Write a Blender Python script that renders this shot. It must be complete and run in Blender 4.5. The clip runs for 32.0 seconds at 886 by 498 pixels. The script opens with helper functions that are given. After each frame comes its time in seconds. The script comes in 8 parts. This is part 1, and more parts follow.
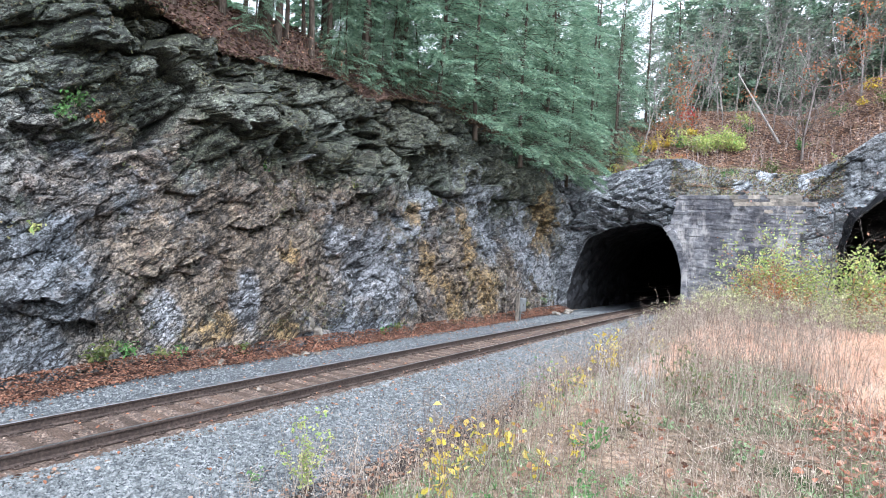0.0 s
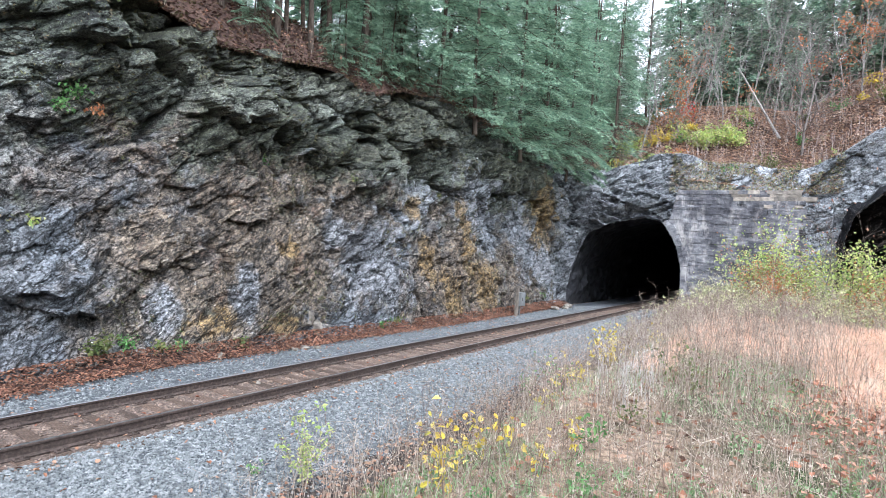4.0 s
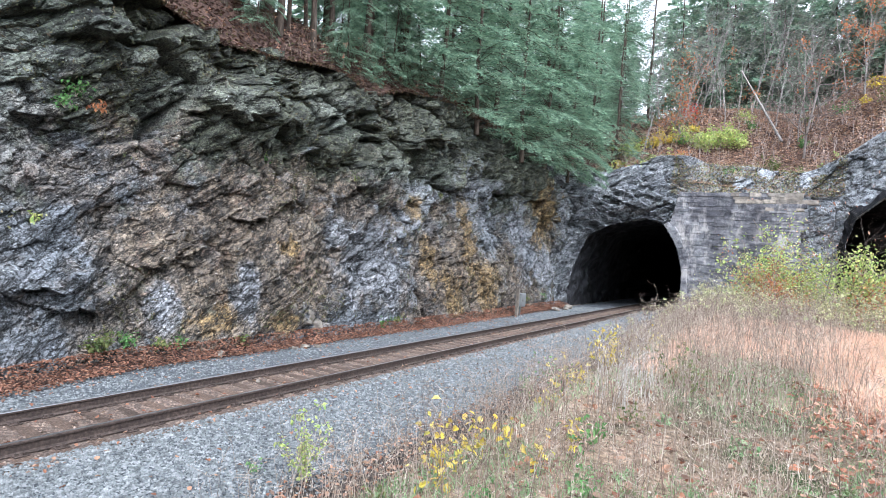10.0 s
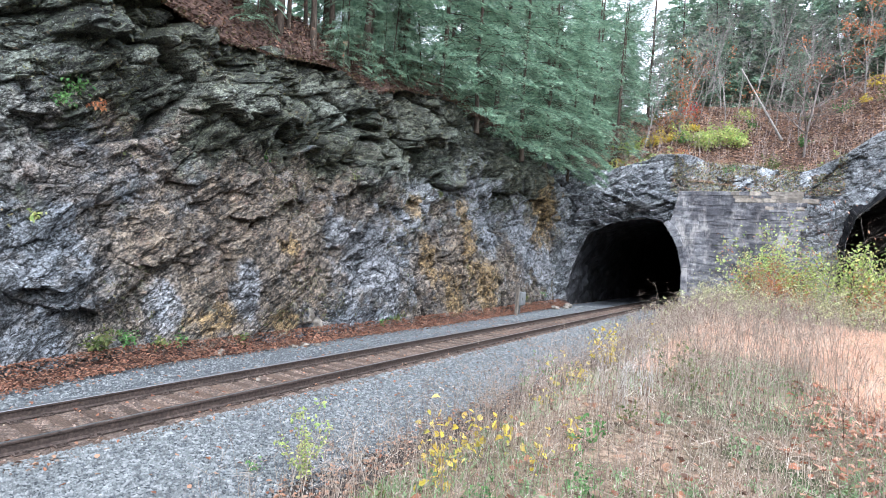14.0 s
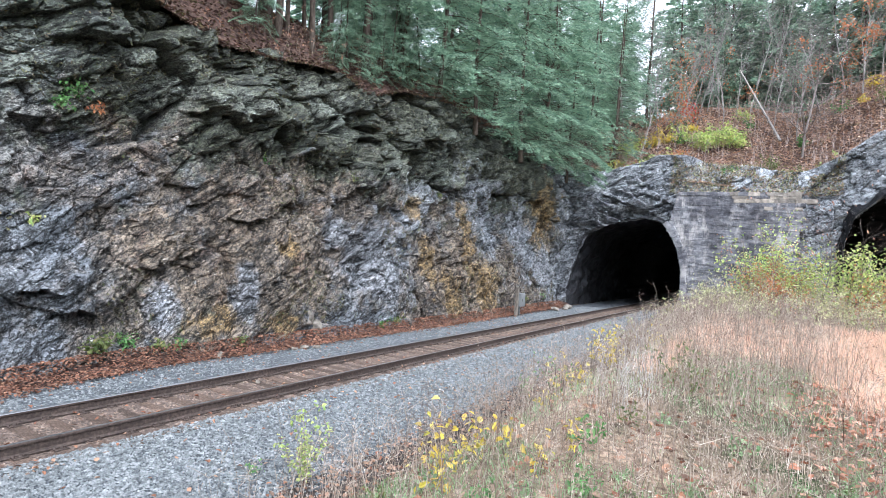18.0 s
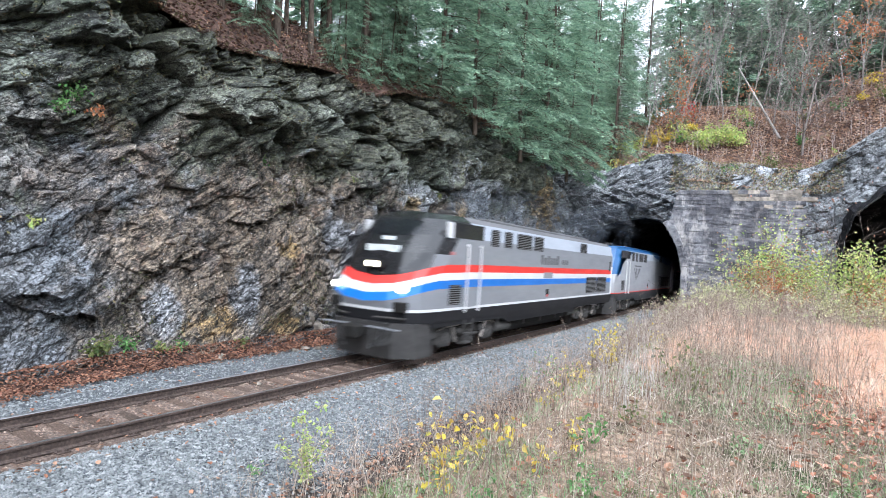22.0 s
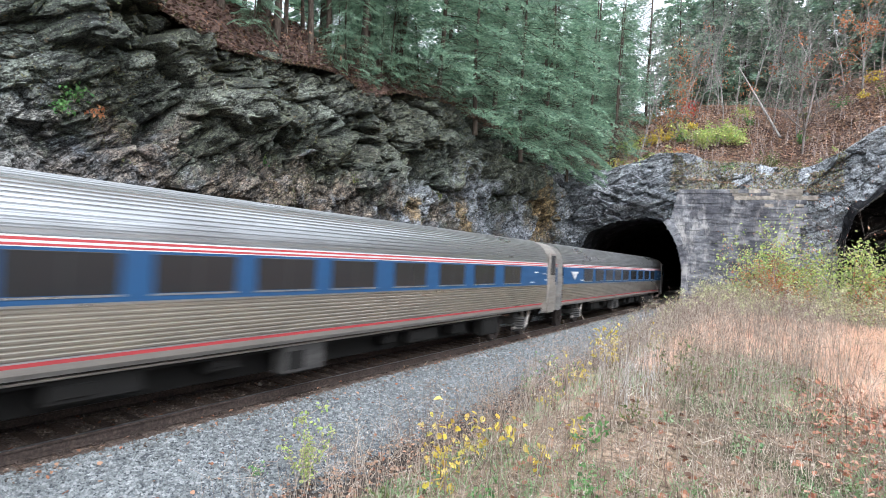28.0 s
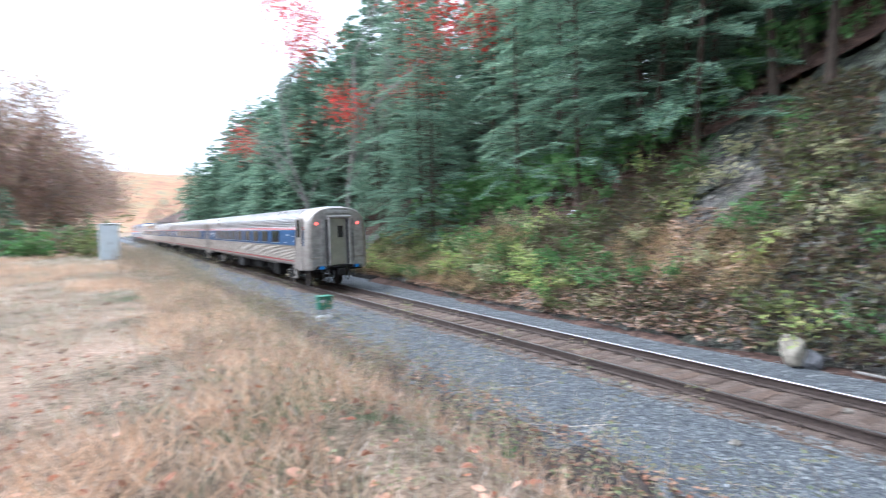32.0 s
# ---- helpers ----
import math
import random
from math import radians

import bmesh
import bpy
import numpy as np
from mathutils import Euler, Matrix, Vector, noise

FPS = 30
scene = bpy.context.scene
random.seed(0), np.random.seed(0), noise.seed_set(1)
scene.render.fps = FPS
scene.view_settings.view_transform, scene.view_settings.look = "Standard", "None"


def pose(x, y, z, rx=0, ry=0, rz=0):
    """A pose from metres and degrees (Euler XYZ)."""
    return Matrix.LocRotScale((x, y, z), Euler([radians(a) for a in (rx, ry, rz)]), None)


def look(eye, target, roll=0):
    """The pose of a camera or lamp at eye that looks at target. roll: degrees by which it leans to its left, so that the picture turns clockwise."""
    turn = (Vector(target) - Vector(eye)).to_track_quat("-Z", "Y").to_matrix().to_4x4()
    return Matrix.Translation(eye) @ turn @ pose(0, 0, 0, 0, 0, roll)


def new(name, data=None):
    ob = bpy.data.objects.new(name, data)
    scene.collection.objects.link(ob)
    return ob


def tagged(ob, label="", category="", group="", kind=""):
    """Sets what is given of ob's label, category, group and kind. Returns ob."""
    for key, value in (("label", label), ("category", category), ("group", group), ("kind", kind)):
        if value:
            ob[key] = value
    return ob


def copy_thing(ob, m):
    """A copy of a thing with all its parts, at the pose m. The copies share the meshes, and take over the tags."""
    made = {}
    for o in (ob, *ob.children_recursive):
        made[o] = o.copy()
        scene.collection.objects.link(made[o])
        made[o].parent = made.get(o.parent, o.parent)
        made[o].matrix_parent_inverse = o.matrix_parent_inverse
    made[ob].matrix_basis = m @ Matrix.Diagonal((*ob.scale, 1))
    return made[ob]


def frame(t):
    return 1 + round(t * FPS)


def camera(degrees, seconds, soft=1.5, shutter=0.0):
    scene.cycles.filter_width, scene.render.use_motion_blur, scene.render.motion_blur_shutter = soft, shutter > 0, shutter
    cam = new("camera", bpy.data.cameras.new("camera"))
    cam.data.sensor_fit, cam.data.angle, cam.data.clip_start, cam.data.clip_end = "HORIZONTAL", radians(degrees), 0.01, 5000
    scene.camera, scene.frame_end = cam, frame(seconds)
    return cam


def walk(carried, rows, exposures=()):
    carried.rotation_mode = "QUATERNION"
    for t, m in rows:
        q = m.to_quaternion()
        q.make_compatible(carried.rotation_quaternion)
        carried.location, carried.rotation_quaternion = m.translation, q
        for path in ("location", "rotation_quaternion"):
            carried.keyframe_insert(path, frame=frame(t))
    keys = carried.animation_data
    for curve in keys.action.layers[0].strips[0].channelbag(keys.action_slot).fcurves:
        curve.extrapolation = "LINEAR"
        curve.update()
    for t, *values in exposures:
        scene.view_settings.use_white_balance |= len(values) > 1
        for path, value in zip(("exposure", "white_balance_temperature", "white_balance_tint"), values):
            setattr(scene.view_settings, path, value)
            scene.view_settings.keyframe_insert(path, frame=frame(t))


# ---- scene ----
# ---- camera: held by hand on the bank, turns to follow the train at the end ----
EYE = Vector((0.0, 0.0, 3.09))
PATH = [
    (0, 31.29, 1.06, 3.82), (0.5, 31.30, 0.61, 3.86), (1, 31.30, 0.45, 3.81), (2, 31.28, 0.31, 3.79),
    (3, 31.23, 0.37, 3.90), (6, 31.14, 0.62, 3.99), (7, 31.28, 0.47, 4.41), (7.5, 31.43, 0.28, 4.45),
    (8, 31.41, 0.29, 4.59), (9, 31.32, 0.38, 4.46), (10, 31.28, 0.47, 4.43), (11, 31.22, 0.48, 4.50),
    (12, 31.26, 0.37, 4.48), (13, 31.27, 0.37, 4.46), (14, 31.26, 0.33, 4.48), (17, 31.18, 0.44, 4.25),
    (18, 31.20, 0.50, 4.25), (19, 31.23, 0.41, 4.24), (20, 31.21, 0.44, 4.11), (21, 31.17, 0.54, 3.88),
    (22, 31.23, 0.53, 3.84), (23, 31.18, 0.59, 3.70), (24, 31.24, 0.54, 3.83), (25, 31.21, 0.52, 3.71),
    (28, 31.28, 0.53, 3.65), (29, 31.28, 0.65, 3.54), (29.5, 32.57, 0.45, 3.22), (30, 40.80, 0.20, 3.09), (30.2, 46.10, -0.35, 3.25), (30.4, 55.30, -1.00, 3.50),
    (30.6, 69.80, -1.70, 3.50), (30.8, 88.00, -2.60, 2.20), (31, 108.00, -3.36, 0.60), (31.2, 119.80, -4.20, -0.80),
    (31.5, 131.96, -3.47, -0.84), (32, 147.97, -2.94, -1.75),
]


def aim(yaw, pitch, roll):
    a, b = radians(yaw), radians(pitch)
    ahead = Vector((-math.sin(a) * math.cos(b), math.cos(a) * math.cos(b), math.sin(b)))
    return look(EYE, EYE + ahead, roll)


cam = camera(77.46, 32.0, soft=0.8, shutter=0.5)
walk(cam, [(t, aim(y, p, r)) for t, y, p, r in PATH], exposures=[(0.0, 1.44, 5780, 11), (21.5, 1.44, 5780, 11), (23.0, 1.24, 6050, 10), (25.0, 1.25, 6250, 12), (27.0, 1.25, 6080, 10), (29.0, 1.24, 5880, 10), (30.2, 1.26, 5800, 9), (30.6, 1.42, 6200, 10), (31.0, 1.84, 7000, 11), (31.5, 1.67, 5850, 9), (32.0, 1.40, 5560, 11)])

# ---- light: bright overcast ----
world = bpy.data.worlds.new("overcast")
scene.world = world
world.use_nodes = True
wn, wl = world.node_tree.nodes, world.node_tree.links
sky = wn.new("ShaderNodeTexSky")
sky.sky_type, sky.sun_disc = "NISHITA", False
sky.sun_elevation, sky.sun_rotation = radians(54), radians(135)
sky.air_density, sky.dust_density, sky.ozone_density = 1.0, 7.0, 1.0
pale = wn.new("ShaderNodeHueSaturation")
pale.inputs["Saturation"].default_value = 0.22
wl.new(sky.outputs[0], pale.inputs["Color"])
even = wn.new("ShaderNodeMix")
even.data_type = "RGBA"
even.inputs[0].default_value = 0.6
even.inputs[7].default_value = (6.9, 7.3, 7.6, 1.0)
wl.new(pale.outputs[0], even.inputs[6])
wl.new(even.outputs[2], wn["Background"].inputs[0])
wn["Background"].inputs[1].default_value = 0.15
sun = new("sun", bpy.data.lights.new("sun", "SUN"))
sun.data.energy, sun.data.angle, sun.data.color = 1.5, radians(60), (1.0, 0.99, 0.97)
sun.matrix_world = look((26, -26, 50), (0, 0, 0))

# ---- materials ----
rng = np.random.default_rng(7)


def nodes_of(name):
    m = bpy.data.materials.new(name)
    m.use_nodes = True
    return m, m.node_tree.nodes, m.node_tree.links


def ramp(n, stops):
    r = n.new("ShaderNodeValToRGB")
    el = r.color_ramp.elements
    while len(el) < len(stops):
        el.new(0.5)
    for e, (at, c) in zip(el, stops):
        e.position, e.color = at, (*c, 1) if len(c) == 3 else c
    return r


def noise_node(n, l, where, scale, detail=6.0, rough=0.6, stretch=(1, 1, 1), turn=(0, 0, 0)):
    mp = n.new("ShaderNodeMapping")
    if turn != (0, 0, 0):
        mp.vector_type = "TEXTURE"
        stretch = tuple(1 / q for q in stretch)
    mp.inputs["Scale"].default_value = stretch
    mp.inputs["Rotation"].default_value = turn
    l.new(where, mp.inputs["Vector"])
    t = n.new("ShaderNodeTexNoise")
    t.inputs["Scale"].default_value, t.inputs["Detail"].default_value, t.inputs["Roughness"].default_value = scale, detail, rough
    l.new(mp.outputs[0], t.inputs["Vector"])
    return t.outputs["Fac"]


def blend(n, l, fac, a, b, mode="MIX"):
    mx = n.new("ShaderNodeMix")
    mx.data_type, mx.blend_type = "RGBA", mode
    for sock, v in ((mx.inputs[0], fac), (mx.inputs[6], a), (mx.inputs[7], b)):
        if isinstance(v, (int, float)):
            sock.default_value = v
        elif isinstance(v, tuple):
            sock.default_value = (*v, 1)
        else:
            l.new(v, sock)
    return mx.outputs[2]


def surface(name, colours, scale=4.0, rough=0.8, metal=0.0, bump=0.3, grain=40.0, stretch=(1, 1, 1), patch=0.35, spread=0.18, spec=0.4, island=False, obj=False):
    """A mottled surface: colours by a middling noise, patches by a large one, relief by a fine one."""
    m, n, l = nodes_of(name)
    p = n["Principled BSDF"]
    where = n.new("ShaderNodeTexCoord").outputs["Object"]
    f = noise_node(n, l, where, scale, 8, 0.65, stretch)
    k = len(colours)
    lo, hi = 0.5 - spread, 0.5 + spread
    r = ramp(n, [(lo + (hi - lo) * i / max(1, k - 1), c) for i, c in enumerate(colours)])
    l.new(f, r.inputs[0])
    big = noise_node(n, l, where, scale * 0.13, 4, 0.6)
    shade = ramp(n, [(0.3, (1 - patch,) * 3), (0.7, (1 + patch * 0.4,) * 3)])
    l.new(big, shade.inputs[0])
    c = blend(n, l, 1.0, r.outputs[0], shade.outputs[0], "MULTIPLY")
    if island or obj:
        src = n.new("ShaderNodeNewGeometry").outputs["Random Per Island"] if island else n.new("ShaderNodeObjectInfo").outputs["Random"]
        v = ramp(n, [(0.0, (0.6, 0.6, 0.6)), (1.0, (1.3, 1.27, 1.22))])
        l.new(src, v.inputs[0])
        c = blend(n, l, 1.0, c, v.outputs[0], "MULTIPLY")
    l.new(c, p.inputs["Base Color"])
    p.inputs["Metallic"].default_value = metal
    p.inputs["Specular IOR Level"].default_value = spec
    fine = noise_node(n, l, where, grain, 6, 0.7, stretch)
    rr = ramp(n, [(0.3, (max(0.0, rough - 0.12),) * 3), (0.7, (min(1.0, rough + 0.12),) * 3)])
    l.new(fine, rr.inputs[0])
    l.new(rr.outputs[0], p.inputs["Roughness"])
    if bump:
        b = n.new("ShaderNodeBump")
        b.inputs["Strength"].default_value, b.inputs["Distance"].default_value = bump, 0.03
        l.new(fine, b.inputs["Height"])
        l.new(b.outputs[0], p.inputs["Normal"])
    return m


def foliage(name, colours, through_light=0.35, rough=0.55):
    """Leaves: a colour for each island, some light passing through."""
    m, n, l = nodes_of(name)
    p = n["Principled BSDF"]
    r = ramp(n, [(i / max(1, len(colours) - 1), c) for i, c in enumerate(colours)])
    l.new(n.new("ShaderNodeNewGeometry").outputs["Random Per Island"], r.inputs[0])
    where = n.new("ShaderNodeTexCoord").outputs["Object"]
    v = ramp(n, [(0.35, (0.7, 0.7, 0.7)), (0.65, (1.2, 1.2, 1.2))])
    l.new(noise_node(n, l, where, 0.8, 3), v.inputs[0])
    c = blend(n, l, 1.0, r.outputs[0], v.outputs[0], "MULTIPLY")
    l.new(c, p.inputs["Base Color"])
    p.inputs["Roughness"].default_value = rough
    p.inputs["Specular IOR Level"].default_value = 0.25
    tr = n.new("ShaderNodeBsdfTranslucent")
    l.new(c, tr.inputs["Color"])
    mx = n.new("ShaderNodeMixShader")
    mx.inputs[0].default_value = through_light
    l.new(p.outputs[0], mx.inputs[1])
    l.new(tr.outputs[0], mx.inputs[2])
    l.new(mx.outputs[0], n["Material Output"].inputs[0])
    return m


def plain(name, c, rough=0.5, metal=0.0, dirt=0.25, scale=1.5, spec=0.5, coat=0.0, bump=0.04):
    """Painted or bare metal with a thin uneven film of dirt."""
    m, n, l = nodes_of(name)
    p = n["Principled BSDF"]
    where = n.new("ShaderNodeTexCoord").outputs["Object"]
    f = noise_node(n, l, where, scale, 8, 0.7, (1, 0.35, 1.6))
    r = ramp(n, [(0.35, tuple(v * (1 - dirt) + 0.02 * dirt for v in c)), (0.6, c)])
    l.new(f, r.inputs[0])
    l.new(r.outputs[0], p.inputs["Base Color"])
    rr = ramp(n, [(0.3, (min(1, rough + 0.15),) * 3), (0.7, (max(0, rough - 0.05),) * 3)])
    l.new(f, rr.inputs[0])
    l.new(rr.outputs[0], p.inputs["Roughness"])
    p.inputs["Metallic"].default_value, p.inputs["Specular IOR Level"].default_value = metal, spec
    p.inputs["Coat Weight"].default_value = coat
    if bump:
        b = n.new("ShaderNodeBump")
        b.inputs["Strength"].default_value, b.inputs["Distance"].default_value = bump, 0.02
        l.new(noise_node(n, l, where, 3.0, 3), b.inputs["Height"])
        l.new(b.outputs[0], p.inputs["Normal"])
    return m


def glow(name, c, strength):
    m, n, l = nodes_of(name)
    p = n["Principled BSDF"]
    p.inputs["Base Color"].default_value = (*c, 1)
    p.inputs["Emission Color"].default_value = (*c, 1)
    p.inputs["Emission Strength"].default_value = strength
    return m


def cliff_material(name="cliff_rock"):
    """Slate in slanting beds: bluish slabs, brown lichen, moss, ochre seepage, pale flecks, cracks painted dark."""
    m, n, l = nodes_of(name)
    p = n["Principled BSDF"]
    where = n.new("ShaderNodeTexCoord").outputs["Object"]
    sep = n.new("ShaderNodeSeparateXYZ")
    l.new(where, sep.inputs[0])
    dip = (0.62, 0.0, 0.0)

    def math_node(op, a, b=None):
        k = n.new("ShaderNodeMath")
        k.operation = op
        for sock, v in zip(k.inputs, (a, b)):
            if isinstance(v, (int, float)):
                sock.default_value = v
            elif v is not None:
                l.new(v, sock)
        return k.outputs[0]

    def span(value, lo, hi, a, b):
        k = n.new("ShaderNodeMapRange")
        k.interpolation_type = "SMOOTHSTEP"
        for sock, v in zip(k.inputs[1:5], (lo, hi, a, b)):
            sock.default_value = v
        l.new(value, k.inputs[0])
        return k.outputs[0]

    mid = noise_node(n, l, where, 3.4, 9, 0.78)
    edge = noise_node(n, l, where, 1.1, 8, 0.72, (1, 1, 0.7))
    streak = noise_node(n, l, where, 0.9, 8, 0.72, (1, 1.5, 0.22))

    def spots(places, ragged, wobble=1.5):
        """A stain of ragged outline round each place: (along, up, half length, half height)."""
        out = None
        for cy, cz, ry, rz in places:
            mp = n.new("ShaderNodeMapping")
            mp.inputs["Location"].default_value = (0, -cy / ry, -cz / rz)
            mp.inputs["Scale"].default_value = (0, 1 / ry, 1 / rz)
            l.new(where, mp.inputs["Vector"])
            ln = n.new("ShaderNodeVectorMath")
            ln.operation = "LENGTH"
            l.new(mp.outputs[0], ln.inputs[0])
            out = ln.outputs["Value"] if out is None else math_node("MINIMUM", out, ln.outputs["Value"])
        out = math_node("ADD", out, math_node("MULTIPLY", math_node("SUBTRACT", ragged, 0.5), wobble * 2))
        return span(out, 0.55, 1.15, 1.0, 0.0)

    # bluish slate in beds
    bed = noise_node(n, l, where, 1.25, 12, 0.72, (0.7, 0.36, 2.2), dip)
    slate = ramp(n, [(0.33, (0.052, 0.058, 0.067)), (0.43, (0.108, 0.119, 0.134)), (0.54, (0.168, 0.183, 0.202)), (0.66, (0.26, 0.278, 0.30))])
    l.new(bed, slate.inputs[0])
    c = slate.outputs[0]
    rest = span(sep.outputs[1], 41.6, 43.8, 1.0, 0.22)
    pale = ramp(n, [(0.36, (0.13, 0.143, 0.163)), (0.5, (0.255, 0.272, 0.298)), (0.64, (0.385, 0.404, 0.43))])
    l.new(bed, pale.inputs[0])
    # brown lichen and dried moss
    brown = ramp(n, [(0.34, (0.045, 0.035, 0.025)), (0.45, (0.125, 0.093, 0.063)), (0.56, (0.235, 0.178, 0.122)), (0.68, (0.40, 0.33, 0.245))])
    l.new(mid, brown.inputs[0])
    loose = math_node("MULTIPLY", span(sep.outputs[1], 5.0, 9.0, 0.62, 1.0), span(noise_node(n, l, where, 0.3, 9, 0.7, (1, 0.9, 1.0), dip), 0.43, 0.53, 0.0, 0.85))
    fb = math_node("MAXIMUM", math_node("MULTIPLY", span(sep.outputs[1], 1.0, 6.5, 0.6, 0.0), span(edge, 0.33, 0.47, 0.0, 1.0)), loose)
    fb = math_node("MAXIMUM", spots([(12.8, 3.4, 4.8, 2.8), (11.0, 1.4, 3.4, 1.6), (8.0, 6.0, 0.9, 0.7), (14.6, 1.4, 1.4, 1.3), (8.6, 2.6, 1.0, 1.4), (15.4, 5.6, 2.4, 1.0), (25.0, 2.4, 3.6, 2.6), (33.5, 2.4, 2.2, 1.6), (38.6, 6.4, 2.0, 1.8), (42.0, 1.0, 1.2, 1.0)], edge, 1.7), fb)
    c = blend(n, l, math_node("MULTIPLY", math_node("MULTIPLY", fb, rest), 0.86), c, brown.outputs[0])
    # reddish patches among the brown
    red = span(noise_node(n, l, where, 0.9, 7, 0.75), 0.56, 0.66, 0.0, 0.55)
    c = blend(n, l, math_node("MULTIPLY", math_node("MULTIPLY", red, fb), rest), c, (0.20, 0.115, 0.078))
    # grey-green moss, more of it higher up
    mossn = math_node("ADD", noise_node(n, l, where, 0.6, 9, 0.74, (1, 1, 0.8)), span(sep.outputs[2], 3.5, 8.2, -0.05, 0.27))
    # more moss southwards, its dark colour also standing in for tree shade
    mossn = math_node("ADD", mossn, span(sep.outputs[1], -3.0, 5.0, 0.15, 0.0))
    fm = math_node("MULTIPLY", span(mossn, 0.53, 0.66, 0.0, 0.86), rest)
    moss = ramp(n, [(0.36, (0.020, 0.026, 0.017)), (0.5, (0.060, 0.072, 0.047)), (0.66, (0.165, 0.186, 0.130))])
    l.new(mid, moss.inputs[0])
    c = blend(n, l, fm, c, moss.outputs[0])
    # pale smooth slabs show through
    c = blend(n, l, math_node("MULTIPLY", spots([(18.4, 2.4, 2.5, 2.4), (9.0, 1.1, 0.55, 0.7), (11.6, 1.4, 0.45, 1.0), (22.0, 5.3, 1.5, 1.6), (28.5, 6.0, 3.4, 2.6), (35.6, 4.8, 3.0, 3.0), (39.6, 2.6, 2.4, 2.4), (45.0, 9.0, 4.5, 5.0), (16.0, 3.6, 1.0, 0.8)], edge), 0.8), c, pale.outputs[0])
    # bright slate plates of the tunnel face
    plate = ramp(n, [(0.34, (0.10, 0.11, 0.125)), (0.48, (0.27, 0.288, 0.312)), (0.64, (0.50, 0.525, 0.55))])
    l.new(bed, plate.inputs[0])
    c = blend(n, l, span(sep.outputs[1], 42.9, 44.0, 0.0, 0.75), c, plate.outputs[0])
    # pale green crust lichen
    c = blend(n, l, math_node("MULTIPLY", spots([(5.0, 6.0, 1.2, 2.4), (9.4, 7.6, 1.2, 1.0), (11.2, 7.2, 0.9, 0.7), (16.0, 8.6, 1.6, 0.9), (20.6, 6.4, 1.6, 1.2), (3.2, 4.0, 1.6, 3.0)], edge), 0.26), c, (0.36, 0.395, 0.35))
    # ochre seepage, in streaks that run down the wall
    fr = math_node("MULTIPLY", spots([(26.2, 4.0, 0.9, 2.6), (28.6, 1.3, 1.8, 1.5), (22.6, 2.6, 0.7, 1.9), (24.4, 1.0, 0.9, 1.3), (13.4, 2.9, 0.45, 0.4), (10.6, 0.6, 0.9, 0.5), (39.8, 6.4, 2.6, 2.6), (13.0, 0.4, 0.9, 0.4), (21.5, 5.2, 0.5, 0.8)], streak, 1.7), 0.8)
    ochre = ramp(n, [(0.36, (0.06, 0.042, 0.022)), (0.46, (0.17, 0.115, 0.05)), (0.56, (0.33, 0.215, 0.085)), (0.68, (0.42, 0.34, 0.15))])
    l.new(mid, ochre.inputs[0])
    c = blend(n, l, fr, c, ochre.outputs[0])
    # pale lichen and quartz, in streaks along the beds and in flecks
    st = noise_node(n, l, where, 2.2, 10, 0.85, (0.8, 0.5, 1.5), dip)
    c = blend(n, l, span(st, 0.61, 0.70, 0.0, 0.3), c, (0.50, 0.53, 0.54))
    fl = noise_node(n, l, where, 9.0, 6, 0.85, (1, 0.7, 1.3), dip)
    patchy = span(noise_node(n, l, where, 0.7, 5, 0.65), 0.40, 0.58, 0.25, 1.0)
    c = blend(n, l, math_node("MULTIPLY", span(fl, 0.585, 0.64, 0.0, 0.7), patchy), c, (0.60, 0.63, 0.64))
    wet = ramp(n, [(0.52, (1, 1, 1)), (0.66, (0.66, 0.66, 0.68))])
    l.new(streak, wet.inputs[0])
    c = blend(n, l, 1.0, c, wet.outputs[0], "MULTIPLY")
    # cracks between the beds: the shade in them painted as dark lines
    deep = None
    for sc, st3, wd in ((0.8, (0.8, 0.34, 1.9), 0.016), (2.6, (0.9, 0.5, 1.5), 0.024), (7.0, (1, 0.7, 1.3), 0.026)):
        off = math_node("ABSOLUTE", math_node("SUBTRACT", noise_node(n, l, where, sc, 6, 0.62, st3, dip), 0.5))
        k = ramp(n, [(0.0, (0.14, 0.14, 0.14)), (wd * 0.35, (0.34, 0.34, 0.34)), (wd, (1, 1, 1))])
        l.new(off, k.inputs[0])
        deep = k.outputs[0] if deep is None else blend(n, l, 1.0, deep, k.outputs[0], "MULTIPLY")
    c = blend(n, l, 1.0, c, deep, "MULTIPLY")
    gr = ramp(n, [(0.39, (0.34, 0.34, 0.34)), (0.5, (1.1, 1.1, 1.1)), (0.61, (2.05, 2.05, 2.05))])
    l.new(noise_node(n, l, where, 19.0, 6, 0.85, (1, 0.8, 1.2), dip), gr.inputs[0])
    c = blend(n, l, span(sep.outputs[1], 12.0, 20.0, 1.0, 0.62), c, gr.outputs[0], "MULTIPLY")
    l.new(c, p.inputs["Base Color"])
    p.inputs["Specular IOR Level"].default_value = 0.45
    rr = ramp(n, [(0.35, (0.5,) * 3), (0.65, (0.9,) * 3)])
    l.new(mid, rr.inputs[0])
    l.new(rr.outputs[0], p.inputs["Roughness"])
    b1, b2, b3 = (n.new("ShaderNodeBump") for _ in range(3))
    b1.inputs["Strength"].default_value, b1.inputs["Distance"].default_value = 1.0, 0.07
    b2.inputs["Strength"].default_value, b2.inputs["Distance"].default_value = 0.9, 0.04
    b3.inputs["Strength"].default_value, b3.inputs["Distance"].default_value = 0.9, 0.06
    l.new(bed, b1.inputs["Height"])
    l.new(fl, b2.inputs["Height"])
    l.new(deep, b3.inputs["Height"])
    l.new(b1.outputs[0], b2.inputs["Normal"])
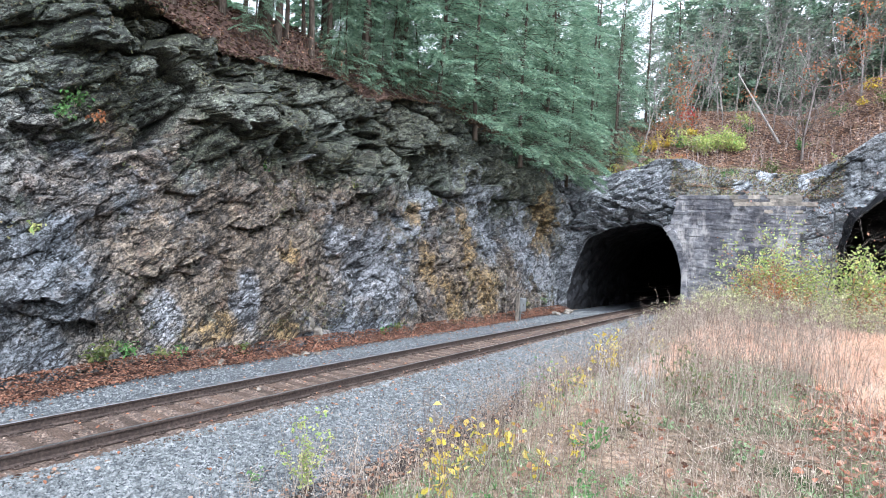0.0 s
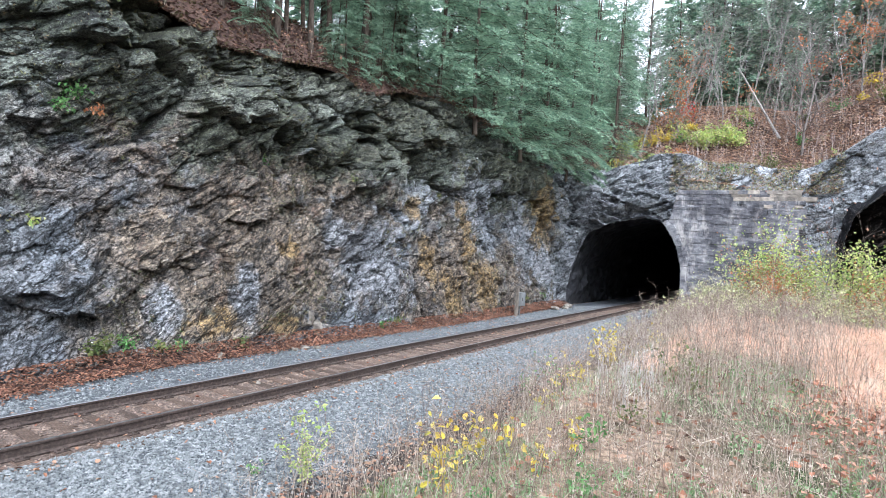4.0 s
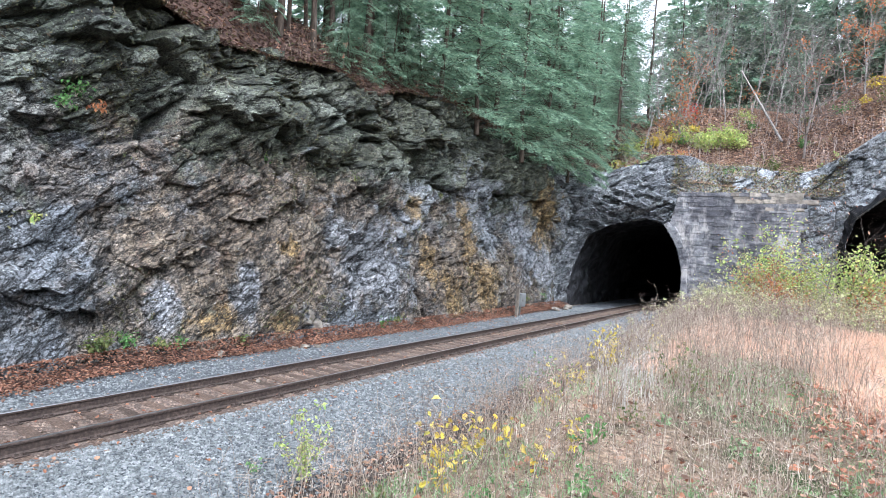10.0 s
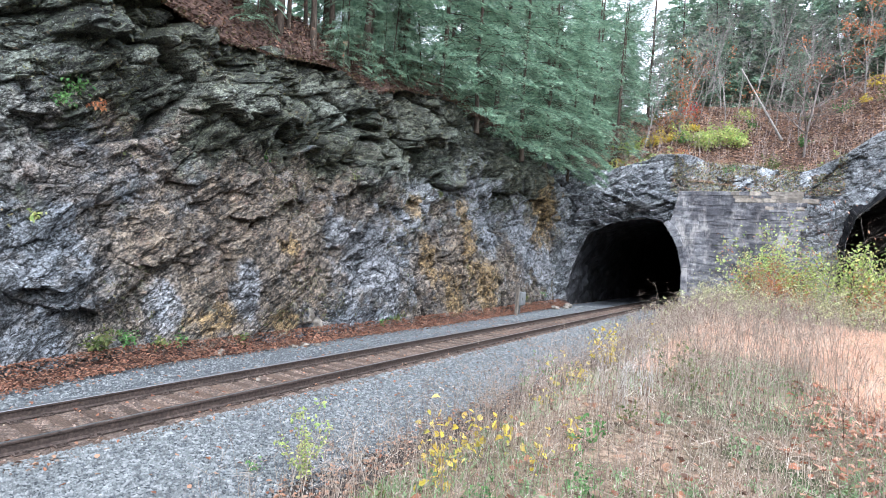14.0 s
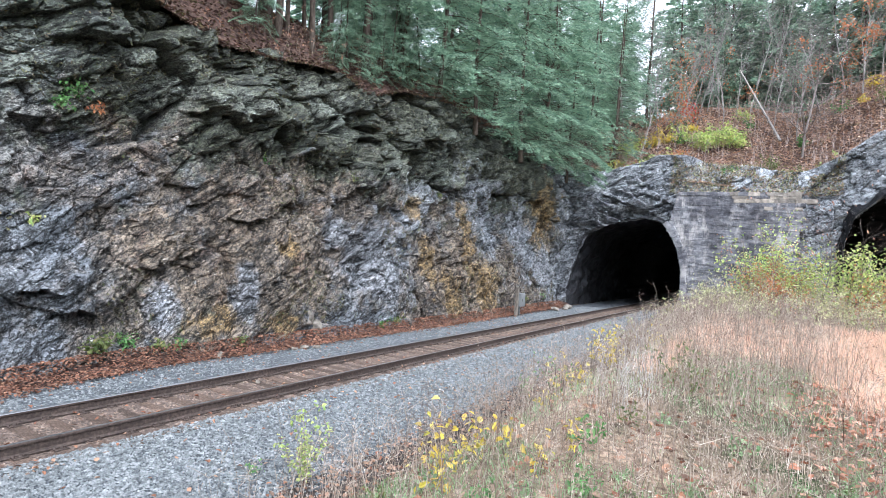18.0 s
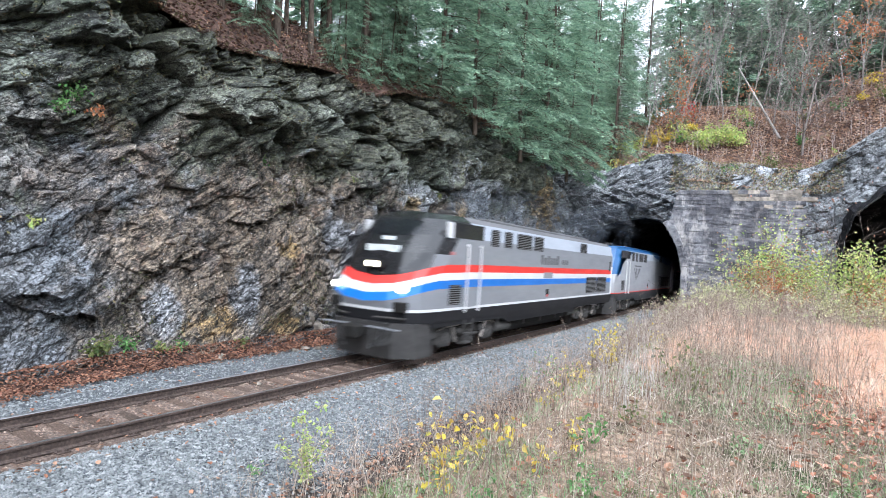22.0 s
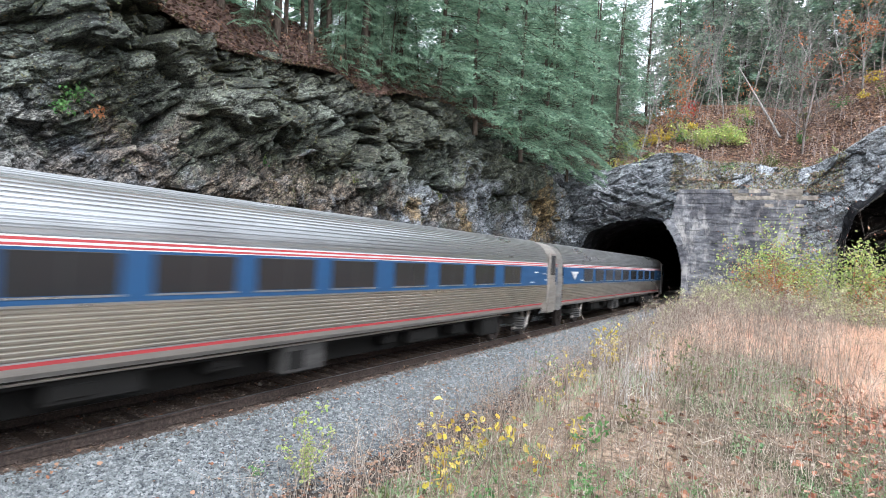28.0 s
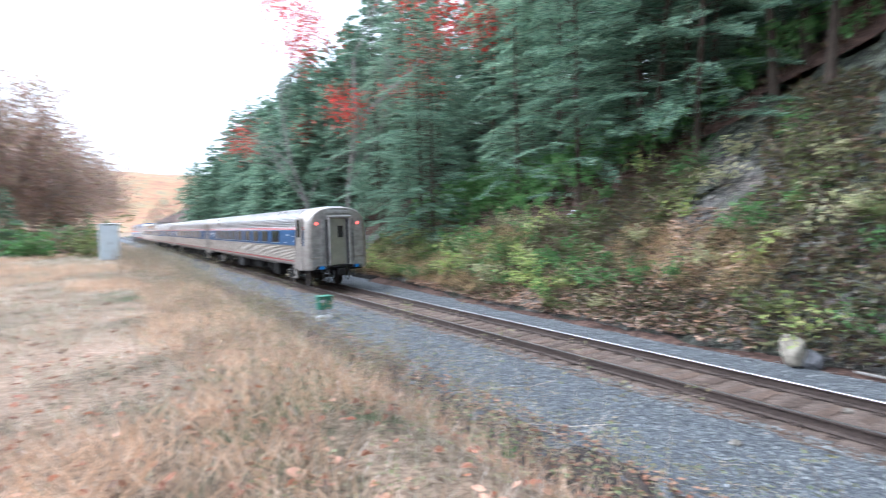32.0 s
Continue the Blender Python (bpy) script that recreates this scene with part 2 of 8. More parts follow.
    l.new(b2.outputs[0], b3.inputs["Normal"])
    l.new(b3.outputs[0], p.inputs["Normal"])
    return m


def masonry_material():
    """Coursed stone: dark bluish blocks, soot, white lime runs below the ledge."""
    m, n, l = nodes_of("weathered_masonry")
    p = n["Principled BSDF"]
    where = n.new("ShaderNodeTexCoord").outputs["Object"]
    base = ramp(n, [(0.30, (0.05, 0.051, 0.06)), (0.45, (0.13, 0.133, 0.15)), (0.58, (0.225, 0.228, 0.248)), (0.72, (0.40, 0.395, 0.40))])
    l.new(noise_node(n, l, where, 1.7, 9, 0.72, (1.2, 1, 2.2)), base.inputs[0])
    tint = ramp(n, [(0.0, (0.62, 0.62, 0.64)), (0.6, (1.05, 1.04, 1.03)), (1.0, (1.45, 1.42, 1.38))])
    l.new(n.new("ShaderNodeObjectInfo").outputs["Random"], tint.inputs[0])
    c = blend(n, l, 1.0, base.outputs[0], tint.outputs[0], "MULTIPLY")
    run = ramp(n, [(0.51, (0, 0, 0)), (0.62, (0.75, 0.75, 0.75))])
    l.new(noise_node(n, l, where, 1.1, 9, 0.72, (1.6, 1, 0.55)), run.inputs[0])
    c = blend(n, l, run.outputs[0], c, (0.48, 0.455, 0.44))
    fleck = ramp(n, [(0.58, (0, 0, 0)), (0.64, (0.8, 0.8, 0.8))])
    l.new(noise_node(n, l, where, 6.0, 6, 0.8, (0.8, 1, 2.4)), fleck.inputs[0])
    c = blend(n, l, fleck.outputs[0], c, (0.50, 0.48, 0.47))
    soot = ramp(n, [(0.46, (1, 1, 1)), (0.6, (0.42, 0.42, 0.45))])
    l.new(noise_node(n, l, where, 0.55, 6, 0.65, (1, 1, 0.7)), soot.inputs[0])
    c = blend(n, l, 1.0, c, soot.outputs[0], "MULTIPLY")
    l.new(c, p.inputs["Base Color"])
    p.inputs["Roughness"].default_value = 0.9
    fine = noise_node(n, l, where, 9.0, 7, 0.75)
    b = n.new("ShaderNodeBump")
    b.inputs["Strength"].default_value, b.inputs["Distance"].default_value = 1.0, 0.05
    l.new(fine, b.inputs["Height"])
    l.new(b.outputs[0], p.inputs["Normal"])
    return m


def ground_material():
    """Dry field: straw, pinkish dead grass, green blades and brown litter in patches."""
    m, n, l = nodes_of("field_ground")
    p = n["Principled BSDF"]
    where = n.new("ShaderNodeTexCoord").outputs["Object"]
    a = noise_node(n, l, where, 0.35, 8, 0.7)
    base = ramp(n, [(0.36, (0.09, 0.12, 0.06)), (0.44, (0.17, 0.145, 0.105)), (0.53, (0.34, 0.255, 0.19)), (0.64, (0.47, 0.35, 0.27))])
    l.new(a, base.inputs[0])
    f = noise_node(n, l, where, 14.0, 8, 0.8)
    v = ramp(n, [(0.36, (0.22, 0.2, 0.18)), (0.5, (0.85, 0.82, 0.8)), (0.64, (1.5, 1.45, 1.42))])
    l.new(f, v.inputs[0])
    c = blend(n, l, 1.0, base.outputs[0], v.outputs[0], "MULTIPLY")
    l.new(c, p.inputs["Base Color"])
    p.inputs["Roughness"].default_value = 0.95
    p.inputs["Specular IOR Level"].default_value = 0.15
    b = n.new("ShaderNodeBump")
    b.inputs["Strength"].default_value, b.inputs["Distance"].default_value = 0.9, 0.06
    l.new(f, b.inputs["Height"])
    l.new(b.outputs[0], p.inputs["Normal"])
    return m


M_CLIFF = cliff_material()
M_FIELD = ground_material()
# darker than the loose stones: shade of the gaps between them, as colour
M_BALLAST = surface("ballast_bed", [(0.02, 0.022, 0.025), (0.07, 0.078, 0.088), (0.20, 0.22, 0.245)], 24.0, 0.85, 0, 1.0, 26.0, patch=0.3)
M_STONE = surface("ballast_stone", [(0.090, 0.098, 0.104), (0.175, 0.19, 0.20), (0.295, 0.314, 0.326)], 9.0, 0.75, 0, 0.3, 60.0, island=True, patch=0.2)
M_LITTER = surface("leaf_litter", [(0.022, 0.015, 0.013), (0.055, 0.034, 0.028), (0.11, 0.067, 0.053), (0.18, 0.12, 0.095)], 7.0, 0.9, 0, 0.9, 25.0, patch=0.4, spec=0.15)
M_RUST = surface("rusted_rail", [(0.03, 0.021, 0.018), (0.062, 0.045, 0.038), (0.115, 0.085, 0.072)], 18.0, 0.7, 0.2, 0.3, 90.0, patch=0.25)
M_RAILTOP = plain("polished_rail_head", (0.30, 0.30, 0.31), 0.32, 0.85, 0.2, 3.0)
M_TIE = surface("weathered_tie", [(0.045, 0.032, 0.026), (0.115, 0.078, 0.06), (0.21, 0.15, 0.12)], 9.0, 0.9, 0, 0.8, 30.0, (1, 6, 6), obj=True)
M_MASON = masonry_material()
M_PALE = surface("pale_ledge_stone", [(0.14, 0.13, 0.12), (0.30, 0.27, 0.24), (0.48, 0.43, 0.38)], 3.5, 0.9, 0, 0.6, 20.0, obj=True)
M_TUNNEL = surface("very_dark_lining_rock", [(0.009, 0.009, 0.011), (0.032, 0.033, 0.038), (0.075, 0.077, 0.087)], 1.2, 0.85, 0, 1.0, 7.0)
# second bore: its inner darkness is put into the rock colour
M_BORE = surface("shade_black_rock", [(0.004, 0.004, 0.005), (0.010, 0.010, 0.012), (0.020, 0.020, 0.023)], 1.2, 0.9, 0, 1.0, 7.0, spec=0.15)
M_BARK = surface("hemlock_bark", [(0.035, 0.026, 0.02), (0.085, 0.065, 0.052), (0.14, 0.115, 0.095)], 6.0, 0.95, 0, 1.0, 22.0, (3, 3, 0.6), spec=0.15)
M_GREYBARK = surface("grey_bark", [(0.15, 0.138, 0.13), (0.29, 0.272, 0.255), (0.45, 0.43, 0.41)], 7.0, 0.9, 0, 0.6, 30.0, (3, 3, 0.7), spec=0.2)
M_DRYBARK = surface("dry_brown_bark", [(0.11, 0.092, 0.085), (0.21, 0.18, 0.165), (0.33, 0.29, 0.27)], 7.0, 0.9, 0, 0.6, 30.0, (3, 3, 0.7), spec=0.2)
M_HEMLOCK = foliage("hemlock_needles", [(0.095, 0.175, 0.13), (0.18, 0.295, 0.21), (0.285, 0.425, 0.295), (0.43, 0.57, 0.40)], 0.46)
# darker than the hemlocks: the southern wood's shade put into the needle colour
M_SHADEPINE = foliage("shade_dark_pine_needles", [(0.06, 0.118, 0.09), (0.115, 0.21, 0.15), (0.20, 0.325, 0.22), (0.33, 0.46, 0.32)], 0.42)
M_YELLOW = foliage("yellow_leaves", [(0.62, 0.46, 0.05), (0.74, 0.58, 0.10), (0.50, 0.48, 0.10), (0.70, 0.46, 0.08), (0.76, 0.64, 0.22)], 0.4)
M_LIME = foliage("yellow_green_leaves", [(0.34, 0.46, 0.13), (0.52, 0.60, 0.19), (0.25, 0.40, 0.13), (0.62, 0.60, 0.24), (0.38, 0.44, 0.18)], 0.4)
M_GREEN = foliage("green_leaves", [(0.07, 0.17, 0.06), (0.13, 0.28, 0.09), (0.20, 0.36, 0.13)], 0.35)
M_ORANGE = foliage("orange_leaves", [(0.46, 0.19, 0.09), (0.56, 0.27, 0.13), (0.42, 0.16, 0.10)], 0.4)
M_RED = foliage("red_leaves", [(0.55, 0.05, 0.04), (0.65, 0.10, 0.07), (0.45, 0.04, 0.04)], 0.4)
M_STRAW = foliage("straw_grass", [(0.42, 0.33, 0.26), (0.70, 0.61, 0.52), (0.16, 0.12, 0.09), (0.80, 0.72, 0.63), (0.30, 0.36, 0.20), (0.58, 0.47, 0.35), (0.28, 0.21, 0.165)], 0.3, 0.8)
M_PINK = foliage("pinkish_dead_grass", [(0.64, 0.38, 0.26), (0.76, 0.50, 0.37), (0.82, 0.62, 0.50), (0.58, 0.34, 0.22)], 0.35, 0.8)
M_TANPINK = foliage("tan_field_grass", [(0.56, 0.36, 0.23), (0.70, 0.48, 0.33), (0.78, 0.60, 0.45), (0.46, 0.30, 0.20), (0.66, 0.42, 0.26)], 0.35, 0.8)
M_TWIG = foliage("dry_stems", [(0.09, 0.065, 0.05), (0.28, 0.22, 0.175), (0.50, 0.43, 0.36), (0.17, 0.11, 0.09), (0.44, 0.38, 0.31)], 0.1, 0.9)
M_FALLEN = foliage("fallen_leaves", [(0.20, 0.085, 0.055), (0.30, 0.14, 0.085), (0.40, 0.24, 0.16), (0.28, 0.19, 0.14), (0.11, 0.065, 0.05)], 0.15, 0.8)
M_BROWNLEAF = foliage("orange_brown_leaves", [(0.42, 0.25, 0.17), (0.52, 0.36, 0.26), (0.34, 0.22, 0.17), (0.62, 0.47, 0.37), (0.30, 0.22, 0.17), (0.50, 0.28, 0.17)], 0.15, 0.85)
M_FOOTLEAF = foliage("drifted_brown_leaves", [(0.10, 0.05, 0.035), (0.22, 0.10, 0.065), (0.34, 0.19, 0.125), (0.16, 0.09, 0.065), (0.28, 0.13, 0.085)], 0.15, 0.85)
M_OAK = foliage("rust_oak_leaves", [(0.30, 0.11, 0.065), (0.46, 0.21, 0.13), (0.22, 0.085, 0.055), (0.62, 0.36, 0.26), (0.50, 0.29, 0.20)], 0.2, 0.7)
M_GRASS = foliage("grey_green_grass", [(0.14, 0.25, 0.12), (0.24, 0.37, 0.18), (0.35, 0.47, 0.26), (0.18, 0.27, 0.12)], 0.35, 0.6)
M_TANGRASS = foliage("tan_dead_grass", [(0.54, 0.36, 0.21), (0.64, 0.48, 0.30), (0.46, 0.42, 0.20), (0.36, 0.24, 0.15), (0.52, 0.30, 0.18)], 0.3, 0.85)
M_WEED = foliage("weed_leaves", [(0.24, 0.24, 0.13), (0.34, 0.27, 0.17), (0.20, 0.26, 0.12), (0.42, 0.34, 0.24)], 0.3, 0.8)
M_PALEWEED = foliage("pale_weed_leaves", [(0.36, 0.42, 0.20), (0.50, 0.50, 0.26), (0.44, 0.40, 0.24), (0.58, 0.56, 0.34), (0.30, 0.38, 0.20)], 0.35, 0.8)
M_BRUSH = foliage("grey_pink_twigs", [(0.28, 0.22, 0.20), (0.44, 0.37, 0.35), (0.60, 0.53, 0.50), (0.36, 0.27, 0.24)], 0.1, 0.9)
M_BLEACHED = foliage("bleached_stalks", [(0.62, 0.60, 0.58), (0.48, 0.45, 0.42), (0.36, 0.32, 0.29)], 0.2, 0.85)
M_SOIL = surface("dark_damp_soil", [(0.014, 0.011, 0.010), (0.034, 0.026, 0.023), (0.075, 0.057, 0.048)], 9.0, 0.9, 0, 0.9, 30.0)
M_CRIB = surface("brown_dirty_ballast", [(0.10, 0.07, 0.055), (0.20, 0.145, 0.118), (0.33, 0.265, 0.225)], 9.0, 0.85, 0, 0.3, 60.0, island=True, patch=0.25)
M_FERN = foliage("fern_fronds", [(0.09, 0.14, 0.05), (0.16, 0.20, 0.07), (0.24, 0.22, 0.09)], 0.35)
M_MOSSY = foliage("mossy_tufts", [(0.075, 0.09, 0.04), (0.14, 0.15, 0.07), (0.20, 0.165, 0.10), (0.11, 0.085, 0.06), (0.19, 0.21, 0.10)], 0.2, 0.9)
M_RUSSET = foliage("russet_leaves", [(0.40, 0.25, 0.20), (0.48, 0.32, 0.25), (0.37, 0.29, 0.26), (0.44, 0.36, 0.20)], 0.35)
M_CABINET = plain("pale_grey_cabinet_paint", (0.62, 0.68, 0.72), 0.45, 0.0, 0.15)
M_GREENBOX = plain("green_painted_steel", (0.02, 0.16, 0.10), 0.5, 0.0, 0.2)
M_GREYBOX = plain("weathered_grey_steel", (0.20, 0.21, 0.21), 0.6, 0.2, 0.3)
M_PALEROCK = surface("pale_broken_rock", [(0.08, 0.07, 0.06), (0.22, 0.195, 0.165), (0.38, 0.35, 0.30)], 5.0, 0.85, 0, 0.9, 18.0)
M_CREAM = surface("cream_boulder", [(0.15, 0.13, 0.10), (0.33, 0.295, 0.24), (0.48, 0.44, 0.37)], 4.0, 0.85, 0, 0.5, 18.0)
M_DARKROCK = surface("dark_slate_boulder", [(0.06, 0.06, 0.065), (0.14, 0.14, 0.15), (0.26, 0.26, 0.27)], 4.0, 0.8, 0, 0.8, 18.0)
M_OLDWOOD = surface("old_grey_timber", [(0.10, 0.085, 0.07), (0.20, 0.17, 0.14), (0.30, 0.27, 0.23)], 6.0, 0.9, 0, 0.7, 30.0, (4, 4, 0.6))
# darker than the open-ground leaves: the trees' shade is in the colour
M_HILLLEAF = foliage("tree_shade_forest_leaves", [(0.055, 0.030, 0.026), (0.095, 0.053, 0.044), (0.155, 0.095, 0.08), (0.042, 0.030, 0.027), (0.25, 0.15, 0.10), (0.12, 0.12, 0.06), (0.24, 0.17, 0.14)], 0.1, 0.85)
M_CRIBBED = surface("brown_crib_dirt", [(0.05, 0.036, 0.029), (0.13, 0.093, 0.075), (0.25, 0.195, 0.165)], 22.0, 0.9, 0, 1.0, 45.0)
M_BEIGE = plain("dusty_beige_equipment", (0.24, 0.21, 0.17), 0.7, 0.0, 0.4, 3.0)


def smoke_material():
    """Thin dark exhaust: mostly clear, denser in drifting wisps."""
    m, n, l = nodes_of("exhaust_smoke")
    where = n.new("ShaderNodeTexCoord").outputs["Object"]
    f = ramp(n, [(0.40, (0.0, 0.0, 0.0)), (0.66, (0.30, 0.30, 0.30))])
    l.new(noise_node(n, l, where, 0.55, 4, 0.55), f.inputs[0])
    clear, dark, mx = n.new("ShaderNodeBsdfTransparent"), n.new("ShaderNodeBsdfDiffuse"), n.new("ShaderNodeMixShader")
    dark.inputs["Color"].default_value = (0.085, 0.095, 0.11, 1)
    l.new(f.outputs[0], mx.inputs[0])
    l.new(clear.outputs[0], mx.inputs[1])
    l.new(dark.outputs[0], mx.inputs[2])
    l.new(mx.outputs[0], n["Material Output"].inputs[0])
    return m


M_SMOKE = smoke_material()

# ---- building helpers ----
def mesh_from(name, v, f, mats=(), smooth=False, index=None):
    """A mesh from arrays: v is n x 3, f is m x 3 or m x 4."""
    me = bpy.data.meshes.new(name)
    v, f = np.asarray(v, np.float32), np.asarray(f, np.int32)
    k = f.shape[1]
    me.vertices.add(len(v))
    me.vertices.foreach_set("co", v.ravel())
    me.loops.add(f.size)
    me.loops.foreach_set("vertex_index", f.ravel())
    me.polygons.add(len(f))
    me.polygons.foreach_set("loop_start", np.arange(0, f.size, k, dtype=np.int32))
    me.polygons.foreach_set("use_smooth", np.full(len(f), smooth))
    for m in mats:
        me.materials.append(m)
    if index is not None:
        me.polygons.foreach_set("material_index", np.asarray(index, np.int32))
    me.update(calc_edges=True)
    me.validate()
    return me


def part(name, bm, material, parent, label=""):
    """Links a bmesh or a mesh as one object under a thing or a part."""
    if isinstance(bm, bmesh.types.BMesh):
        me = bpy.data.meshes.new(name)
        bm.to_mesh(me)
        bm.free()
    else:
        me = bm
    if material:
        me.materials.append(material)
    ob = new(name, me)
    if parent:
        ob.parent = parent
    return tagged(ob, label) if label else ob


def empty(name, label, category, group="", at=(0, 0, 0)):
    ob = new(name)
    ob.location = at
    return tagged(ob, label, category, group)


def box(bm, x0, x1, y0, y1, z0, z1, bevel=0.0):
    m = Matrix.Translation(((x0 + x1) / 2, (y0 + y1) / 2, (z0 + z1) / 2)) @ Matrix.Diagonal((x1 - x0, y1 - y0, z1 - z0, 1))
    made = bmesh.ops.create_cube(bm, size=1.0, matrix=m)["verts"]
    if bevel:
        es = list({e for v in made for e in v.link_edges})
        bmesh.ops.bevel(bm, geom=es, offset=bevel, segments=1, affect="EDGES")
    return made


def boxed(*b, bevel=0.0):
    bm = bmesh.new()
    box(bm, *b, bevel=bevel)
    return bm


def cyl(bm, p0, p1, r0, r1=None, n=16):
    p0, p1 = Vector(p0), Vector(p1)
    d = p1 - p0
    m = Matrix.Translation((p0 + p1) / 2) @ d.to_track_quat("Z", "Y").to_matrix().to_4x4()
    bmesh.ops.create_cone(bm, cap_ends=True, segments=n, radius1=r0, radius2=r0 if r1 is None else r1, depth=d.length, matrix=m)


def grid_faces(nu, nv):
    i = np.arange((nu - 1) * (nv - 1))
    a = (i // (nv - 1)) * nv + i % (nv - 1)
    return np.stack([a, a + nv, a + nv + 1, a + 1], 1)


def sm(t):
    t = np.clip(t, 0, 1)
    return t * t * (3 - 2 * t)


def lattice(ix, iy, seed):
    s = np.sin(ix * 127.1 + iy * 311.7 + seed * 74.7) * 43758.5453
    return s - np.floor(s)


def vnoise(x, y, seed=0):
    ix, iy = np.floor(x), np.floor(y)
    fx, fy = sm(x - ix), sm(y - iy)
    a, b = lattice(ix, iy, seed), lattice(ix + 1, iy, seed)
    c, d = lattice(ix, iy + 1, seed), lattice(ix + 1, iy + 1, seed)
    return (a * (1 - fx) + b * fx) * (1 - fy) + (c * (1 - fx) + d * fx) * fy


def fbm(x, y, seed=0, octaves=5, gain=0.5):
    t, amp, tot = 0, 1.0, 0.0
    for o in range(octaves):
        t = t + amp * (vnoise(x * 2**o, y * 2**o, seed + o) - 0.5)
        tot += amp
        amp *= gain
    return t / tot


def facets(u, v, su, sv, turn, seed, tilt=0.8):
    """Angular blocks: each cell of a jittered lattice has its own plane. Returns the height and the distance from the nearest crack."""
    c, s = math.cos(turn), math.sin(turn)
    a, b = (u * c + v * s) / su, (-u * s + v * c) / sv
    ia, ib = np.floor(a), np.floor(b)
    best, second = np.full(a.shape, 1e9), np.full(a.shape, 1e9)
    h = np.zeros(a.shape)
    for da in (-1, 0, 1):
        for db in (-1, 0, 1):
            ca, cb = ia + da, ib + db
            pa, pb = a - ca - lattice(ca, cb, seed), b - cb - lattice(ca, cb, seed + 3)
            d = pa * pa + pb * pb
            val = lattice(ca, cb, seed + 5) - 0.5 + tilt * (pa * (lattice(ca, cb, seed + 7) - 0.5) + pb * (lattice(ca, cb, seed + 9) - 0.5))
            closer = d < best
            second = np.where(closer, best, np.minimum(second, d))
            h = np.where(closer, val, h)
            best = np.where(closer, d, best)
    return h, np.sqrt(second) - np.sqrt(best)


# ---- the plan: the track runs along y at x = -9.71, rail heads at z = 0 ----
TX = -9.71
FACE_Y = 44.6


def bank_edge(y):
    return -4.95 - 0.022 * np.maximum(0, y - 9) - 0.02 * np.maximum(0, -5 - y).clip(0, 60)


def field_z(x, y):
    e = bank_edge(y)
    up = sm((x - e + 0.2) / 3.4)
    z = -0.5 + 1.85 * up + 0.25 * fbm(x * 0.25, y * 0.25, 11, 4) * up + 0.06 * fbm(x * 1.7, y * 1.7, 12, 3)
    z = z + 0.9 * sm((y - 24) / 16) * sm((x + 3.0) / 4)
    return z + 0.012 * np.maximum(0, x - 6)


def bed_z(x, y):
    d = np.abs(x - TX)
    z = -0.192 - 0.06 * np.maximum(0, d - 1.3) - 0.10 * sm((d - 3.2) / 1.6) * (x > TX)
    return z + 0.02 * fbm(x * 5, y * 5, 21, 3)


def lines(*spans):
    out = []
    for a, b, step in spans:
        out += list(np.arange(a, b - 1e-6, step))
    return np.array(out + [spans[-1][1]])


# ground: one sheet to the horizon
gx = lines((-2500, -300, 550), (-300, -40, 40), (-40, -14, 4), (-14, -7.5, 1.3), (-7.5, 8, 0.22), (8, 40, 1.6), (40, 300, 26), (300, 2500, 550))
gy = lines((-2600, -400, 550), (-400, -60, 20), (-60, -22, 1.0), (-22, 24, 0.24), (24, 46, 0.6), (46, 130, 12), (130, 2600, 494))
X, Y = np.meshgrid(gx, gy, indexing="ij")
Z = field_z(X, Y)
Z = np.where(X < bank_edge(Y) - 0.4, -0.62, Z)
ground = new("ground", mesh_from("ground", np.stack([X, Y, Z], -1).reshape(-1, 3), grid_faces(*X.shape), [M_FIELD], True))
tagged(ground, "dry autumn field of straw and dead grass", "ground", kind="structure")

# ballast bed
by = lines((-320, -40, 4), (-40, -2, 0.3), (-2, 26, 0.12), (26, 60, 0.3), (60, 720, 30))
bs = np.linspace(0, 1, 84)
Yb = np.repeat(by[:, None], len(bs), 1)
inside = sm((Yb - 43.5) / 1.5)
Xb = -14.3 + (bank_edge(Yb).clip(-6.6, 0) + 14.3 + 0.25 * fbm(Yb * 0.8, Yb * 0 + 3, 5, 3)) * bs[None, :] - 0.3 * inside * bs
Zb = bed_z(Xb, Yb) - 0.06 * (np.abs(Xb - TX) < 1.36) - 0.25 * sm((bs[None, :] - 0.96) / 0.04)
bed = new("ballast", mesh_from("ballast", np.stack([Xb, Yb, Zb], -1).reshape(-1, 3), grid_faces(*Xb.shape), [M_BALLAST], True))
tagged(bed, "bed of crushed grey stone under the track", "ballast", kind="structure")

# ---- cliff along the track ----
def crest(y):
    return np.interp(y, [-320, -60, -26, -17, -10, -3, 4, 7.5, 9.6, 11.5, 14, 17, 19, 21.5, 25, 36, 46], [2.2, 2.2, 2.4, 3.0, 6.6, 9.6, 11.3, 11.2, 10.5, 10.0, 10.3, 10.9, 10.3, 11.4, 12.0, 12.0, 11.8])


def lean(y):
    return np.interp(y, [-320, -24, -14, -5, 2, 12, 46], [1.5, 1.35, 1.05, 0.62, 0.32, 0.24, 0.2])


def foot(y):
    return -13.75 + 0.35 * fbm(y * 0.16, y * 0 + 1, 31, 3) + np.interp(y, [-8, -2, 4, 8], [0.9, 0.7, 0.75, 0.0]) - np.interp(y, [26, 36, 44], [0, 0.6, 0.6]) - np.interp(y, [-320, -30, -16], [1.2, 1.2, 0])


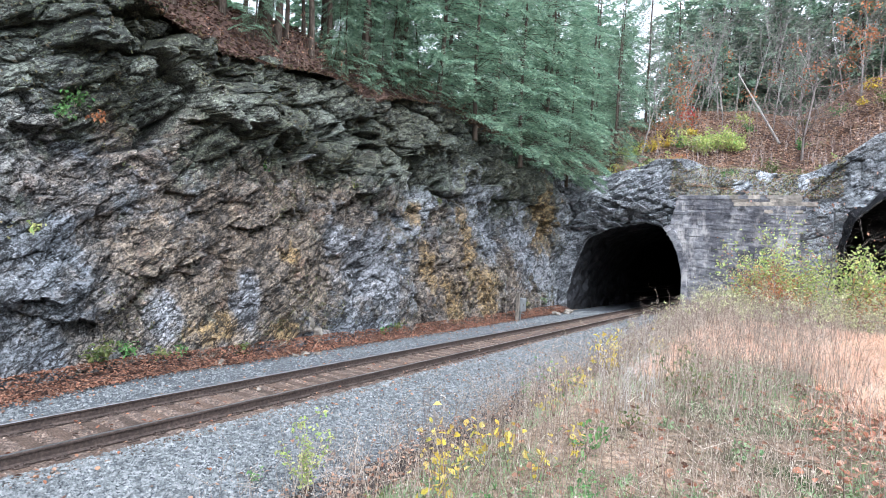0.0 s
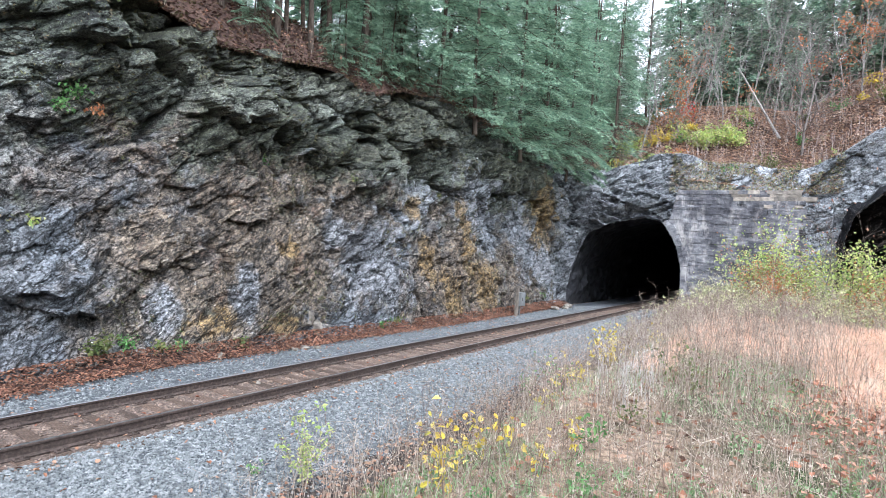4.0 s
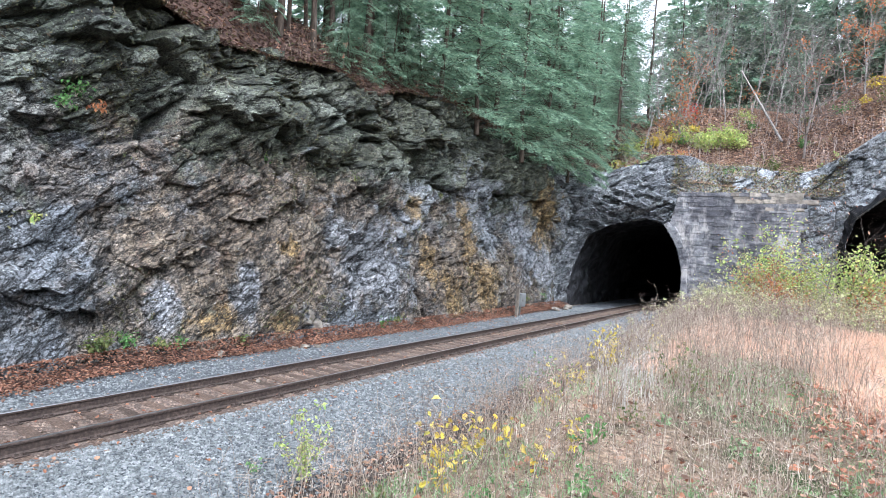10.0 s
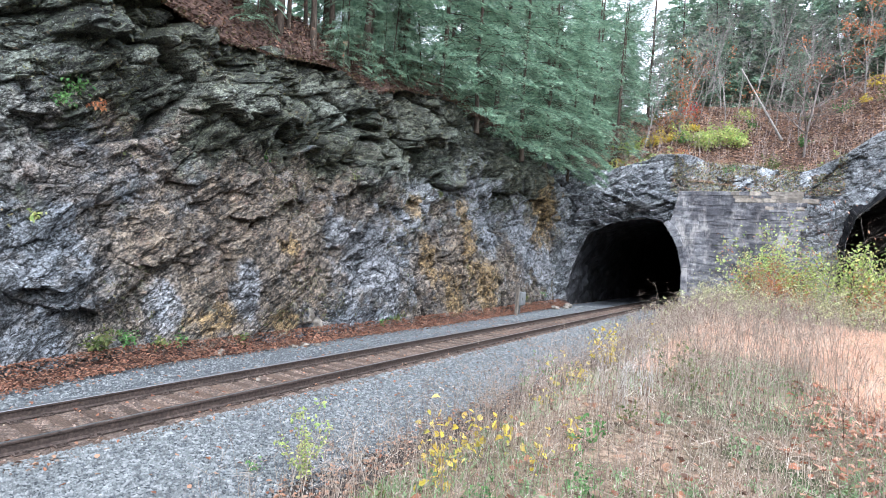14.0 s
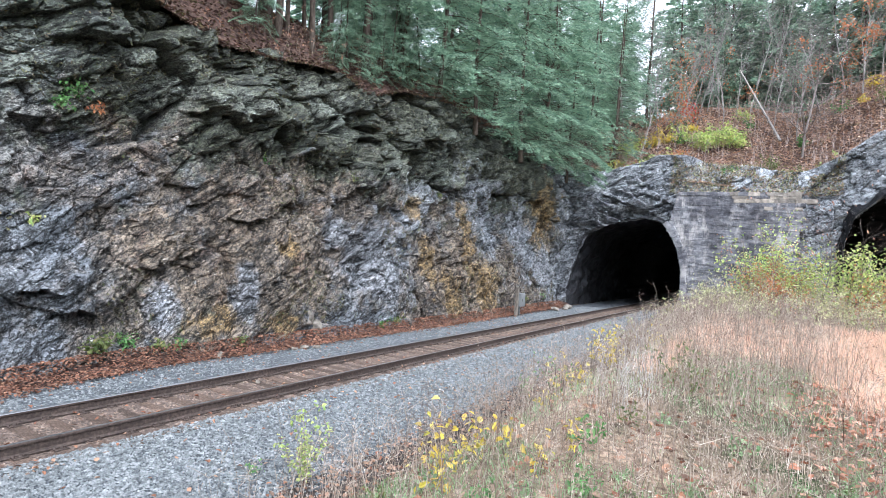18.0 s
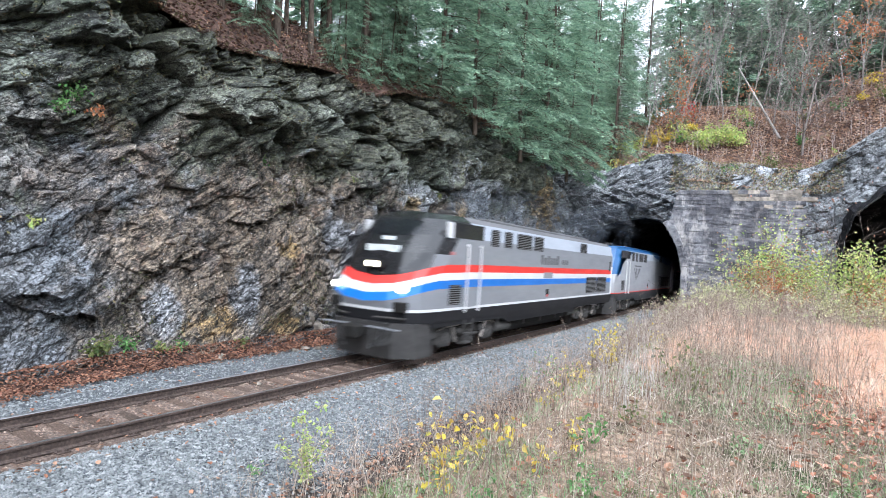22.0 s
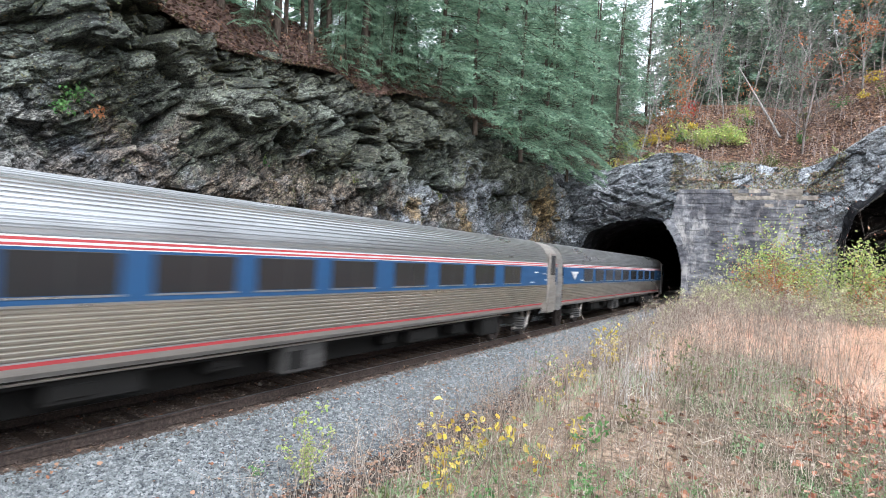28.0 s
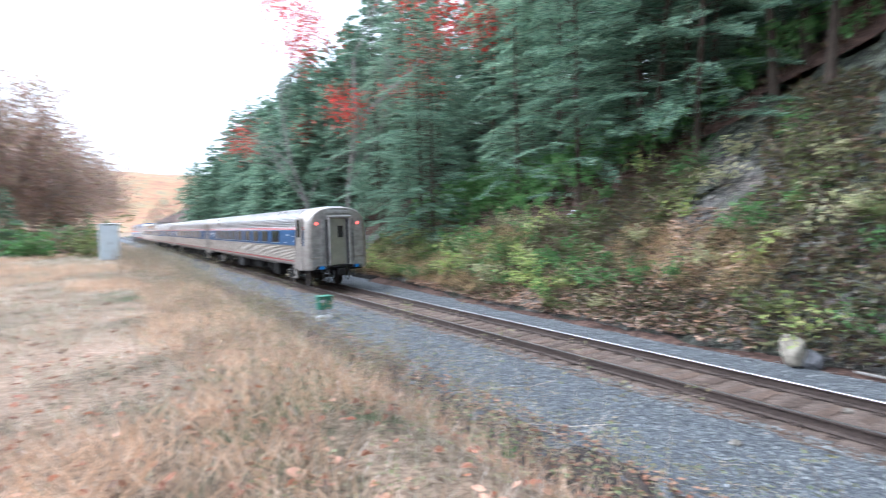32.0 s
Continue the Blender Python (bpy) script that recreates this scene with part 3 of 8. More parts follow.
# overhangs of the cliff: along, up, half width, depth, rise along the wall
LEDGES = [
    (7.7, 8.0, 1.1, 0.75, 0.15), (9.1, 9.9, 1.3, 0.7, 0.05), (11.0, 6.8, 1.1, 0.8, -0.15), (12.3, 7.4, 0.8, 0.8, 0.5), (13.2, 8.4, 1.0, 0.6, 0.45),
    (19.0, 8.2, 0.5, 0.8, 0.0), (22.6, 8.3, 2.2, 0.7, 0.12), (17.2, 5.4, 1.0, 0.5, 0.15), (12.8, 4.0, 1.4, 0.45, 0.1), (5.6, 1.5, 1.2, 0.45, 0.15),
    (7.3, 1.2, 1.0, 0.6, 0.1), (15.8, 4.5, 0.8, 0.4, 0.5), (26.5, 6.9, 1.6, 0.5, 0.2), (16.4, 7.9, 0.9, 0.5, 0.5), (30.0, 3.0, 1.2, 0.4, 0.1),
    (5.2, 5.0, 1.6, 0.35, 0.5), (20.2, 6.0, 0.9, 0.45, 0.8), (9.8, 2.5, 1.0, 0.3, 0.3), (33.0, 7.2, 2.0, 0.5, 0.1), (37.0, 4.6, 1.4, 0.5, 0.2), (14.4, 6.3, 1.0, 0.4, 0.3),
]


def overhangs(u, v):
    r = 0
    for y0, z0, w, deep, rise in LEDGES:
        du = u - y0
        e = v - z0 - (rise + 0.22) * du - 0.9 * fbm(u * 1.1, v * 0 + y0, 17, 4)
        win = np.exp(-(du / w) ** 4) * (0.7 + 0.8 * vnoise(u * 1.9, v * 0 + z0, 19))
        r = r + 0.62 * deep * win * np.where(e > 0, np.exp(-(np.maximum(e, 0) / 1.3) ** 2), -0.8 * np.exp(np.minimum(e, 0) / 0.45))
    return r


def rock_relief(u, v, rough_bed=1.0):
    """Relief of the slate: big blocks, slabs that dip with the beds, small splinters."""
    jag = 0.13 * fbm(u * 3.1, v * 3.1, 46, 4)
    wu, wv = u + 0.6 * fbm(u * 0.45, v * 0.45, 41, 3) + jag, v + 0.6 * fbm(u * 0.45, v * 0.45, 44, 3) - jag
    h1, k1 = facets(wu, wv, 2.6, 1.5, 0.6, 51, 1.2)
    h2, k2 = facets(wu, wv, 1.25, 0.55, 0.72, 61, 1.2)
    h3, k3 = facets(wu, wv, 0.55, 0.28, 0.7, 71, 1.3)
    h4, k4 = facets(wu, wv, 0.7, 2.1, -0.28, 81, 1.4)
    upright = sm((u - 13) / 6) * sm((80 - u) / 10)
    high = sm((v - 5.4) / 1.6)
    r = (0.42 + 0.5 * high) * h1 + (0.30 + 0.22 * high) * h2 + 0.20 * h3 + upright * (0.42 * h4 - 0.14 * np.exp(-k4 * 9))
    r = r - (0.16 + 0.2 * high) * np.exp(-k1 * 11) - 0.10 * np.exp(-k2 * 10) - 0.03 * np.exp(-k3 * 8)
    ridges = 0.5 - np.abs(fbm(wu * 1.1 + wv * 0.7, wv * 1.6 - wu * 0.5, 97, 5, 0.6))
    # beds that dip with the slate: a sharp lip and a recess to each
    su = -0.58 * wu + 0.81 * wv + 0.5 * fbm(u * 0.35, v * 0.35, 47, 3)
    for th, amp, sd in ((0.95, 0.26, 3), (0.37, 0.14, 5), (0.16, 0.07, 8)):
        q = su / th
        row = np.floor(q)
        f = q - row
        lip = np.where(lattice(row, row * 0, sd) > 0.35, f ** 1.6, 1 - f)
        r = r + amp * (lip - 0.5) * (0.4 + 0.6 * lattice(row, row * 0 + 2, sd)) * sm((vnoise(u * 0.5 + 9 * sd, v * 0.5 + row * 0.7, 13 + sd) - 0.3) / 0.35)
    return rough_bed * (r + 0.12 * ridges) + 0.9 * fbm(u * 0.16, v * 0.2, 91, 4) + 0.15 * fbm(u * 2.2, v * 2.6, 99, 6, 0.7)


def cliff_strip(name, y0, y1, du, nv, label):
    ys = np.arange(y0, y1 + 1e-6, du)
    w = np.linspace(0, 1, nv)
    u, t = np.meshgrid(ys, w, indexing="ij")
    top = crest(u) + 0.5 * fbm(u * 0.5, u * 0 + 2, 33, 4)
    v = -0.7 + (top + 0.7) * t
    soft = sm((u + 12) / 15)
    d = rock_relief(u, v) * (0.35 + 0.65 * soft) * (0.42 + 0.26 * sm(v / 1.6) + 0.42 * sm((v - 4.2) / 2.4) + 0.26 * sm((u - 14) / 3) * sm((40 - u) / 3) * sm((6.6 - v) / 2.4)) + overhangs(u, v)
    over = 0.55 * np.exp(-((v - 0.72 * top) ** 2) / 1.6) * sm((u - 2) / 6)
    x = foot(u) - lean(u) * np.maximum(0, v) + d + over - 1.3 * sm((u - 39.5) / 4.5) * sm((5.4 - v) / 2.2)
    x = np.where(v < 0.3, np.minimum(x, foot(u) + 0.5 - 1.3 * sm((u - 39.5) / 4.5)), x)
    z = v + 0.25 * fbm(u * 1.2, v * 1.2, 37, 3)
    # the last rows turn back under the forest floor
    back = np.maximum(0, t - 0.965) / 0.035
    x, z = x - 2.6 * back, z - 0.15 * back
    p = np.stack([x, u, z], -1).reshape(-1, 3)
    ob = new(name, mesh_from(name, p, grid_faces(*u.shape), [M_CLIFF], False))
    tagged(ob, label, "cliff", kind="structure")
    return p.reshape(*u.shape, 3)


CLIFF = cliff_strip("cliff_rock", -1.0, FACE_Y + 1.2, 0.05, 285, "steep face of layered grey slate with moss and rust stains")
SLOPE = cliff_strip("cliff_slope", -34.0, -0.6, 0.10, 130, "broken mossy rock slope beside the track")
cliff_strip("cutting_slope", -320.0, -34.0, 1.6, 24, "low overgrown cutting slope along the track")

# ---- rock face with the two tunnel mouths ----
MOUTH_A = [(-14.95, -0.9), (-14.85, 1.4), (-14.6, 2.9), (-14.15, 4.2), (-13.75, 5.2), (-13.4, 5.7), (-12.8, 5.95), (-11.8, 6.4), (-10.3, 6.8), (-9.0, 7.0), (-7.95, 6.75), (-7.31, 6.2), (-6.85, 5.5), (-6.5, 4.75), (-6.12, 3.3), (-6.05, 1.3), (-6.05, -0.9)]
MOUTH_B = [(4.3, -0.9), (3.75, 3.0), (3.7, 5.6), (4.2, 7.4), (5.6, 8.8), (7.4, 9.2), (9.2, 8.7), (10.6, 7.0), (11.1, 4.0), (11.0, -0.9)]


def in_poly(px, pz, poly):
    r = np.zeros(px.shape, bool)
    for (x0, z0), (x1, z1) in zip(poly, poly[1:] + poly[:1]):
        with np.errstate(divide="ignore", invalid="ignore"):
            r ^= ((z0 > pz) != (z1 > pz)) & (px < (x1 - x0) * (pz - z0) / (z1 - z0) + x0)
    return r


def face_top(x):
    return np.interp(x, [-18, -14, -12.8, -9, -7.3, -3, 1, 3.4, 5.4, 9, 20, 60], [11.6, 11.6, 11.6, 12.7, 12.8, 12.2, 11.5, 12.4, 13.9, 15.4, 16.4, 14])


fx = np.arange(-16.5, 30, 0.08)
ft = np.linspace(0, 1, 180)
u, t = np.meshgrid(fx, ft, indexing="ij")
ftop = face_top(u) + 0.5 * fbm(u * 0.6, u * 0, 35, 4)
v = -0.9 + (ftop + 0.9) * t
d = rock_relief(u + 140, v, 0.6)
slab_h, slab_k = facets(u + 0.6 * fbm(u, v, 3, 3), v + 0.3 * u, 2.1, 0.46, -0.12, 95, 1.3)
hood = np.exp(-(((u + 9.8) / 3.6) ** 2) - ((v - 8.4) / 1.7) ** 2)
wallish = sm((u + 6.4) / 0.6) * sm((0.9 - u) / 0.8) * sm((9.2 - v) / 0.5)
lay = (v - 0.42 * (u + 13.7) - 0.03 * (u + 9) ** 2 + 0.35 * fbm(u * 0.7, v * 0.7, 6, 3)) / 0.55
rowl = np.floor(lay)
plates = (lay - rowl) ** 0.7 * (0.5 + 1.0 * lattice(rowl, rowl * 0 + np.floor(u / 1.7 + 3 * lattice(rowl, rowl * 0, 7)), 4))
hood = np.maximum(hood, 0.75 * np.exp(-(((u + 10.6) / 3.2) ** 4) - ((v - 7.6) / 2.2) ** 4))
d = d * (1 - 0.85 * wallish) - 0.7 * wallish + hood * (0.5 + 0.9 * slab_h + 0.9 * plates)
setback = 0.75 * np.maximum(0, v - 9.1) * sm((u + 6.6) / 1.5) * sm((4.0 - u) / 2.5)
yy = setback + FACE_Y - d * 0.8 + 0.16 * np.maximum(0, v) - 0.9 * sm((u - 1.5) / 3) * sm((v - 5) / 4)
back = np.maximum(0, t - 0.96) / 0.04
yy, v = yy + 2.8 * back, v - 0.1 * back
F = grid_faces(*u.shape)
cx, cz = u.ravel()[F].mean(1), v.ravel()[F].mean(1)
F = F[~(in_poly(cx, cz, MOUTH_A) | in_poly(cx, cz, MOUTH_B))]
FACE = np.stack([u, yy, v], -1)
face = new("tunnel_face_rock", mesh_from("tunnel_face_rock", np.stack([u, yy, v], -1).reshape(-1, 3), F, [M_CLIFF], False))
tagged(face, "layered dark slate face around two tunnel mouths", "rock face", kind="structure")


def tunnel(name, poly, y0, y1, label, rock):
    ring = []
    for (x0, z0), (x1, z1) in zip(poly, poly[1:]):
        k = max(2, int(math.hypot(x1 - x0, z1 - z0) / 0.3))
        ring += [(x0 + (x1 - x0) * i / k, z0 + (z1 - z0) * i / k) for i in range(k)]
    ring = np.array(ring + [poly[-1]])
    mid = np.array([(poly[0][0] + poly[-1][0]) / 2, 2.5])
    ys = lines((y0, y0 + 24, 0.3), (y0 + 24, y1, 20))
    q, s = np.meshgrid(ys, np.arange(len(ring)), indexing="ij")
    base = ring[s.astype(int)]
    h, _ = facets(q, s * 0.3, 1.1, 0.6, 0.5, 101, 1.3)
    out = base - mid
    out = out / np.linalg.norm(out, axis=-1, keepdims=True)
    push = 0.10 + 0.28 * sm((q - y0) / 1.2) + 0.38 * (h + 0.35) * sm((q - y0) / 1.0)
    pt = base + out * push[..., None]
    p = np.stack([pt[..., 0], q, pt[..., 1]], -1).reshape(-1, 3)
    ob = new(name, mesh_from(name, p, grid_faces(*q.shape), [rock], False))
    tagged(ob, label, "tunnel", kind="structure")
    # cap added out of view so that the bore ends in darkness
    cap = bmesh.new()
    box(cap, poly[0][0] - 2, poly[-1][0] + 2, y1 - 0.5, y1, -2, 12)
    tagged(part(name + "_end", cap, rock, None), "added unseen cap closing the far end of the bore", "tunnel", kind="structure")


tunnel("tunnel_bore_a", MOUTH_A, FACE_Y + 0.35, 715, "very dark rock lining of the railway tunnel", M_TUNNEL)
tunnel("tunnel_bore_b", MOUTH_B, FACE_Y - 0.6, 150, "rock lining of the disused second tunnel, its darkness put into the colour", M_BORE)

# ---- forest floor above the cliff and above the tunnels ----
def hill_z(x, y):
    into = np.maximum(0, foot(y) - lean(y) * crest(y) + 0.6 - x)
    steep = np.interp(y, [-320, -30, -14, -4, 4], [0.5, 0.5, 0.55, 0.55, 0.0])
    w = crest(y) - 0.62 + np.where(y > -8, 2.5 * sm(into / 3.4) + 0.03 * into, 0.5 * sm(into / 1.0)) + np.minimum(into, 24) * steep * sm((4 - y) / 6)
    n = np.where(x < -14, 11.2, face_top(x) - 1.1) - 1.5 + 1.5 * sm((y - FACE_Y - 1.6) / 3.2) + 8.6 * sm((y - FACE_Y - 2.0) / 18) + 0.10 * np.maximum(0, y - 60).clip(0, 60)
    a = np.where(x > -14.8, y > FACE_Y - 0.5, sm((y - FACE_Y + 3) / 6))
    return w * (1 - a) + np.where(y > FACE_Y - 4, n, w) * a + 0.5 * fbm(x * 0.3, y * 0.3, 61, 4)


hx = lines((-900, -120, 130), (-120, -44, 6), (-44, -12, 0.5), (-12, 24, 0.6), (24, 60, 3), (60, 900, 140))
hy = lines((-320, -60, 10), (-60, -26, 2), (-26, 72, 0.6), (72, 140, 5), (140, 1000, 86))
X, Y = np.meshgrid(hx, hy, indexing="ij")
Z = hill_z(X, Y)
F = grid_faces(*X.shape)
cx, cy = X.ravel()[F].mean(1), Y.ravel()[F].mean(1)
keep = (cx < foot(cy) - lean(cy) * crest(cy) + 0.15) & (cy < FACE_Y + 1.0) | (cy > FACE_Y + 1.9)
hill = new("forest_floor", mesh_from("forest_floor", np.stack([X, Y, Z], -1).reshape(-1, 3), F[keep], [M_LITTER], True))
tagged(hill, "wooded hillside covered with brown leaf litter", "hillside", kind="structure")

# far ridge in autumn colours, beyond the end of the valley
M_RIDGE = surface("far_autumn_wood", [(0.20, 0.12, 0.09), (0.34, 0.17, 0.10), (0.30, 0.22, 0.12), (0.16, 0.15, 0.11)], 0.05, 0.95, 0, 1.0, 0.3, patch=0.2)
rx, rt = np.linspace(-700, 900, 120), np.linspace(0, 1, 30)
u, t = np.meshgrid(rx, rt, indexing="ij")
rh = 112 + 34 * fbm(u * 0.004, u * 0, 7, 4)
ridge = new("far_ridge", mesh_from("far_ridge", np.stack([u, -900 - 420 * t + 20 * fbm(u * 0.02, t * 6, 8, 4), rh * sm(t) + 7 * fbm(u * 0.05, t * 30, 9, 4) * sm(t * 4)], -1).reshape(-1, 3), grid_faces(*u.shape), [M_RIDGE], True))
tagged(ridge, "distant ridge with rust-coloured autumn woods", "ridge", kind="structure")


# ---- track ----
def rail_profile():
    half = [(0.075, -0.185), (0.075, -0.172), (0.014, -0.150), (0.009, -0.050), (0.036, -0.038), (0.037, -0.010), (0.028, 0.0)]
    return half + [(-x, z) for x, z in reversed(half)]


track = empty("railway_track", "single railway track on timber ties with rusty rails", "railway track")
prof = rail_profile()
for side in (-0.7525, 0.7525):
    ys = np.array([-320.0, 710.0])
    v = [(TX + side + x, y, z) for y in ys for x, z in prof]
    k = len(prof)
    f = [(i, (i + 1) % k, (i + 1) % k + k, i + k) for i in range(k)]
    me = mesh_from("rail", v, f, [M_RUST, M_RAILTOP], False, [1 if i == 6 or side < 0 and i == 5 or side > 0 and i == 7 else 0 for i in range(k)])
    part("rail", me, None, track, "rusty steel rail with a polished head")
tie_bm = bmesh.new()
box(tie_bm, -1.3, 1.3, -0.115, 0.115, -0.17, 0.0, 0.012)
tie_me = bpy.data.meshes.new("tie")
tie_bm.to_mesh(tie_me)
tie_bm.free()
tie_me.materials.append(M_TIE)
plate = bmesh.new()
box(plate, -0.17, 0.17, -0.09, 0.09, 0.0, 0.018)
for e in (-0.12, 0.12):
    for g in (-0.05, 0.05):
        box(plate, e - 0.02, e + 0.02, g - 0.02, g + 0.02, 0.016, 0.05)
plate_me = bpy.data.meshes.new("tie_plate")
plate.to_mesh(plate_me)
plate.free()
plate_me.materials.append(M_RUST)
for i in range(-180, 120):
    y = i * 0.52 + rng.uniform(-0.03, 0.03)
    z = -0.190 + rng.uniform(-0.012, 0.006)
    if -52 < y < 52:
        tie = new("tie", tie_me)
        tie.parent, tie.location, tie.rotation_euler = track, (TX + rng.uniform(-0.04, 0.04), y, z), (0, 0, rng.uniform(-0.015, 0.015))
        for side in (-0.7525, 0.7525):
            pl = new("tie_plate", plate_me)
            pl.parent, pl.location = tie, (side, 0, 0.001)

# ---- masonry wall between the mouths: separate blocks ----
wall = new("masonry_wall")
tagged(wall, "old coursed stone wall between the tunnel mouths, blackened", "stone wall", kind="structure")
core = bmesh.new()
box(core, -5.95, 0.6, FACE_Y - 0.15, FACE_Y + 1.4, -1, 8.75)
part("wall_core", core, M_MASON, wall)


def mouth_side(z):
    return float(np.interp(z, [-1, 1.3, 3.3, 4.75, 5.5, 6.2, 6.8, 9], [-6.05, -6.05, -6.12, -6.5, -6.85, -7.3, -7.1, -6.6]))


z = -0.6
while z < 9.0:
    hgt = rng.uniform(0.16, 0.36)
    x = mouth_side(z + hgt / 2) - 0.03
    while x < 0.9:
        wdt = rng.uniform(0.35, 1.3)
        bm = bmesh.new()
        dep = rng.uniform(0.0, 0.035)
        made = box(bm, x + 0.001, x + wdt - 0.001, FACE_Y - 0.28 - dep, FACE_Y + 0.3, z + 0.001, z + hgt - 0.001)
        for vv in made:
            vv.co += Vector((rng.uniform(-0.02, 0.02), rng.uniform(-0.03, 0.03), rng.uniform(-0.025, 0.025)))
        bmesh.ops.bevel(bm, geom=bm.edges[:], offset=0.008, segments=1, affect="EDGES")
        part("stone_block", bm, M_PALE if z > 8.2 and x > -3.6 and rng.uniform() < 0.6 or z > 7.4 and x > -2.5 and rng.uniform() < 0.2 else M_MASON, wall)
        x += wdt
    z += hgt

# dressed edge stones along the mouth
edge = [(-6.05, -0.6), (-6.05, 0.4), (-6.05, 1.3), (-6.09, 2.3), (-6.12, 3.3), (-6.3, 4.0), (-6.5, 4.75), (-6.85, 5.5), (-7.31, 6.2), (-7.6, 6.55)]
for (xa, za), (xb, zb) in zip(edge, edge[1:]):
    a, b = Vector((xa, 0, za)), Vector((xb, 0, zb))
    along = (b - a).normalized()
    side = Vector((along.z, 0, -along.x))
    w = rng.uniform(0.35, 0.6)
    bm = bmesh.new()
    vs = [a, b, b + side * w, a + side * w]
    lo = [bm.verts.new((q.x, FACE_Y - 0.40 + rng.uniform(-0.03, 0.03), q.z)) for q in vs]
    hi = [bm.verts.new((q.x, FACE_Y + 0.9, q.z)) for q in vs]
    bm.faces.new(lo)
    bm.faces.new(hi[::-1])
    for i in range(4):
        bm.faces.new([lo[i], hi[i], hi[(i + 1) % 4], lo[(i + 1) % 4]])
    bmesh.ops.recalc_face_normals(bm, faces=bm.faces[:])
    bmesh.ops.bevel(bm, geom=bm.edges[:], offset=0.02, segments=1, affect="EDGES")
    part("arch_stone", bm, M_MASON, wall)

# ---- the train ----
M_STEEL = plain("fluted_stainless_steel", (0.52, 0.52, 0.525), 0.28, 0.92, 0.28, 1.2)
# lower flutes: the tan reflection of the ground put into the steel colour
M_STEELTAN = plain("ground_tinted_fluted_steel", (0.47, 0.425, 0.37), 0.30, 0.85, 0.3, 1.6)
M_STEELDIRT = plain("grimy_stainless_skirt", (0.42, 0.38, 0.345), 0.42, 0.7, 0.3, 2.0)
M_ENDGREY = plain("grimy_grey_car_end", (0.40, 0.385, 0.365), 0.42, 0.55, 0.4, 2.0)
M_SILVER = plain("silver_grey_paint", (0.195, 0.203, 0.222), 0.36, 0.0, 0.14, 0.8, coat=0.35)
M_SILVERB = plain("pale_silver_paint", (0.30, 0.308, 0.328), 0.36, 0.0, 0.12, 0.8, coat=0.35)
M_PALEPAINT = plain("pale_grey_paint", (0.32, 0.35, 0.40), 0.35, 0.0, 0.1, 0.8, coat=0.3)
M_ROOF = plain("dark_roof_paint", (0.10, 0.10, 0.105), 0.6, 0.0, 0.4, 1.0)
M_NOSE = plain("glossy_black_nose_paint", (0.012, 0.012, 0.014), 0.2, 0.0, 0.3, 1.0, 0.5, 0.5)
M_BLACK = plain("black_paint", (0.010, 0.010, 0.012), 0.5, 0.0, 0.3, 1.0, 0.2)
# near black: the deep shade below the train is in this colour
M_UNDER = plain("underframe_grime_and_shade", (0.016, 0.015, 0.014), 0.9, 0.0, 0.4, 3.0, 0.12)
M_TRUCK = plain("dusty_truck_castings", (0.065, 0.061, 0.058), 0.8, 0.1, 0.6, 3.0, 0.3)
M_WHEEL = plain("rust_brown_wheel", (0.04, 0.03, 0.026), 0.7, 0.3, 0.4, 4.0)
M_PILOT = plain("scuffed_dark_grey_steel", (0.05, 0.048, 0.047), 0.6, 0.1, 0.5, 2.5, 0.3)
M_REDP = plain("red_stripe", (0.58, 0.032, 0.025), 0.45, 0.0, 0.12)
M_BLUEP = plain("blue_stripe", (0.016, 0.062, 0.15), 0.45, 0.0, 0.15, spec=0.3)
M_REDC = plain("dull_red_line", (0.38, 0.045, 0.05), 0.45, 0.0, 0.15)
M_BRIGHTBLUE = plain("bright_blue_stripe", (0.008, 0.125, 0.44), 0.4, 0.0, 0.1, coat=0.2)
M_DEEPBLUE = plain("deep_blue_paint", (0.010, 0.075, 0.205), 0.38, 0.0, 0.12, coat=0.3)
M_WHITEP = plain("white_stripe", (0.54, 0.54, 0.55), 0.4, 0.0, 0.1)
M_GLASS = plain("tinted_window_glass", (0.022, 0.022, 0.024), 0.08, 0.0, 0.2, 1.0, 0.4, bump=0.0)
M_BADGE = plain("faded_red_badge", (0.40, 0.14, 0.14), 0.5)
M_SCREEN = plain("windscreen_glass", (0.02, 0.023, 0.028), 0.05, 0.0, 0.1, 1.0, 0.9, coat=0.6, bump=0.0)
M_SKIRT = plain("dark_grey_skirt", (0.03, 0.032, 0.034), 0.55, 0.0, 0.3, 1.0, 0.3)
M_RUBBER = plain("black_rubber", (0.02, 0.02, 0.02), 0.8, 0.0, 0.2)
M_LAMP = glow("lit_headlight", (1.0, 0.84, 0.58), 6.0)
M_MARKER = glow("red_marker_light", (1.0, 0.08, 0.06), 1.6)
M_DITCH = glow("ditch_light", (1.0, 0.95, 0.9), 3.5)
M_HOSE = plain("blue_cable_plug", (0.02, 0.2, 0.55), 0.5)
M_DULLSTEEL = plain("dull_flat_steel", (0.35, 0.325, 0.305), 0.45, 0.5, 0.3, 0.8)
M_SLAT = plain("dull_grey_slats", (0.14, 0.14, 0.145), 0.5, 0.2, 0.3)
M_SIGN = plain("pale_number_board", (0.62, 0.66, 0.66), 0.5)

WHEELSETS = []
LETTERS = 9.3


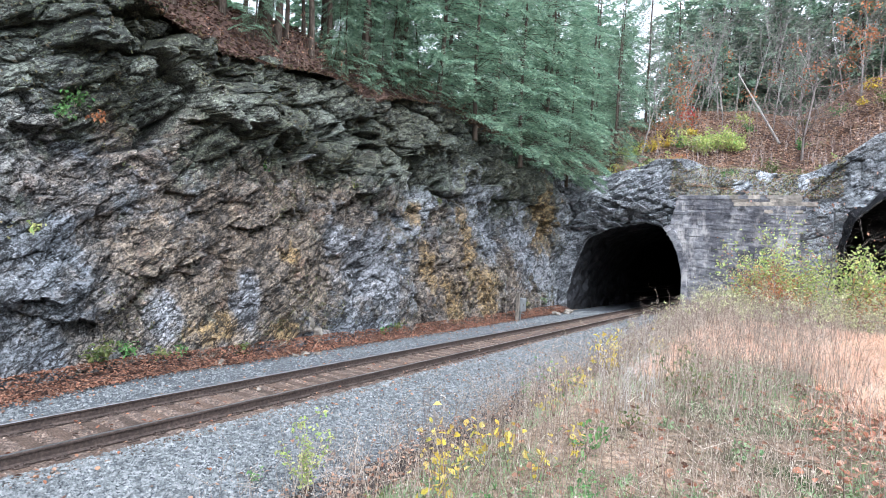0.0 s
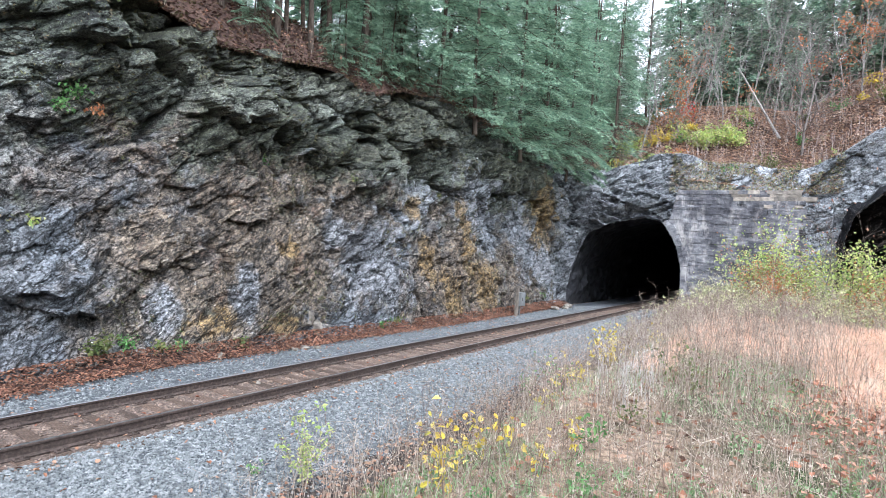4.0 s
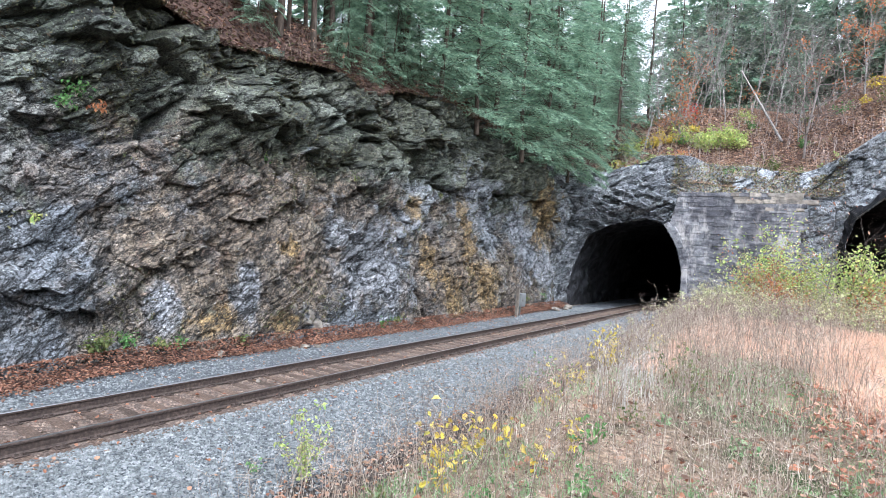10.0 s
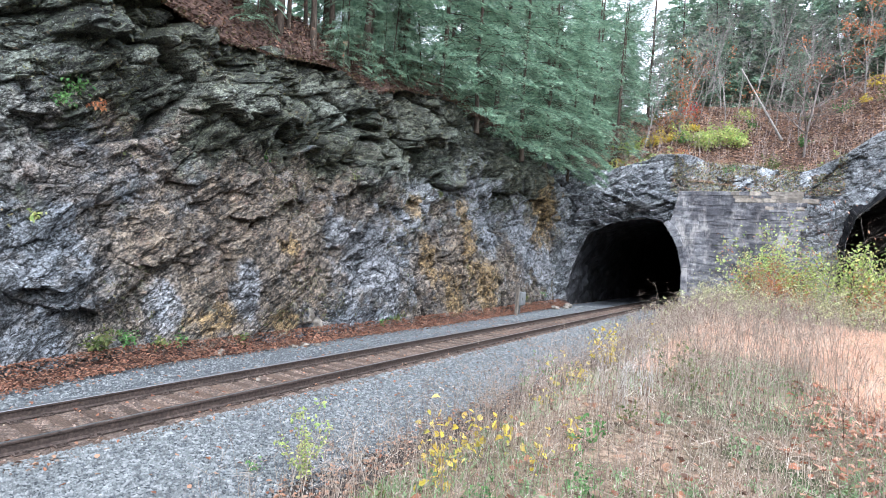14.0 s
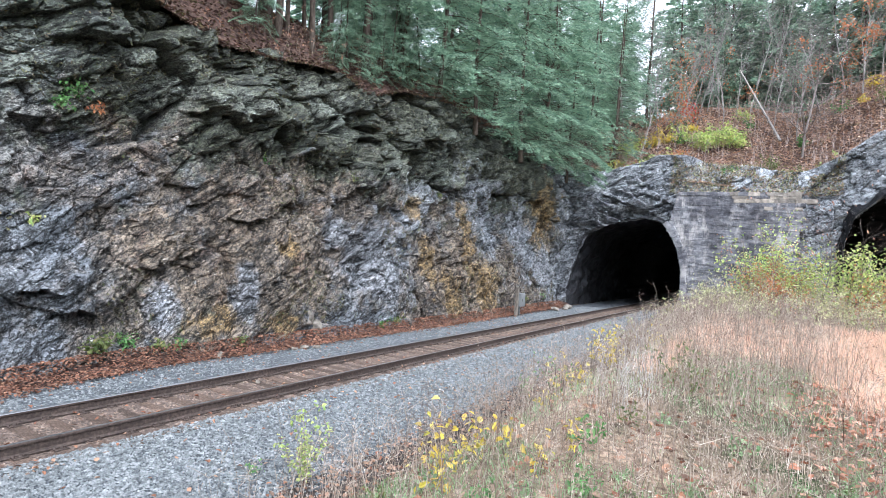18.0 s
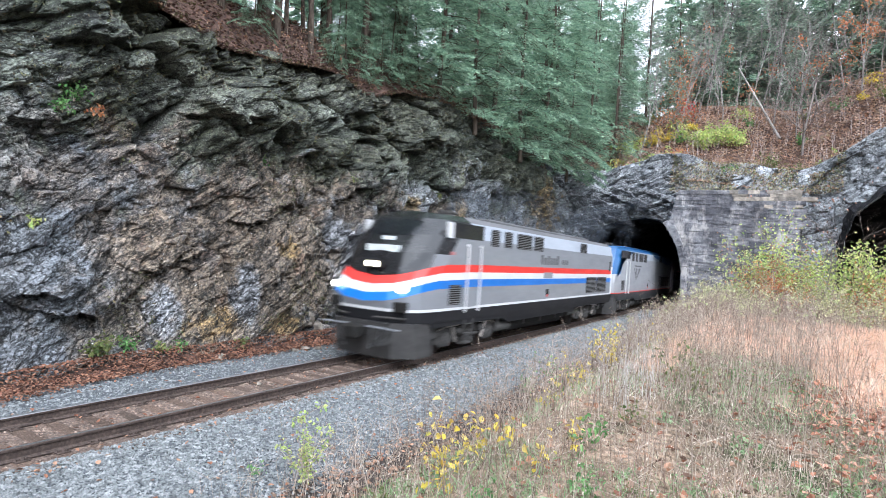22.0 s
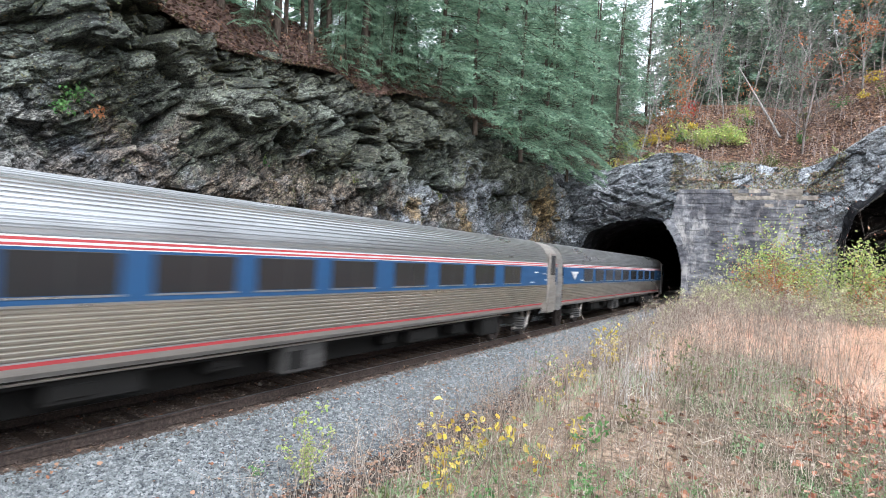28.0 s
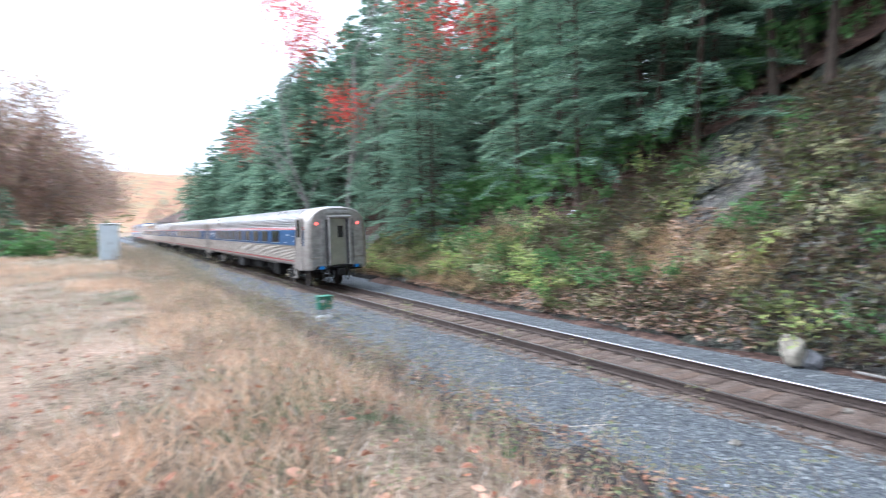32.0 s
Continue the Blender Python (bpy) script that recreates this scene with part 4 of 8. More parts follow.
def swept(pts, r, n=7):
    """One bent tube along a line of points."""
    bm = bmesh.new()
    rings = []
    for i, p in enumerate(pts):
        d = (Vector(pts[min(i + 1, len(pts) - 1)]) - Vector(pts[max(i - 1, 0)])).normalized()
        side = d.cross(Vector((0, 0, 1)) if abs(d.z) < 0.9 else Vector((1, 0, 0))).normalized()
        up = side.cross(d)
        rings.append([bm.verts.new(Vector(p) + r * (side * math.cos(a * 2 * math.pi / n) + up * math.sin(a * 2 * math.pi / n))) for a in range(n)])
    for lo, hi in zip(rings, rings[1:]):
        for a in range(n):
            bm.faces.new((lo[a], lo[(a + 1) % n], hi[(a + 1) % n], hi[a]))
    bm.faces.new(rings[0][::-1])
    bm.faces.new(rings[-1])
    return bm


def wheelset(parent, y, r=0.457, z=None):
    bm = bmesh.new()
    cyl(bm, (-0.85, 0, 0), (0.85, 0, 0), 0.085, n=10)
    for s in (-1, 1):
        cyl(bm, (s * 0.69, 0, 0), (s * 0.83, 0, 0), r, n=28)
        cyl(bm, (s * 0.655, 0, 0), (s * 0.69, 0, 0), r + 0.028, n=28)
        cyl(bm, (s * 0.83, 0, 0), (s * 0.845, 0, 0), r * 0.80, r * 0.55, n=20)
        cyl(bm, (s * 0.845, 0, 0), (s * 0.90, 0, 0), 0.13, n=12)
        for k in range(4):
            a = k * math.pi / 2
            box(bm, s * 0.855 - 0.02, s * 0.855 + 0.02, math.cos(a) * 0.22 - 0.03, math.cos(a) * 0.22 + 0.03, math.sin(a) * 0.22 - 0.03, math.sin(a) * 0.22 + 0.03)
    ob = part("wheelset", bm, M_WHEEL, parent, "pair of rust-brown wheels on an axle")
    ob.location = (0, y, r if z is None else z)
    WHEELSETS.append(ob)
    return ob


def coach_truck(parent, yc):
    """Inside-bearing truck: the wheels stand free outside the frame."""
    frame_bm = bmesh.new()
    for s in (-1, 1):
        box(frame_bm, s * 0.55 - 0.07, s * 0.55 + 0.07, -1.6, 1.6, 0.50, 0.72, 0.03)
        box(frame_bm, s * 1.15 - 0.09, s * 1.15 + 0.09, -0.35, 0.35, 0.30, 0.62, 0.05)
        box(frame_bm, s * 1.0 - 0.15, s * 1.0 + 0.15, -0.22, 0.22, 0.62, 1.0, 0.05)
    box(frame_bm, -1.2, 1.2, -0.25, 0.25, 0.55, 0.80, 0.03)
    t = part("truck", frame_bm, M_TRUCK, parent, "dusty grey truck frame")
    t.location = (0, yc, 0)
    for s in (-1, 1):
        spr = bmesh.new()
        rings = [[spr.verts.new((s * 1.22 + (0.26 - 0.05 * (k % 2)) * math.cos(a * math.pi / 9), (0.26 - 0.05 * (k % 2)) * math.sin(a * math.pi / 9), 0.44 + k * 0.045)) for a in range(18)] for k in range(10)]
        for lo, hi in zip(rings, rings[1:]):
            for a in range(18):
                spr.faces.new((lo[a], lo[(a + 1) % 18], hi[(a + 1) % 18], hi[a]))
        spr.faces.new(rings[0][::-1])
        spr.faces.new(rings[-1])
        part("air_spring", spr, M_TRUCK, t)
    for s in (-1, 1):
        hang = bmesh.new()
        y0 = 0.62
        for a, b in (((s * 1.2, y0 - 0.38, 1.12), (s * 1.2, y0 + 0.08, 0.42)), ((s * 1.2, y0 + 0.42, 1.12), (s * 1.2, y0 + 0.14, 0.42)), ((s * 1.2, y0 + 0.1, 0.42), (s * 1.2, -0.5, 0.44)), ((s * 1.2, y0 - 0.4, 1.1), (s * 1.2, y0 + 0.44, 1.1))):
            cyl(hang, a, b, 0.055, n=8)
        part("anchor_bracket", hang, M_STEELDIRT, t, "triangular grey bracket and rod")
    for dy in (-1.295, 1.295):
        wheelset(t, dy)
    return t


def loco_truck(parent, yc):
    bm = bmesh.new()
    for s in (-1, 1):
        box(bm, s * 1.12 - 0.08, s * 1.12 + 0.08, -1.95, 1.95, 0.62, 0.86, 0.03)
        for dy in (-1.4, 1.4):
            box(bm, s * 1.16 - 0.13, s * 1.16 + 0.13, dy - 0.27, dy + 0.27, 0.30, 0.72, 0.05)
            cyl(bm, (s * 1.14, dy - 0.42, 0.40), (s * 1.14, dy - 0.42, 0.72), 0.10, n=12)
            cyl(bm, (s * 1.14, dy + 0.42, 0.40), (s * 1.14, dy + 0.42, 0.72), 0.10, n=12)
        box(bm, s * 1.15 - 0.10, s * 1.15 + 0.10, -0.45, 0.45, 0.28, 0.70, 0.05)
        cyl(bm, (s * 1.22, -0.9, 0.46), (s * 1.22, 0.9, 0.58), 0.05, n=8)
        box(bm, s * 1.2 - 0.05, s * 1.2 + 0.05, -0.85, -0.62, 0.86, 1.05, 0.02)
    box(bm, -1.1, 1.1, -0.35, 0.35, 0.55, 0.80)
    t = part("truck", bm, M_TRUCK, parent, "cast steel truck with coil springs")
    t.location = (0, yc, 0)
    for s in (-1, 1):
        for dy in (-1.4, 1.4):
            ax = bmesh.new()
            cyl(ax, (s * 1.28, dy, 0.5), (s * 1.36, dy, 0.5), 0.17, 0.13, 14)
            part("axle_cap", ax, M_TRUCK, t, "round dusty axle cap")
            part("damper", swept([(s * 1.30, dy - 0.55 * (1 if dy > 0 else -1), 0.42), (s * 1.30, dy - 0.25 * (1 if dy > 0 else -1), 0.98)], 0.05), M_STEELDIRT, t, "pale slanting damper")
            bc = bmesh.new()
            e = 1 if dy > 0 else -1
            cyl(bc, (s * 1.27, dy - e * 0.78, 0.74), (s * 1.27, dy - e * 0.48, 0.74), 0.11, n=12)
            part("brake_cylinder", bc, M_TRUCK, t, "brake cylinder")
            part("brake_pipe", swept([(s * 1.26, dy - e * 0.9, 0.95), (s * 1.31, dy - e * 0.7, 0.93), (s * 1.31, dy + e * 0.2, 0.9), (s * 1.26, dy + e * 0.45, 0.82)], 0.02), M_STEELDIRT, t)
        part("sand_box", boxed(s * 1.24 - 0.08, s * 1.24 + 0.08, -2.25, -1.98, 0.62, 1.05, bevel=0.03), M_TRUCK, t)
        part("sand_box", boxed(s * 1.24 - 0.08, s * 1.24 + 0.08, 1.98, 2.25, 0.62, 1.05, bevel=0.03), M_TRUCK, t)
    for dy in (-1.4, 1.4):
        wheelset(t, dy, 0.508)
    return t


def louvre(name, parent, x, y0, y1, z0, z1, n, side, label=""):
    """A louvred grille: dark backing and pale tilted slats."""
    back = part(name, boxed(x - 0.01 * side, x + 0.004 * side, y0, y1, z0, z1), M_UNDER, parent, label)
    h = (z1 - z0) / n * 0.20
    for i in range(n):
        zz = z0 + (i + 0.5) * (z1 - z0) / n
        part("slat", boxed(x, x + 0.022 * side, y0 + 0.02, y1 - 0.02, zz - h, zz + h), M_SLAT, back)


def window_band(parent, x, spans, z0, z1, lean_in=0.0):
    """Windows in rubber frames, one part each."""
    for y0, y1 in spans:
        for s in (-1, 1):
            bm = bmesh.new()
            made = box(bm, s * (x - 0.02), s * (x + 0.012), y0, y1, z0, z1, 0.008)
            w = part("window", bm, M_GLASS, parent, "dark tinted window")
            tr = bmesh.new()
            box(tr, s * (x - 0.01), s * (x + 0.018), y0 - 0.03, y1 + 0.03, z0 - 0.035, z0 - 0.005)
            part("window_trim", tr, M_STEEL, w)
            part("mullion", boxed(s * (x - 0.01), s * (x + 0.016), (y0 + y1) / 2 - 0.014, (y0 + y1) / 2 + 0.014, z0, z1), M_RUBBER, w)


def loft(ring, ys, mats, index):
    """A long body: ring points (x, z) carried along ys."""
    k = len(ring)
    v = [(x * w, y, zc + (z - zc) * h) for y, w, h, zc in ys for x, z in ring]
    f, ix = [], []
    for j in range(len(ys) - 1):
        for i in range(k - 1):
            f.append((j * k + i, j * k + i + 1, (j + 1) * k + i + 1, (j + 1) * k + i))
            ix.append(index[i])
    return mesh_from("body", v, f, mats, False, ix)


def coach_half_ring(top=3.9, flat_roof=False):
    """Right half of the section, from the sill up to the roof's middle: points and the material of each step."""
    pts, mi = [], []

    def side_x(z):
        return 1.50 + 0.075 * (1 - ((z - 2.1) / 1.3) ** 2)

    def add(x, z, m):
        pts.append((x, z))
        mi.append(m)

    def flutes(za, zb, n, m=0):
        for i in range(n):
            a, b = za + (zb - za) * i / n, za + (zb - za) * (i + 1) / n
            h = b - a
            for q, o in ((0.0, 0.0), (0.22, 0.018), (0.62, 0.018), (0.84, 0.0)):
                z = a + q * h
                add(side_x(z) + o - 0.004, z, m)

    add(side_x(1.2) - 0.06, 1.12, 1)
    add(side_x(1.2), 1.2, 1)
    add(side_x(1.3), 1.295, 2)
    add(side_x(1.36), 1.35, 0)
    flutes(1.375, 2.06, 9, 7)
    add(side_x(2.06) + 0.02, 2.065, 0)
    add(side_x(2.1) + 0.02, 2.10, 3)
    add(side_x(2.85), 2.85, 4)
    add(side_x(2.865), 2.865, 2)
    add(side_x(2.9), 2.90, 4)
    add(side_x(2.93), 2.935, 2)
    add(side_x(2.975), 2.975, 4)
    add(side_x(3.0), 3.0, 0)
    if flat_roof:
        add(1.525, 3.02, 5)
        add(1.50, 3.86, 0)
        for a in (10, 25, 40, 55, 70, 82):
            add(1.49 - 0.62 * (1 - math.cos(radians(a))), 3.86 + 0.30 * math.sin(radians(a)), 0)
        add(0.86, 4.17, 6)
        add(0, 4.2, 6)
    else:
        n = 17
        for i in range(n):
            for q, o in ((0.0, 0.0), (0.2, 0.024), (0.6, 0.024), (0.8, 0.0)):
                a = (i + q) / n * math.pi / 2
                ex = math.cos(a) ** 0.62
                ez = math.sin(a) ** 0.88
                add((1.50 + o) * ex, 3.01 + (top - 3.01 + o) * ez, 0)
        add(0, top, 0)
    return pts, mi


def coach(name, spans, label, upper=(), flat_roof=False, both=False):
    c = empty(name, label, "passenger coach", "coaches of the train")
    pts, mi = coach_half_ring(flat_roof=flat_roof)
    ring = pts + [(-x, z) for x, z in reversed(pts[:-1])]
    index = mi[:-1] + [mi[i] for i in range(len(mi) - 2, -1, -1)]
    mats = [M_STEEL, M_STEELDIRT, M_REDC, M_BLUEP, M_WHITEP, M_DULLSTEEL, M_ROOF, M_STEELTAN]
    L = 25.9
    d0, d1 = 24.55, 25.60
    ys = [(L - d0 + 0.22 if both else 0.34, 1, 1, 2.3), (L - 0.03 if flat_roof else d0 - 0.22, 1, 1, 2.3)]
    part("car_body", loft(ring, ys, mats, index), None, c, "fluted stainless steel side with a blue window band and red stripes")
    # smooth vestibule end
    bare = [(1.47, 0.92), (1.545, 1.0), (1.57, 2.0), (1.52, 2.95)] + [(1.50 * math.cos(a) ** 0.62, 3.01 + 0.89 * math.sin(a) ** 0.88) for a in np.linspace(0.05, math.pi / 2, 12)]
    bare_ring = bare + [(-x, z) for x, z in reversed(bare[:-1])]
    if flat_roof:
        bare_ring = [(1.47, 1.1), (1.53, 1.2), (1.55, 2.0), (1.51, 3.0), (1.49, 3.86), (1.3, 4.08), (0.9, 4.17)]
        bare_ring = bare_ring + [(-x, z) for x, z in reversed(bare_ring)]
    else:
        tip = [(d0 - 0.6, 1, 1, 2.3), (L - 0.46, 1, 1, 2.3), (L - 0.28, 0.985, 0.997, 2.3), (L - 0.15, 0.95, 0.99, 2.3), (L - 0.07, 0.90, 0.98, 2.3), (L - 0.02, 0.83, 0.965, 2.3)]
        part("vestibule", loft(bare_ring, tip, [M_STEELDIRT], [0] * (len(bare_ring) - 1)), None, c, "smooth brushed steel vestibule end")
        if both:
            part("vestibule", loft(bare_ring, [(L - y, a, b, q) for y, a, b, q in tip], [M_STEELDIRT], [0] * (len(bare_ring) - 1)), None, c, "smooth brushed steel vestibule end")
    for y, out in ((0.025 if both else 0.325, -1), (L - 0.025, 1)):
        bm = bmesh.new()
        w, h = (0.995, 0.995) if (out < 0 and not both) or flat_roof else (0.83, 0.965)
        vs = [bm.verts.new((x * w, y, 2.3 + (z - 2.3) * h)) for x, z in bare_ring]
        bm.faces.new(vs)
        end = part("car_end", bm, M_ENDGREY, c, "grimy grey end wall")
        for s in (-1, 1):
            part("gangway_post", boxed(s * 0.50 - 0.05, s * 0.50 + 0.05, min(y, y + out * 0.34), max(y, y + out * 0.34), 1.15, 3.36, bevel=0.02), M_ENDGREY, end, "steel gangway post")
            part("gangway_bellows", boxed(s * 0.51 - 0.08, s * 0.51 + 0.08, min(y, y + out * 0.20), max(y, y + out * 0.20), 1.2, 3.30, bevel=0.02), M_PILOT, end, "dark gangway bellows")
            part("end_post", boxed(s * 0.72 - 0.03, s * 0.84 + 0.03, min(y, y + out * 0.08), max(y, y + out * 0.08), 1.3, 3.3, bevel=0.01), M_ENDGREY, end)
        part("gangway_header", boxed(-0.56, 0.56, min(y, y + out * 0.34), max(y, y + out * 0.34), 3.36, 3.48, bevel=0.03), M_ENDGREY, end, "steel gangway header")
        part("gangway_step", boxed(-0.56, 0.56, min(y, y + out * 0.30), max(y, y + out * 0.30), 1.05, 1.16, bevel=0.02), M_UNDER, end)
        door_bm = bmesh.new()
        box(door_bm, -0.42, 0.42, min(y, y + out * 0.05), max(y, y + out * 0.05), 1.16, 3.32)
        ed = part("end_door", door_bm, M_STEEL, end, "steel end door")
        part("door_window", boxed(-0.26, 0.02, min(y, y + out * 0.06), max(y, y + out * 0.06), 2.45, 3.0), M_GLASS, ed)
        box_bm = bmesh.new()
        box(box_bm, -0.55, 0.55, min(y, y + out * 0.05), max(y, y + out * 0.05), 3.58, 3.72, 0.02)
        part("end_light_box", box_bm, M_ENDGREY, end)
        for s in (-1, 1):
            mk = bmesh.new()
            cyl(mk, (s * 1.02, y, 3.12), (s * 1.02, y + out * 0.07, 3.12), 0.065, 0.05, 14)
            part("marker_lamp", mk, M_MARKER if out > 0 and "last" in label else M_ENDGREY, end, "round red marker lamp" if out > 0 and "last" in label else "")
            hl = bmesh.new()
            cyl(hl, (s * 1.28, y + out * 0.05, 1.35), (s * 1.28, y + out * 0.05, 2.0), 0.018, n=6)
            box(hl, s * 1.15 - 0.28, s * 1.15 + 0.28, min(y, y + out * 0.05), max(y, y + out * 0.05), 1.50, 1.56, 0.01)
            cyl(hl, (s * 1.42, y, 1.62), (s * 1.42, y + out * 0.05, 1.62), 0.05, n=8)
            part("grab_iron", hl, M_STEELDIRT, end)
            plug = bmesh.new()
            box(plug, s * 0.86 - 0.12, s * 0.86 + 0.12, min(y, y + out * 0.16), max(y, y + out * 0.16), 0.98, 1.12, 0.02)
            part("cable_socket", plug, M_HOSE, end, "blue cable plug")
        for s, dr in ((-0.45, 0.52), (0.3, 0.42), (0.55, 0.6), (-0.75, 0.38)):
            pts_h = [(s + 0.35 * i / 10, y + out * (0.10 + 0.30 * math.sin(math.pi * i / 10)), 0.98 - dr * math.sin(math.pi * i / 10)) for i in range(11)]
            part("hose", swept(pts_h, 0.028), M_RUBBER, end, "hanging black hose")
        cp = bmesh.new()
        box(cp, -0.14, 0.14, min(y, y + out * 0.42), max(y, y + out * 0.42), 0.72, 1.0, 0.04)
        box(cp, -0.2, 0.2, min(y + out * 0.28, y + out * 0.45), max(y + out * 0.28, y + out * 0.45), 0.66, 1.02, 0.05)
        box(cp, -1.2, 1.2, min(y - out * 0.3, y), max(y - out * 0.3, y), 0.9, 1.16, 0.03)
        part("coupler", cp, M_UNDER, end)
    # side doors at the vestibule ends of the low coaches, on both sides
    for s, front_end in [] if flat_roof else [(-1, False), (1, False)] + ([(-1, True), (1, True)] if both else []):
        def along(a, b):
            return (L - b, L - a) if front_end else (a, b)

        sd = part("side_door", boxed(s * 1.535, s * 1.59, *along(d0, d1 - 0.30), 1.32, 3.42, bevel=0.015), M_STEELDIRT, c, "brushed steel side door")
        part("door_window", boxed(s * 1.55, s * 1.598, *along(d0 + 0.10, d1 - 0.42), 2.5, 3.32, bevel=0.008), M_GLASS, sd)
        part("door_handle", boxed(s * 1.585, s * 1.60, *along(d1 - 0.40, d1 - 0.35), 2.2, 2.42), M_RUBBER, sd)
        part("step_trap", boxed(s * 1.50, s * 1.585, *along(d0 - 0.02, d1 - 0.26), 0.93, 1.29, bevel=0.01), M_STEELDIRT, sd)
        part("corner_stripe", boxed(s * 1.54, s * 1.583, *along(d1 - 0.16, d1 - 0.08), 2.1, 2.83), M_BLUEP, c, "blue stripe on the corner post")
        for zz in (2.87, 2.94):
            part("corner_mark", boxed(s * 1.52, s * 1.562, *along(d1 - 0.18, d1 - 0.06), zz, zz + 0.035), M_REDC, c)
    window_band(c, 1.580, spans, *((2.16, 2.845) if flat_roof else (2.21, 2.81)))
    for y0, y1 in upper:
        for s in (-1, 1):
            part("upper_window", boxed(s * 1.48, s * 1.535, y0, y1, 3.28, 3.70, bevel=0.01), M_GLASS, c, "dark upper window")
    if flat_roof:
        for s in (-1, 1):
            fd = part("front_vestibule", boxed(s * 1.50, s * 1.592, 0.42, 2.0, 1.14, 3.05, bevel=0.01), M_DULLSTEEL, c, "plain steel vestibule side")
            part("front_door", boxed(s * 1.58, s * 1.602, 0.75, 1.6, 1.3, 3.40, bevel=0.01), M_DULLSTEEL, fd)
            part("front_door_window", boxed(s * 1.59, s * 1.608, 1.1, 1.42, 2.35, 3.2, bevel=0.006), M_GLASS, fd)
    # emblem and lettering as plain shapes
    for s in (-1, 1):
        em = bmesh.new()
        shift = 1.3 if both else 0.0
        for pts_e in (((1.35, 2.66), (2.50, 2.66), (2.20, 2.52), (1.62, 2.52)), ((1.64, 2.49), (2.18, 2.49), (1.92, 2.28))):
            inner, outer = ([em.verts.new((s * x, y + shift, z)) for y, z in pts_e] for x in (1.56, 1.601))
            em.faces.new(outer)
            for a in range(len(pts_e)):
                b = (a + 1) % len(pts_e)
                em.faces.new((inner[a], inner[b], outer[b], outer[a]))
        bmesh.ops.recalc_face_normals(em, faces=em.faces[:])
        part("emblem", em, M_WHITEP, c, "white shield-like emblem")
        for y0, y1, z0, z1 in () if flat_roof else ((22.95, 23.25, 2.58, 2.63), (22.55, 22.85, 2.20, 2.24), (24.08, 24.22, 2.27, 2.34), (23.88, 24.18, 2.53, 2.56), (2.95, 3.3, 2.22, 2.28)) if not both else ((22.95, 23.25, 2.58, 2.63), (22.55, 22.85, 2.20, 2.24), (24.08, 24.22, 2.27, 2.34)):
            part("lettering", boxed(s * 1.56, s * 1.596, y0, y1, z0, z1), M_WHITEP, c)
    # equipment under the floor
    un = bmesh.new()
    box(un, -1.25, 1.25, 5.4, 20.6, 0.95, 1.2)
    # centre box added to block light and the view below the floor
    box(un, -0.72, 0.72, 5.5, 20.4, 0.42, 0.96)
    box(un, -1.1, 1.1, 0.5, 5.4, 0.98, 1.15)
    box(un, -1.1, 1.1, 20.6, 25.4, 0.98, 1.15)
    part("underframe", un, M_UNDER, c, "underframe with an added box blocking light below the floor")
    for y0, y1, z0, xo in ((6.2, 7.6, 0.62, 1.22), (8.8, 9.5, 0.70, 1.15), (10.4, 13.6 if flat_roof else 11.6, 0.45, 1.3), (14.0, 14.5, 0.66, 1.1), (15.0, 16.4, 0.60, 1.2), (17.4, 18.2, 0.62, 1.15), (19.2, 20.4, 0.42, 1.28)):
        for s in (-1, 1):
            bm = bmesh.new()
            box(bm, s * xo - 0.35, s * xo + 0.05, y0, y1, z0, 1.1, 0.04)
            eb = part("equipment_box", bm, (M_BEIGE if flat_roof else M_TRUCK) if xo > 1.29 else M_UNDER, c)
            if s > 0:
                part("box_cover", boxed(xo + 0.05, xo + 0.08, y0 + 0.1, y0 + (y1 - y0) * 0.45, z0 + 0.1, 0.92, bevel=0.01), M_UNDER, eb)
    pipe = bmesh.new()
    for s in (-1, 1):
        cyl(pipe, (s * 1.34, 5.6, 1.05), (s * 1.34, 20.5, 1.05), 0.03, n=6)
    part("air_pipe", pipe, M_STEELDIRT, c)
    for y in (22.9, 23.9):
        for s in (() if flat_roof else (-1, 1)):
            part("roof_vent", boxed(s * 0.95 - 0.10, s * 0.95 + 0.10, y - 0.15, y + 0.15, 3.60, 3.72, bevel=0.02), M_STEELDIRT, c)
    if not flat_roof:
        hb = bmesh.new()
        box(hb, -0.42, 0.42, L - 2.4, L - 0.25, 3.82, 3.93, 0.04)
        part("roof_hatch", hb, M_STEEL, c)
    coach_truck(c, 3.45)
    coach_truck(c, 22.45)
    return c


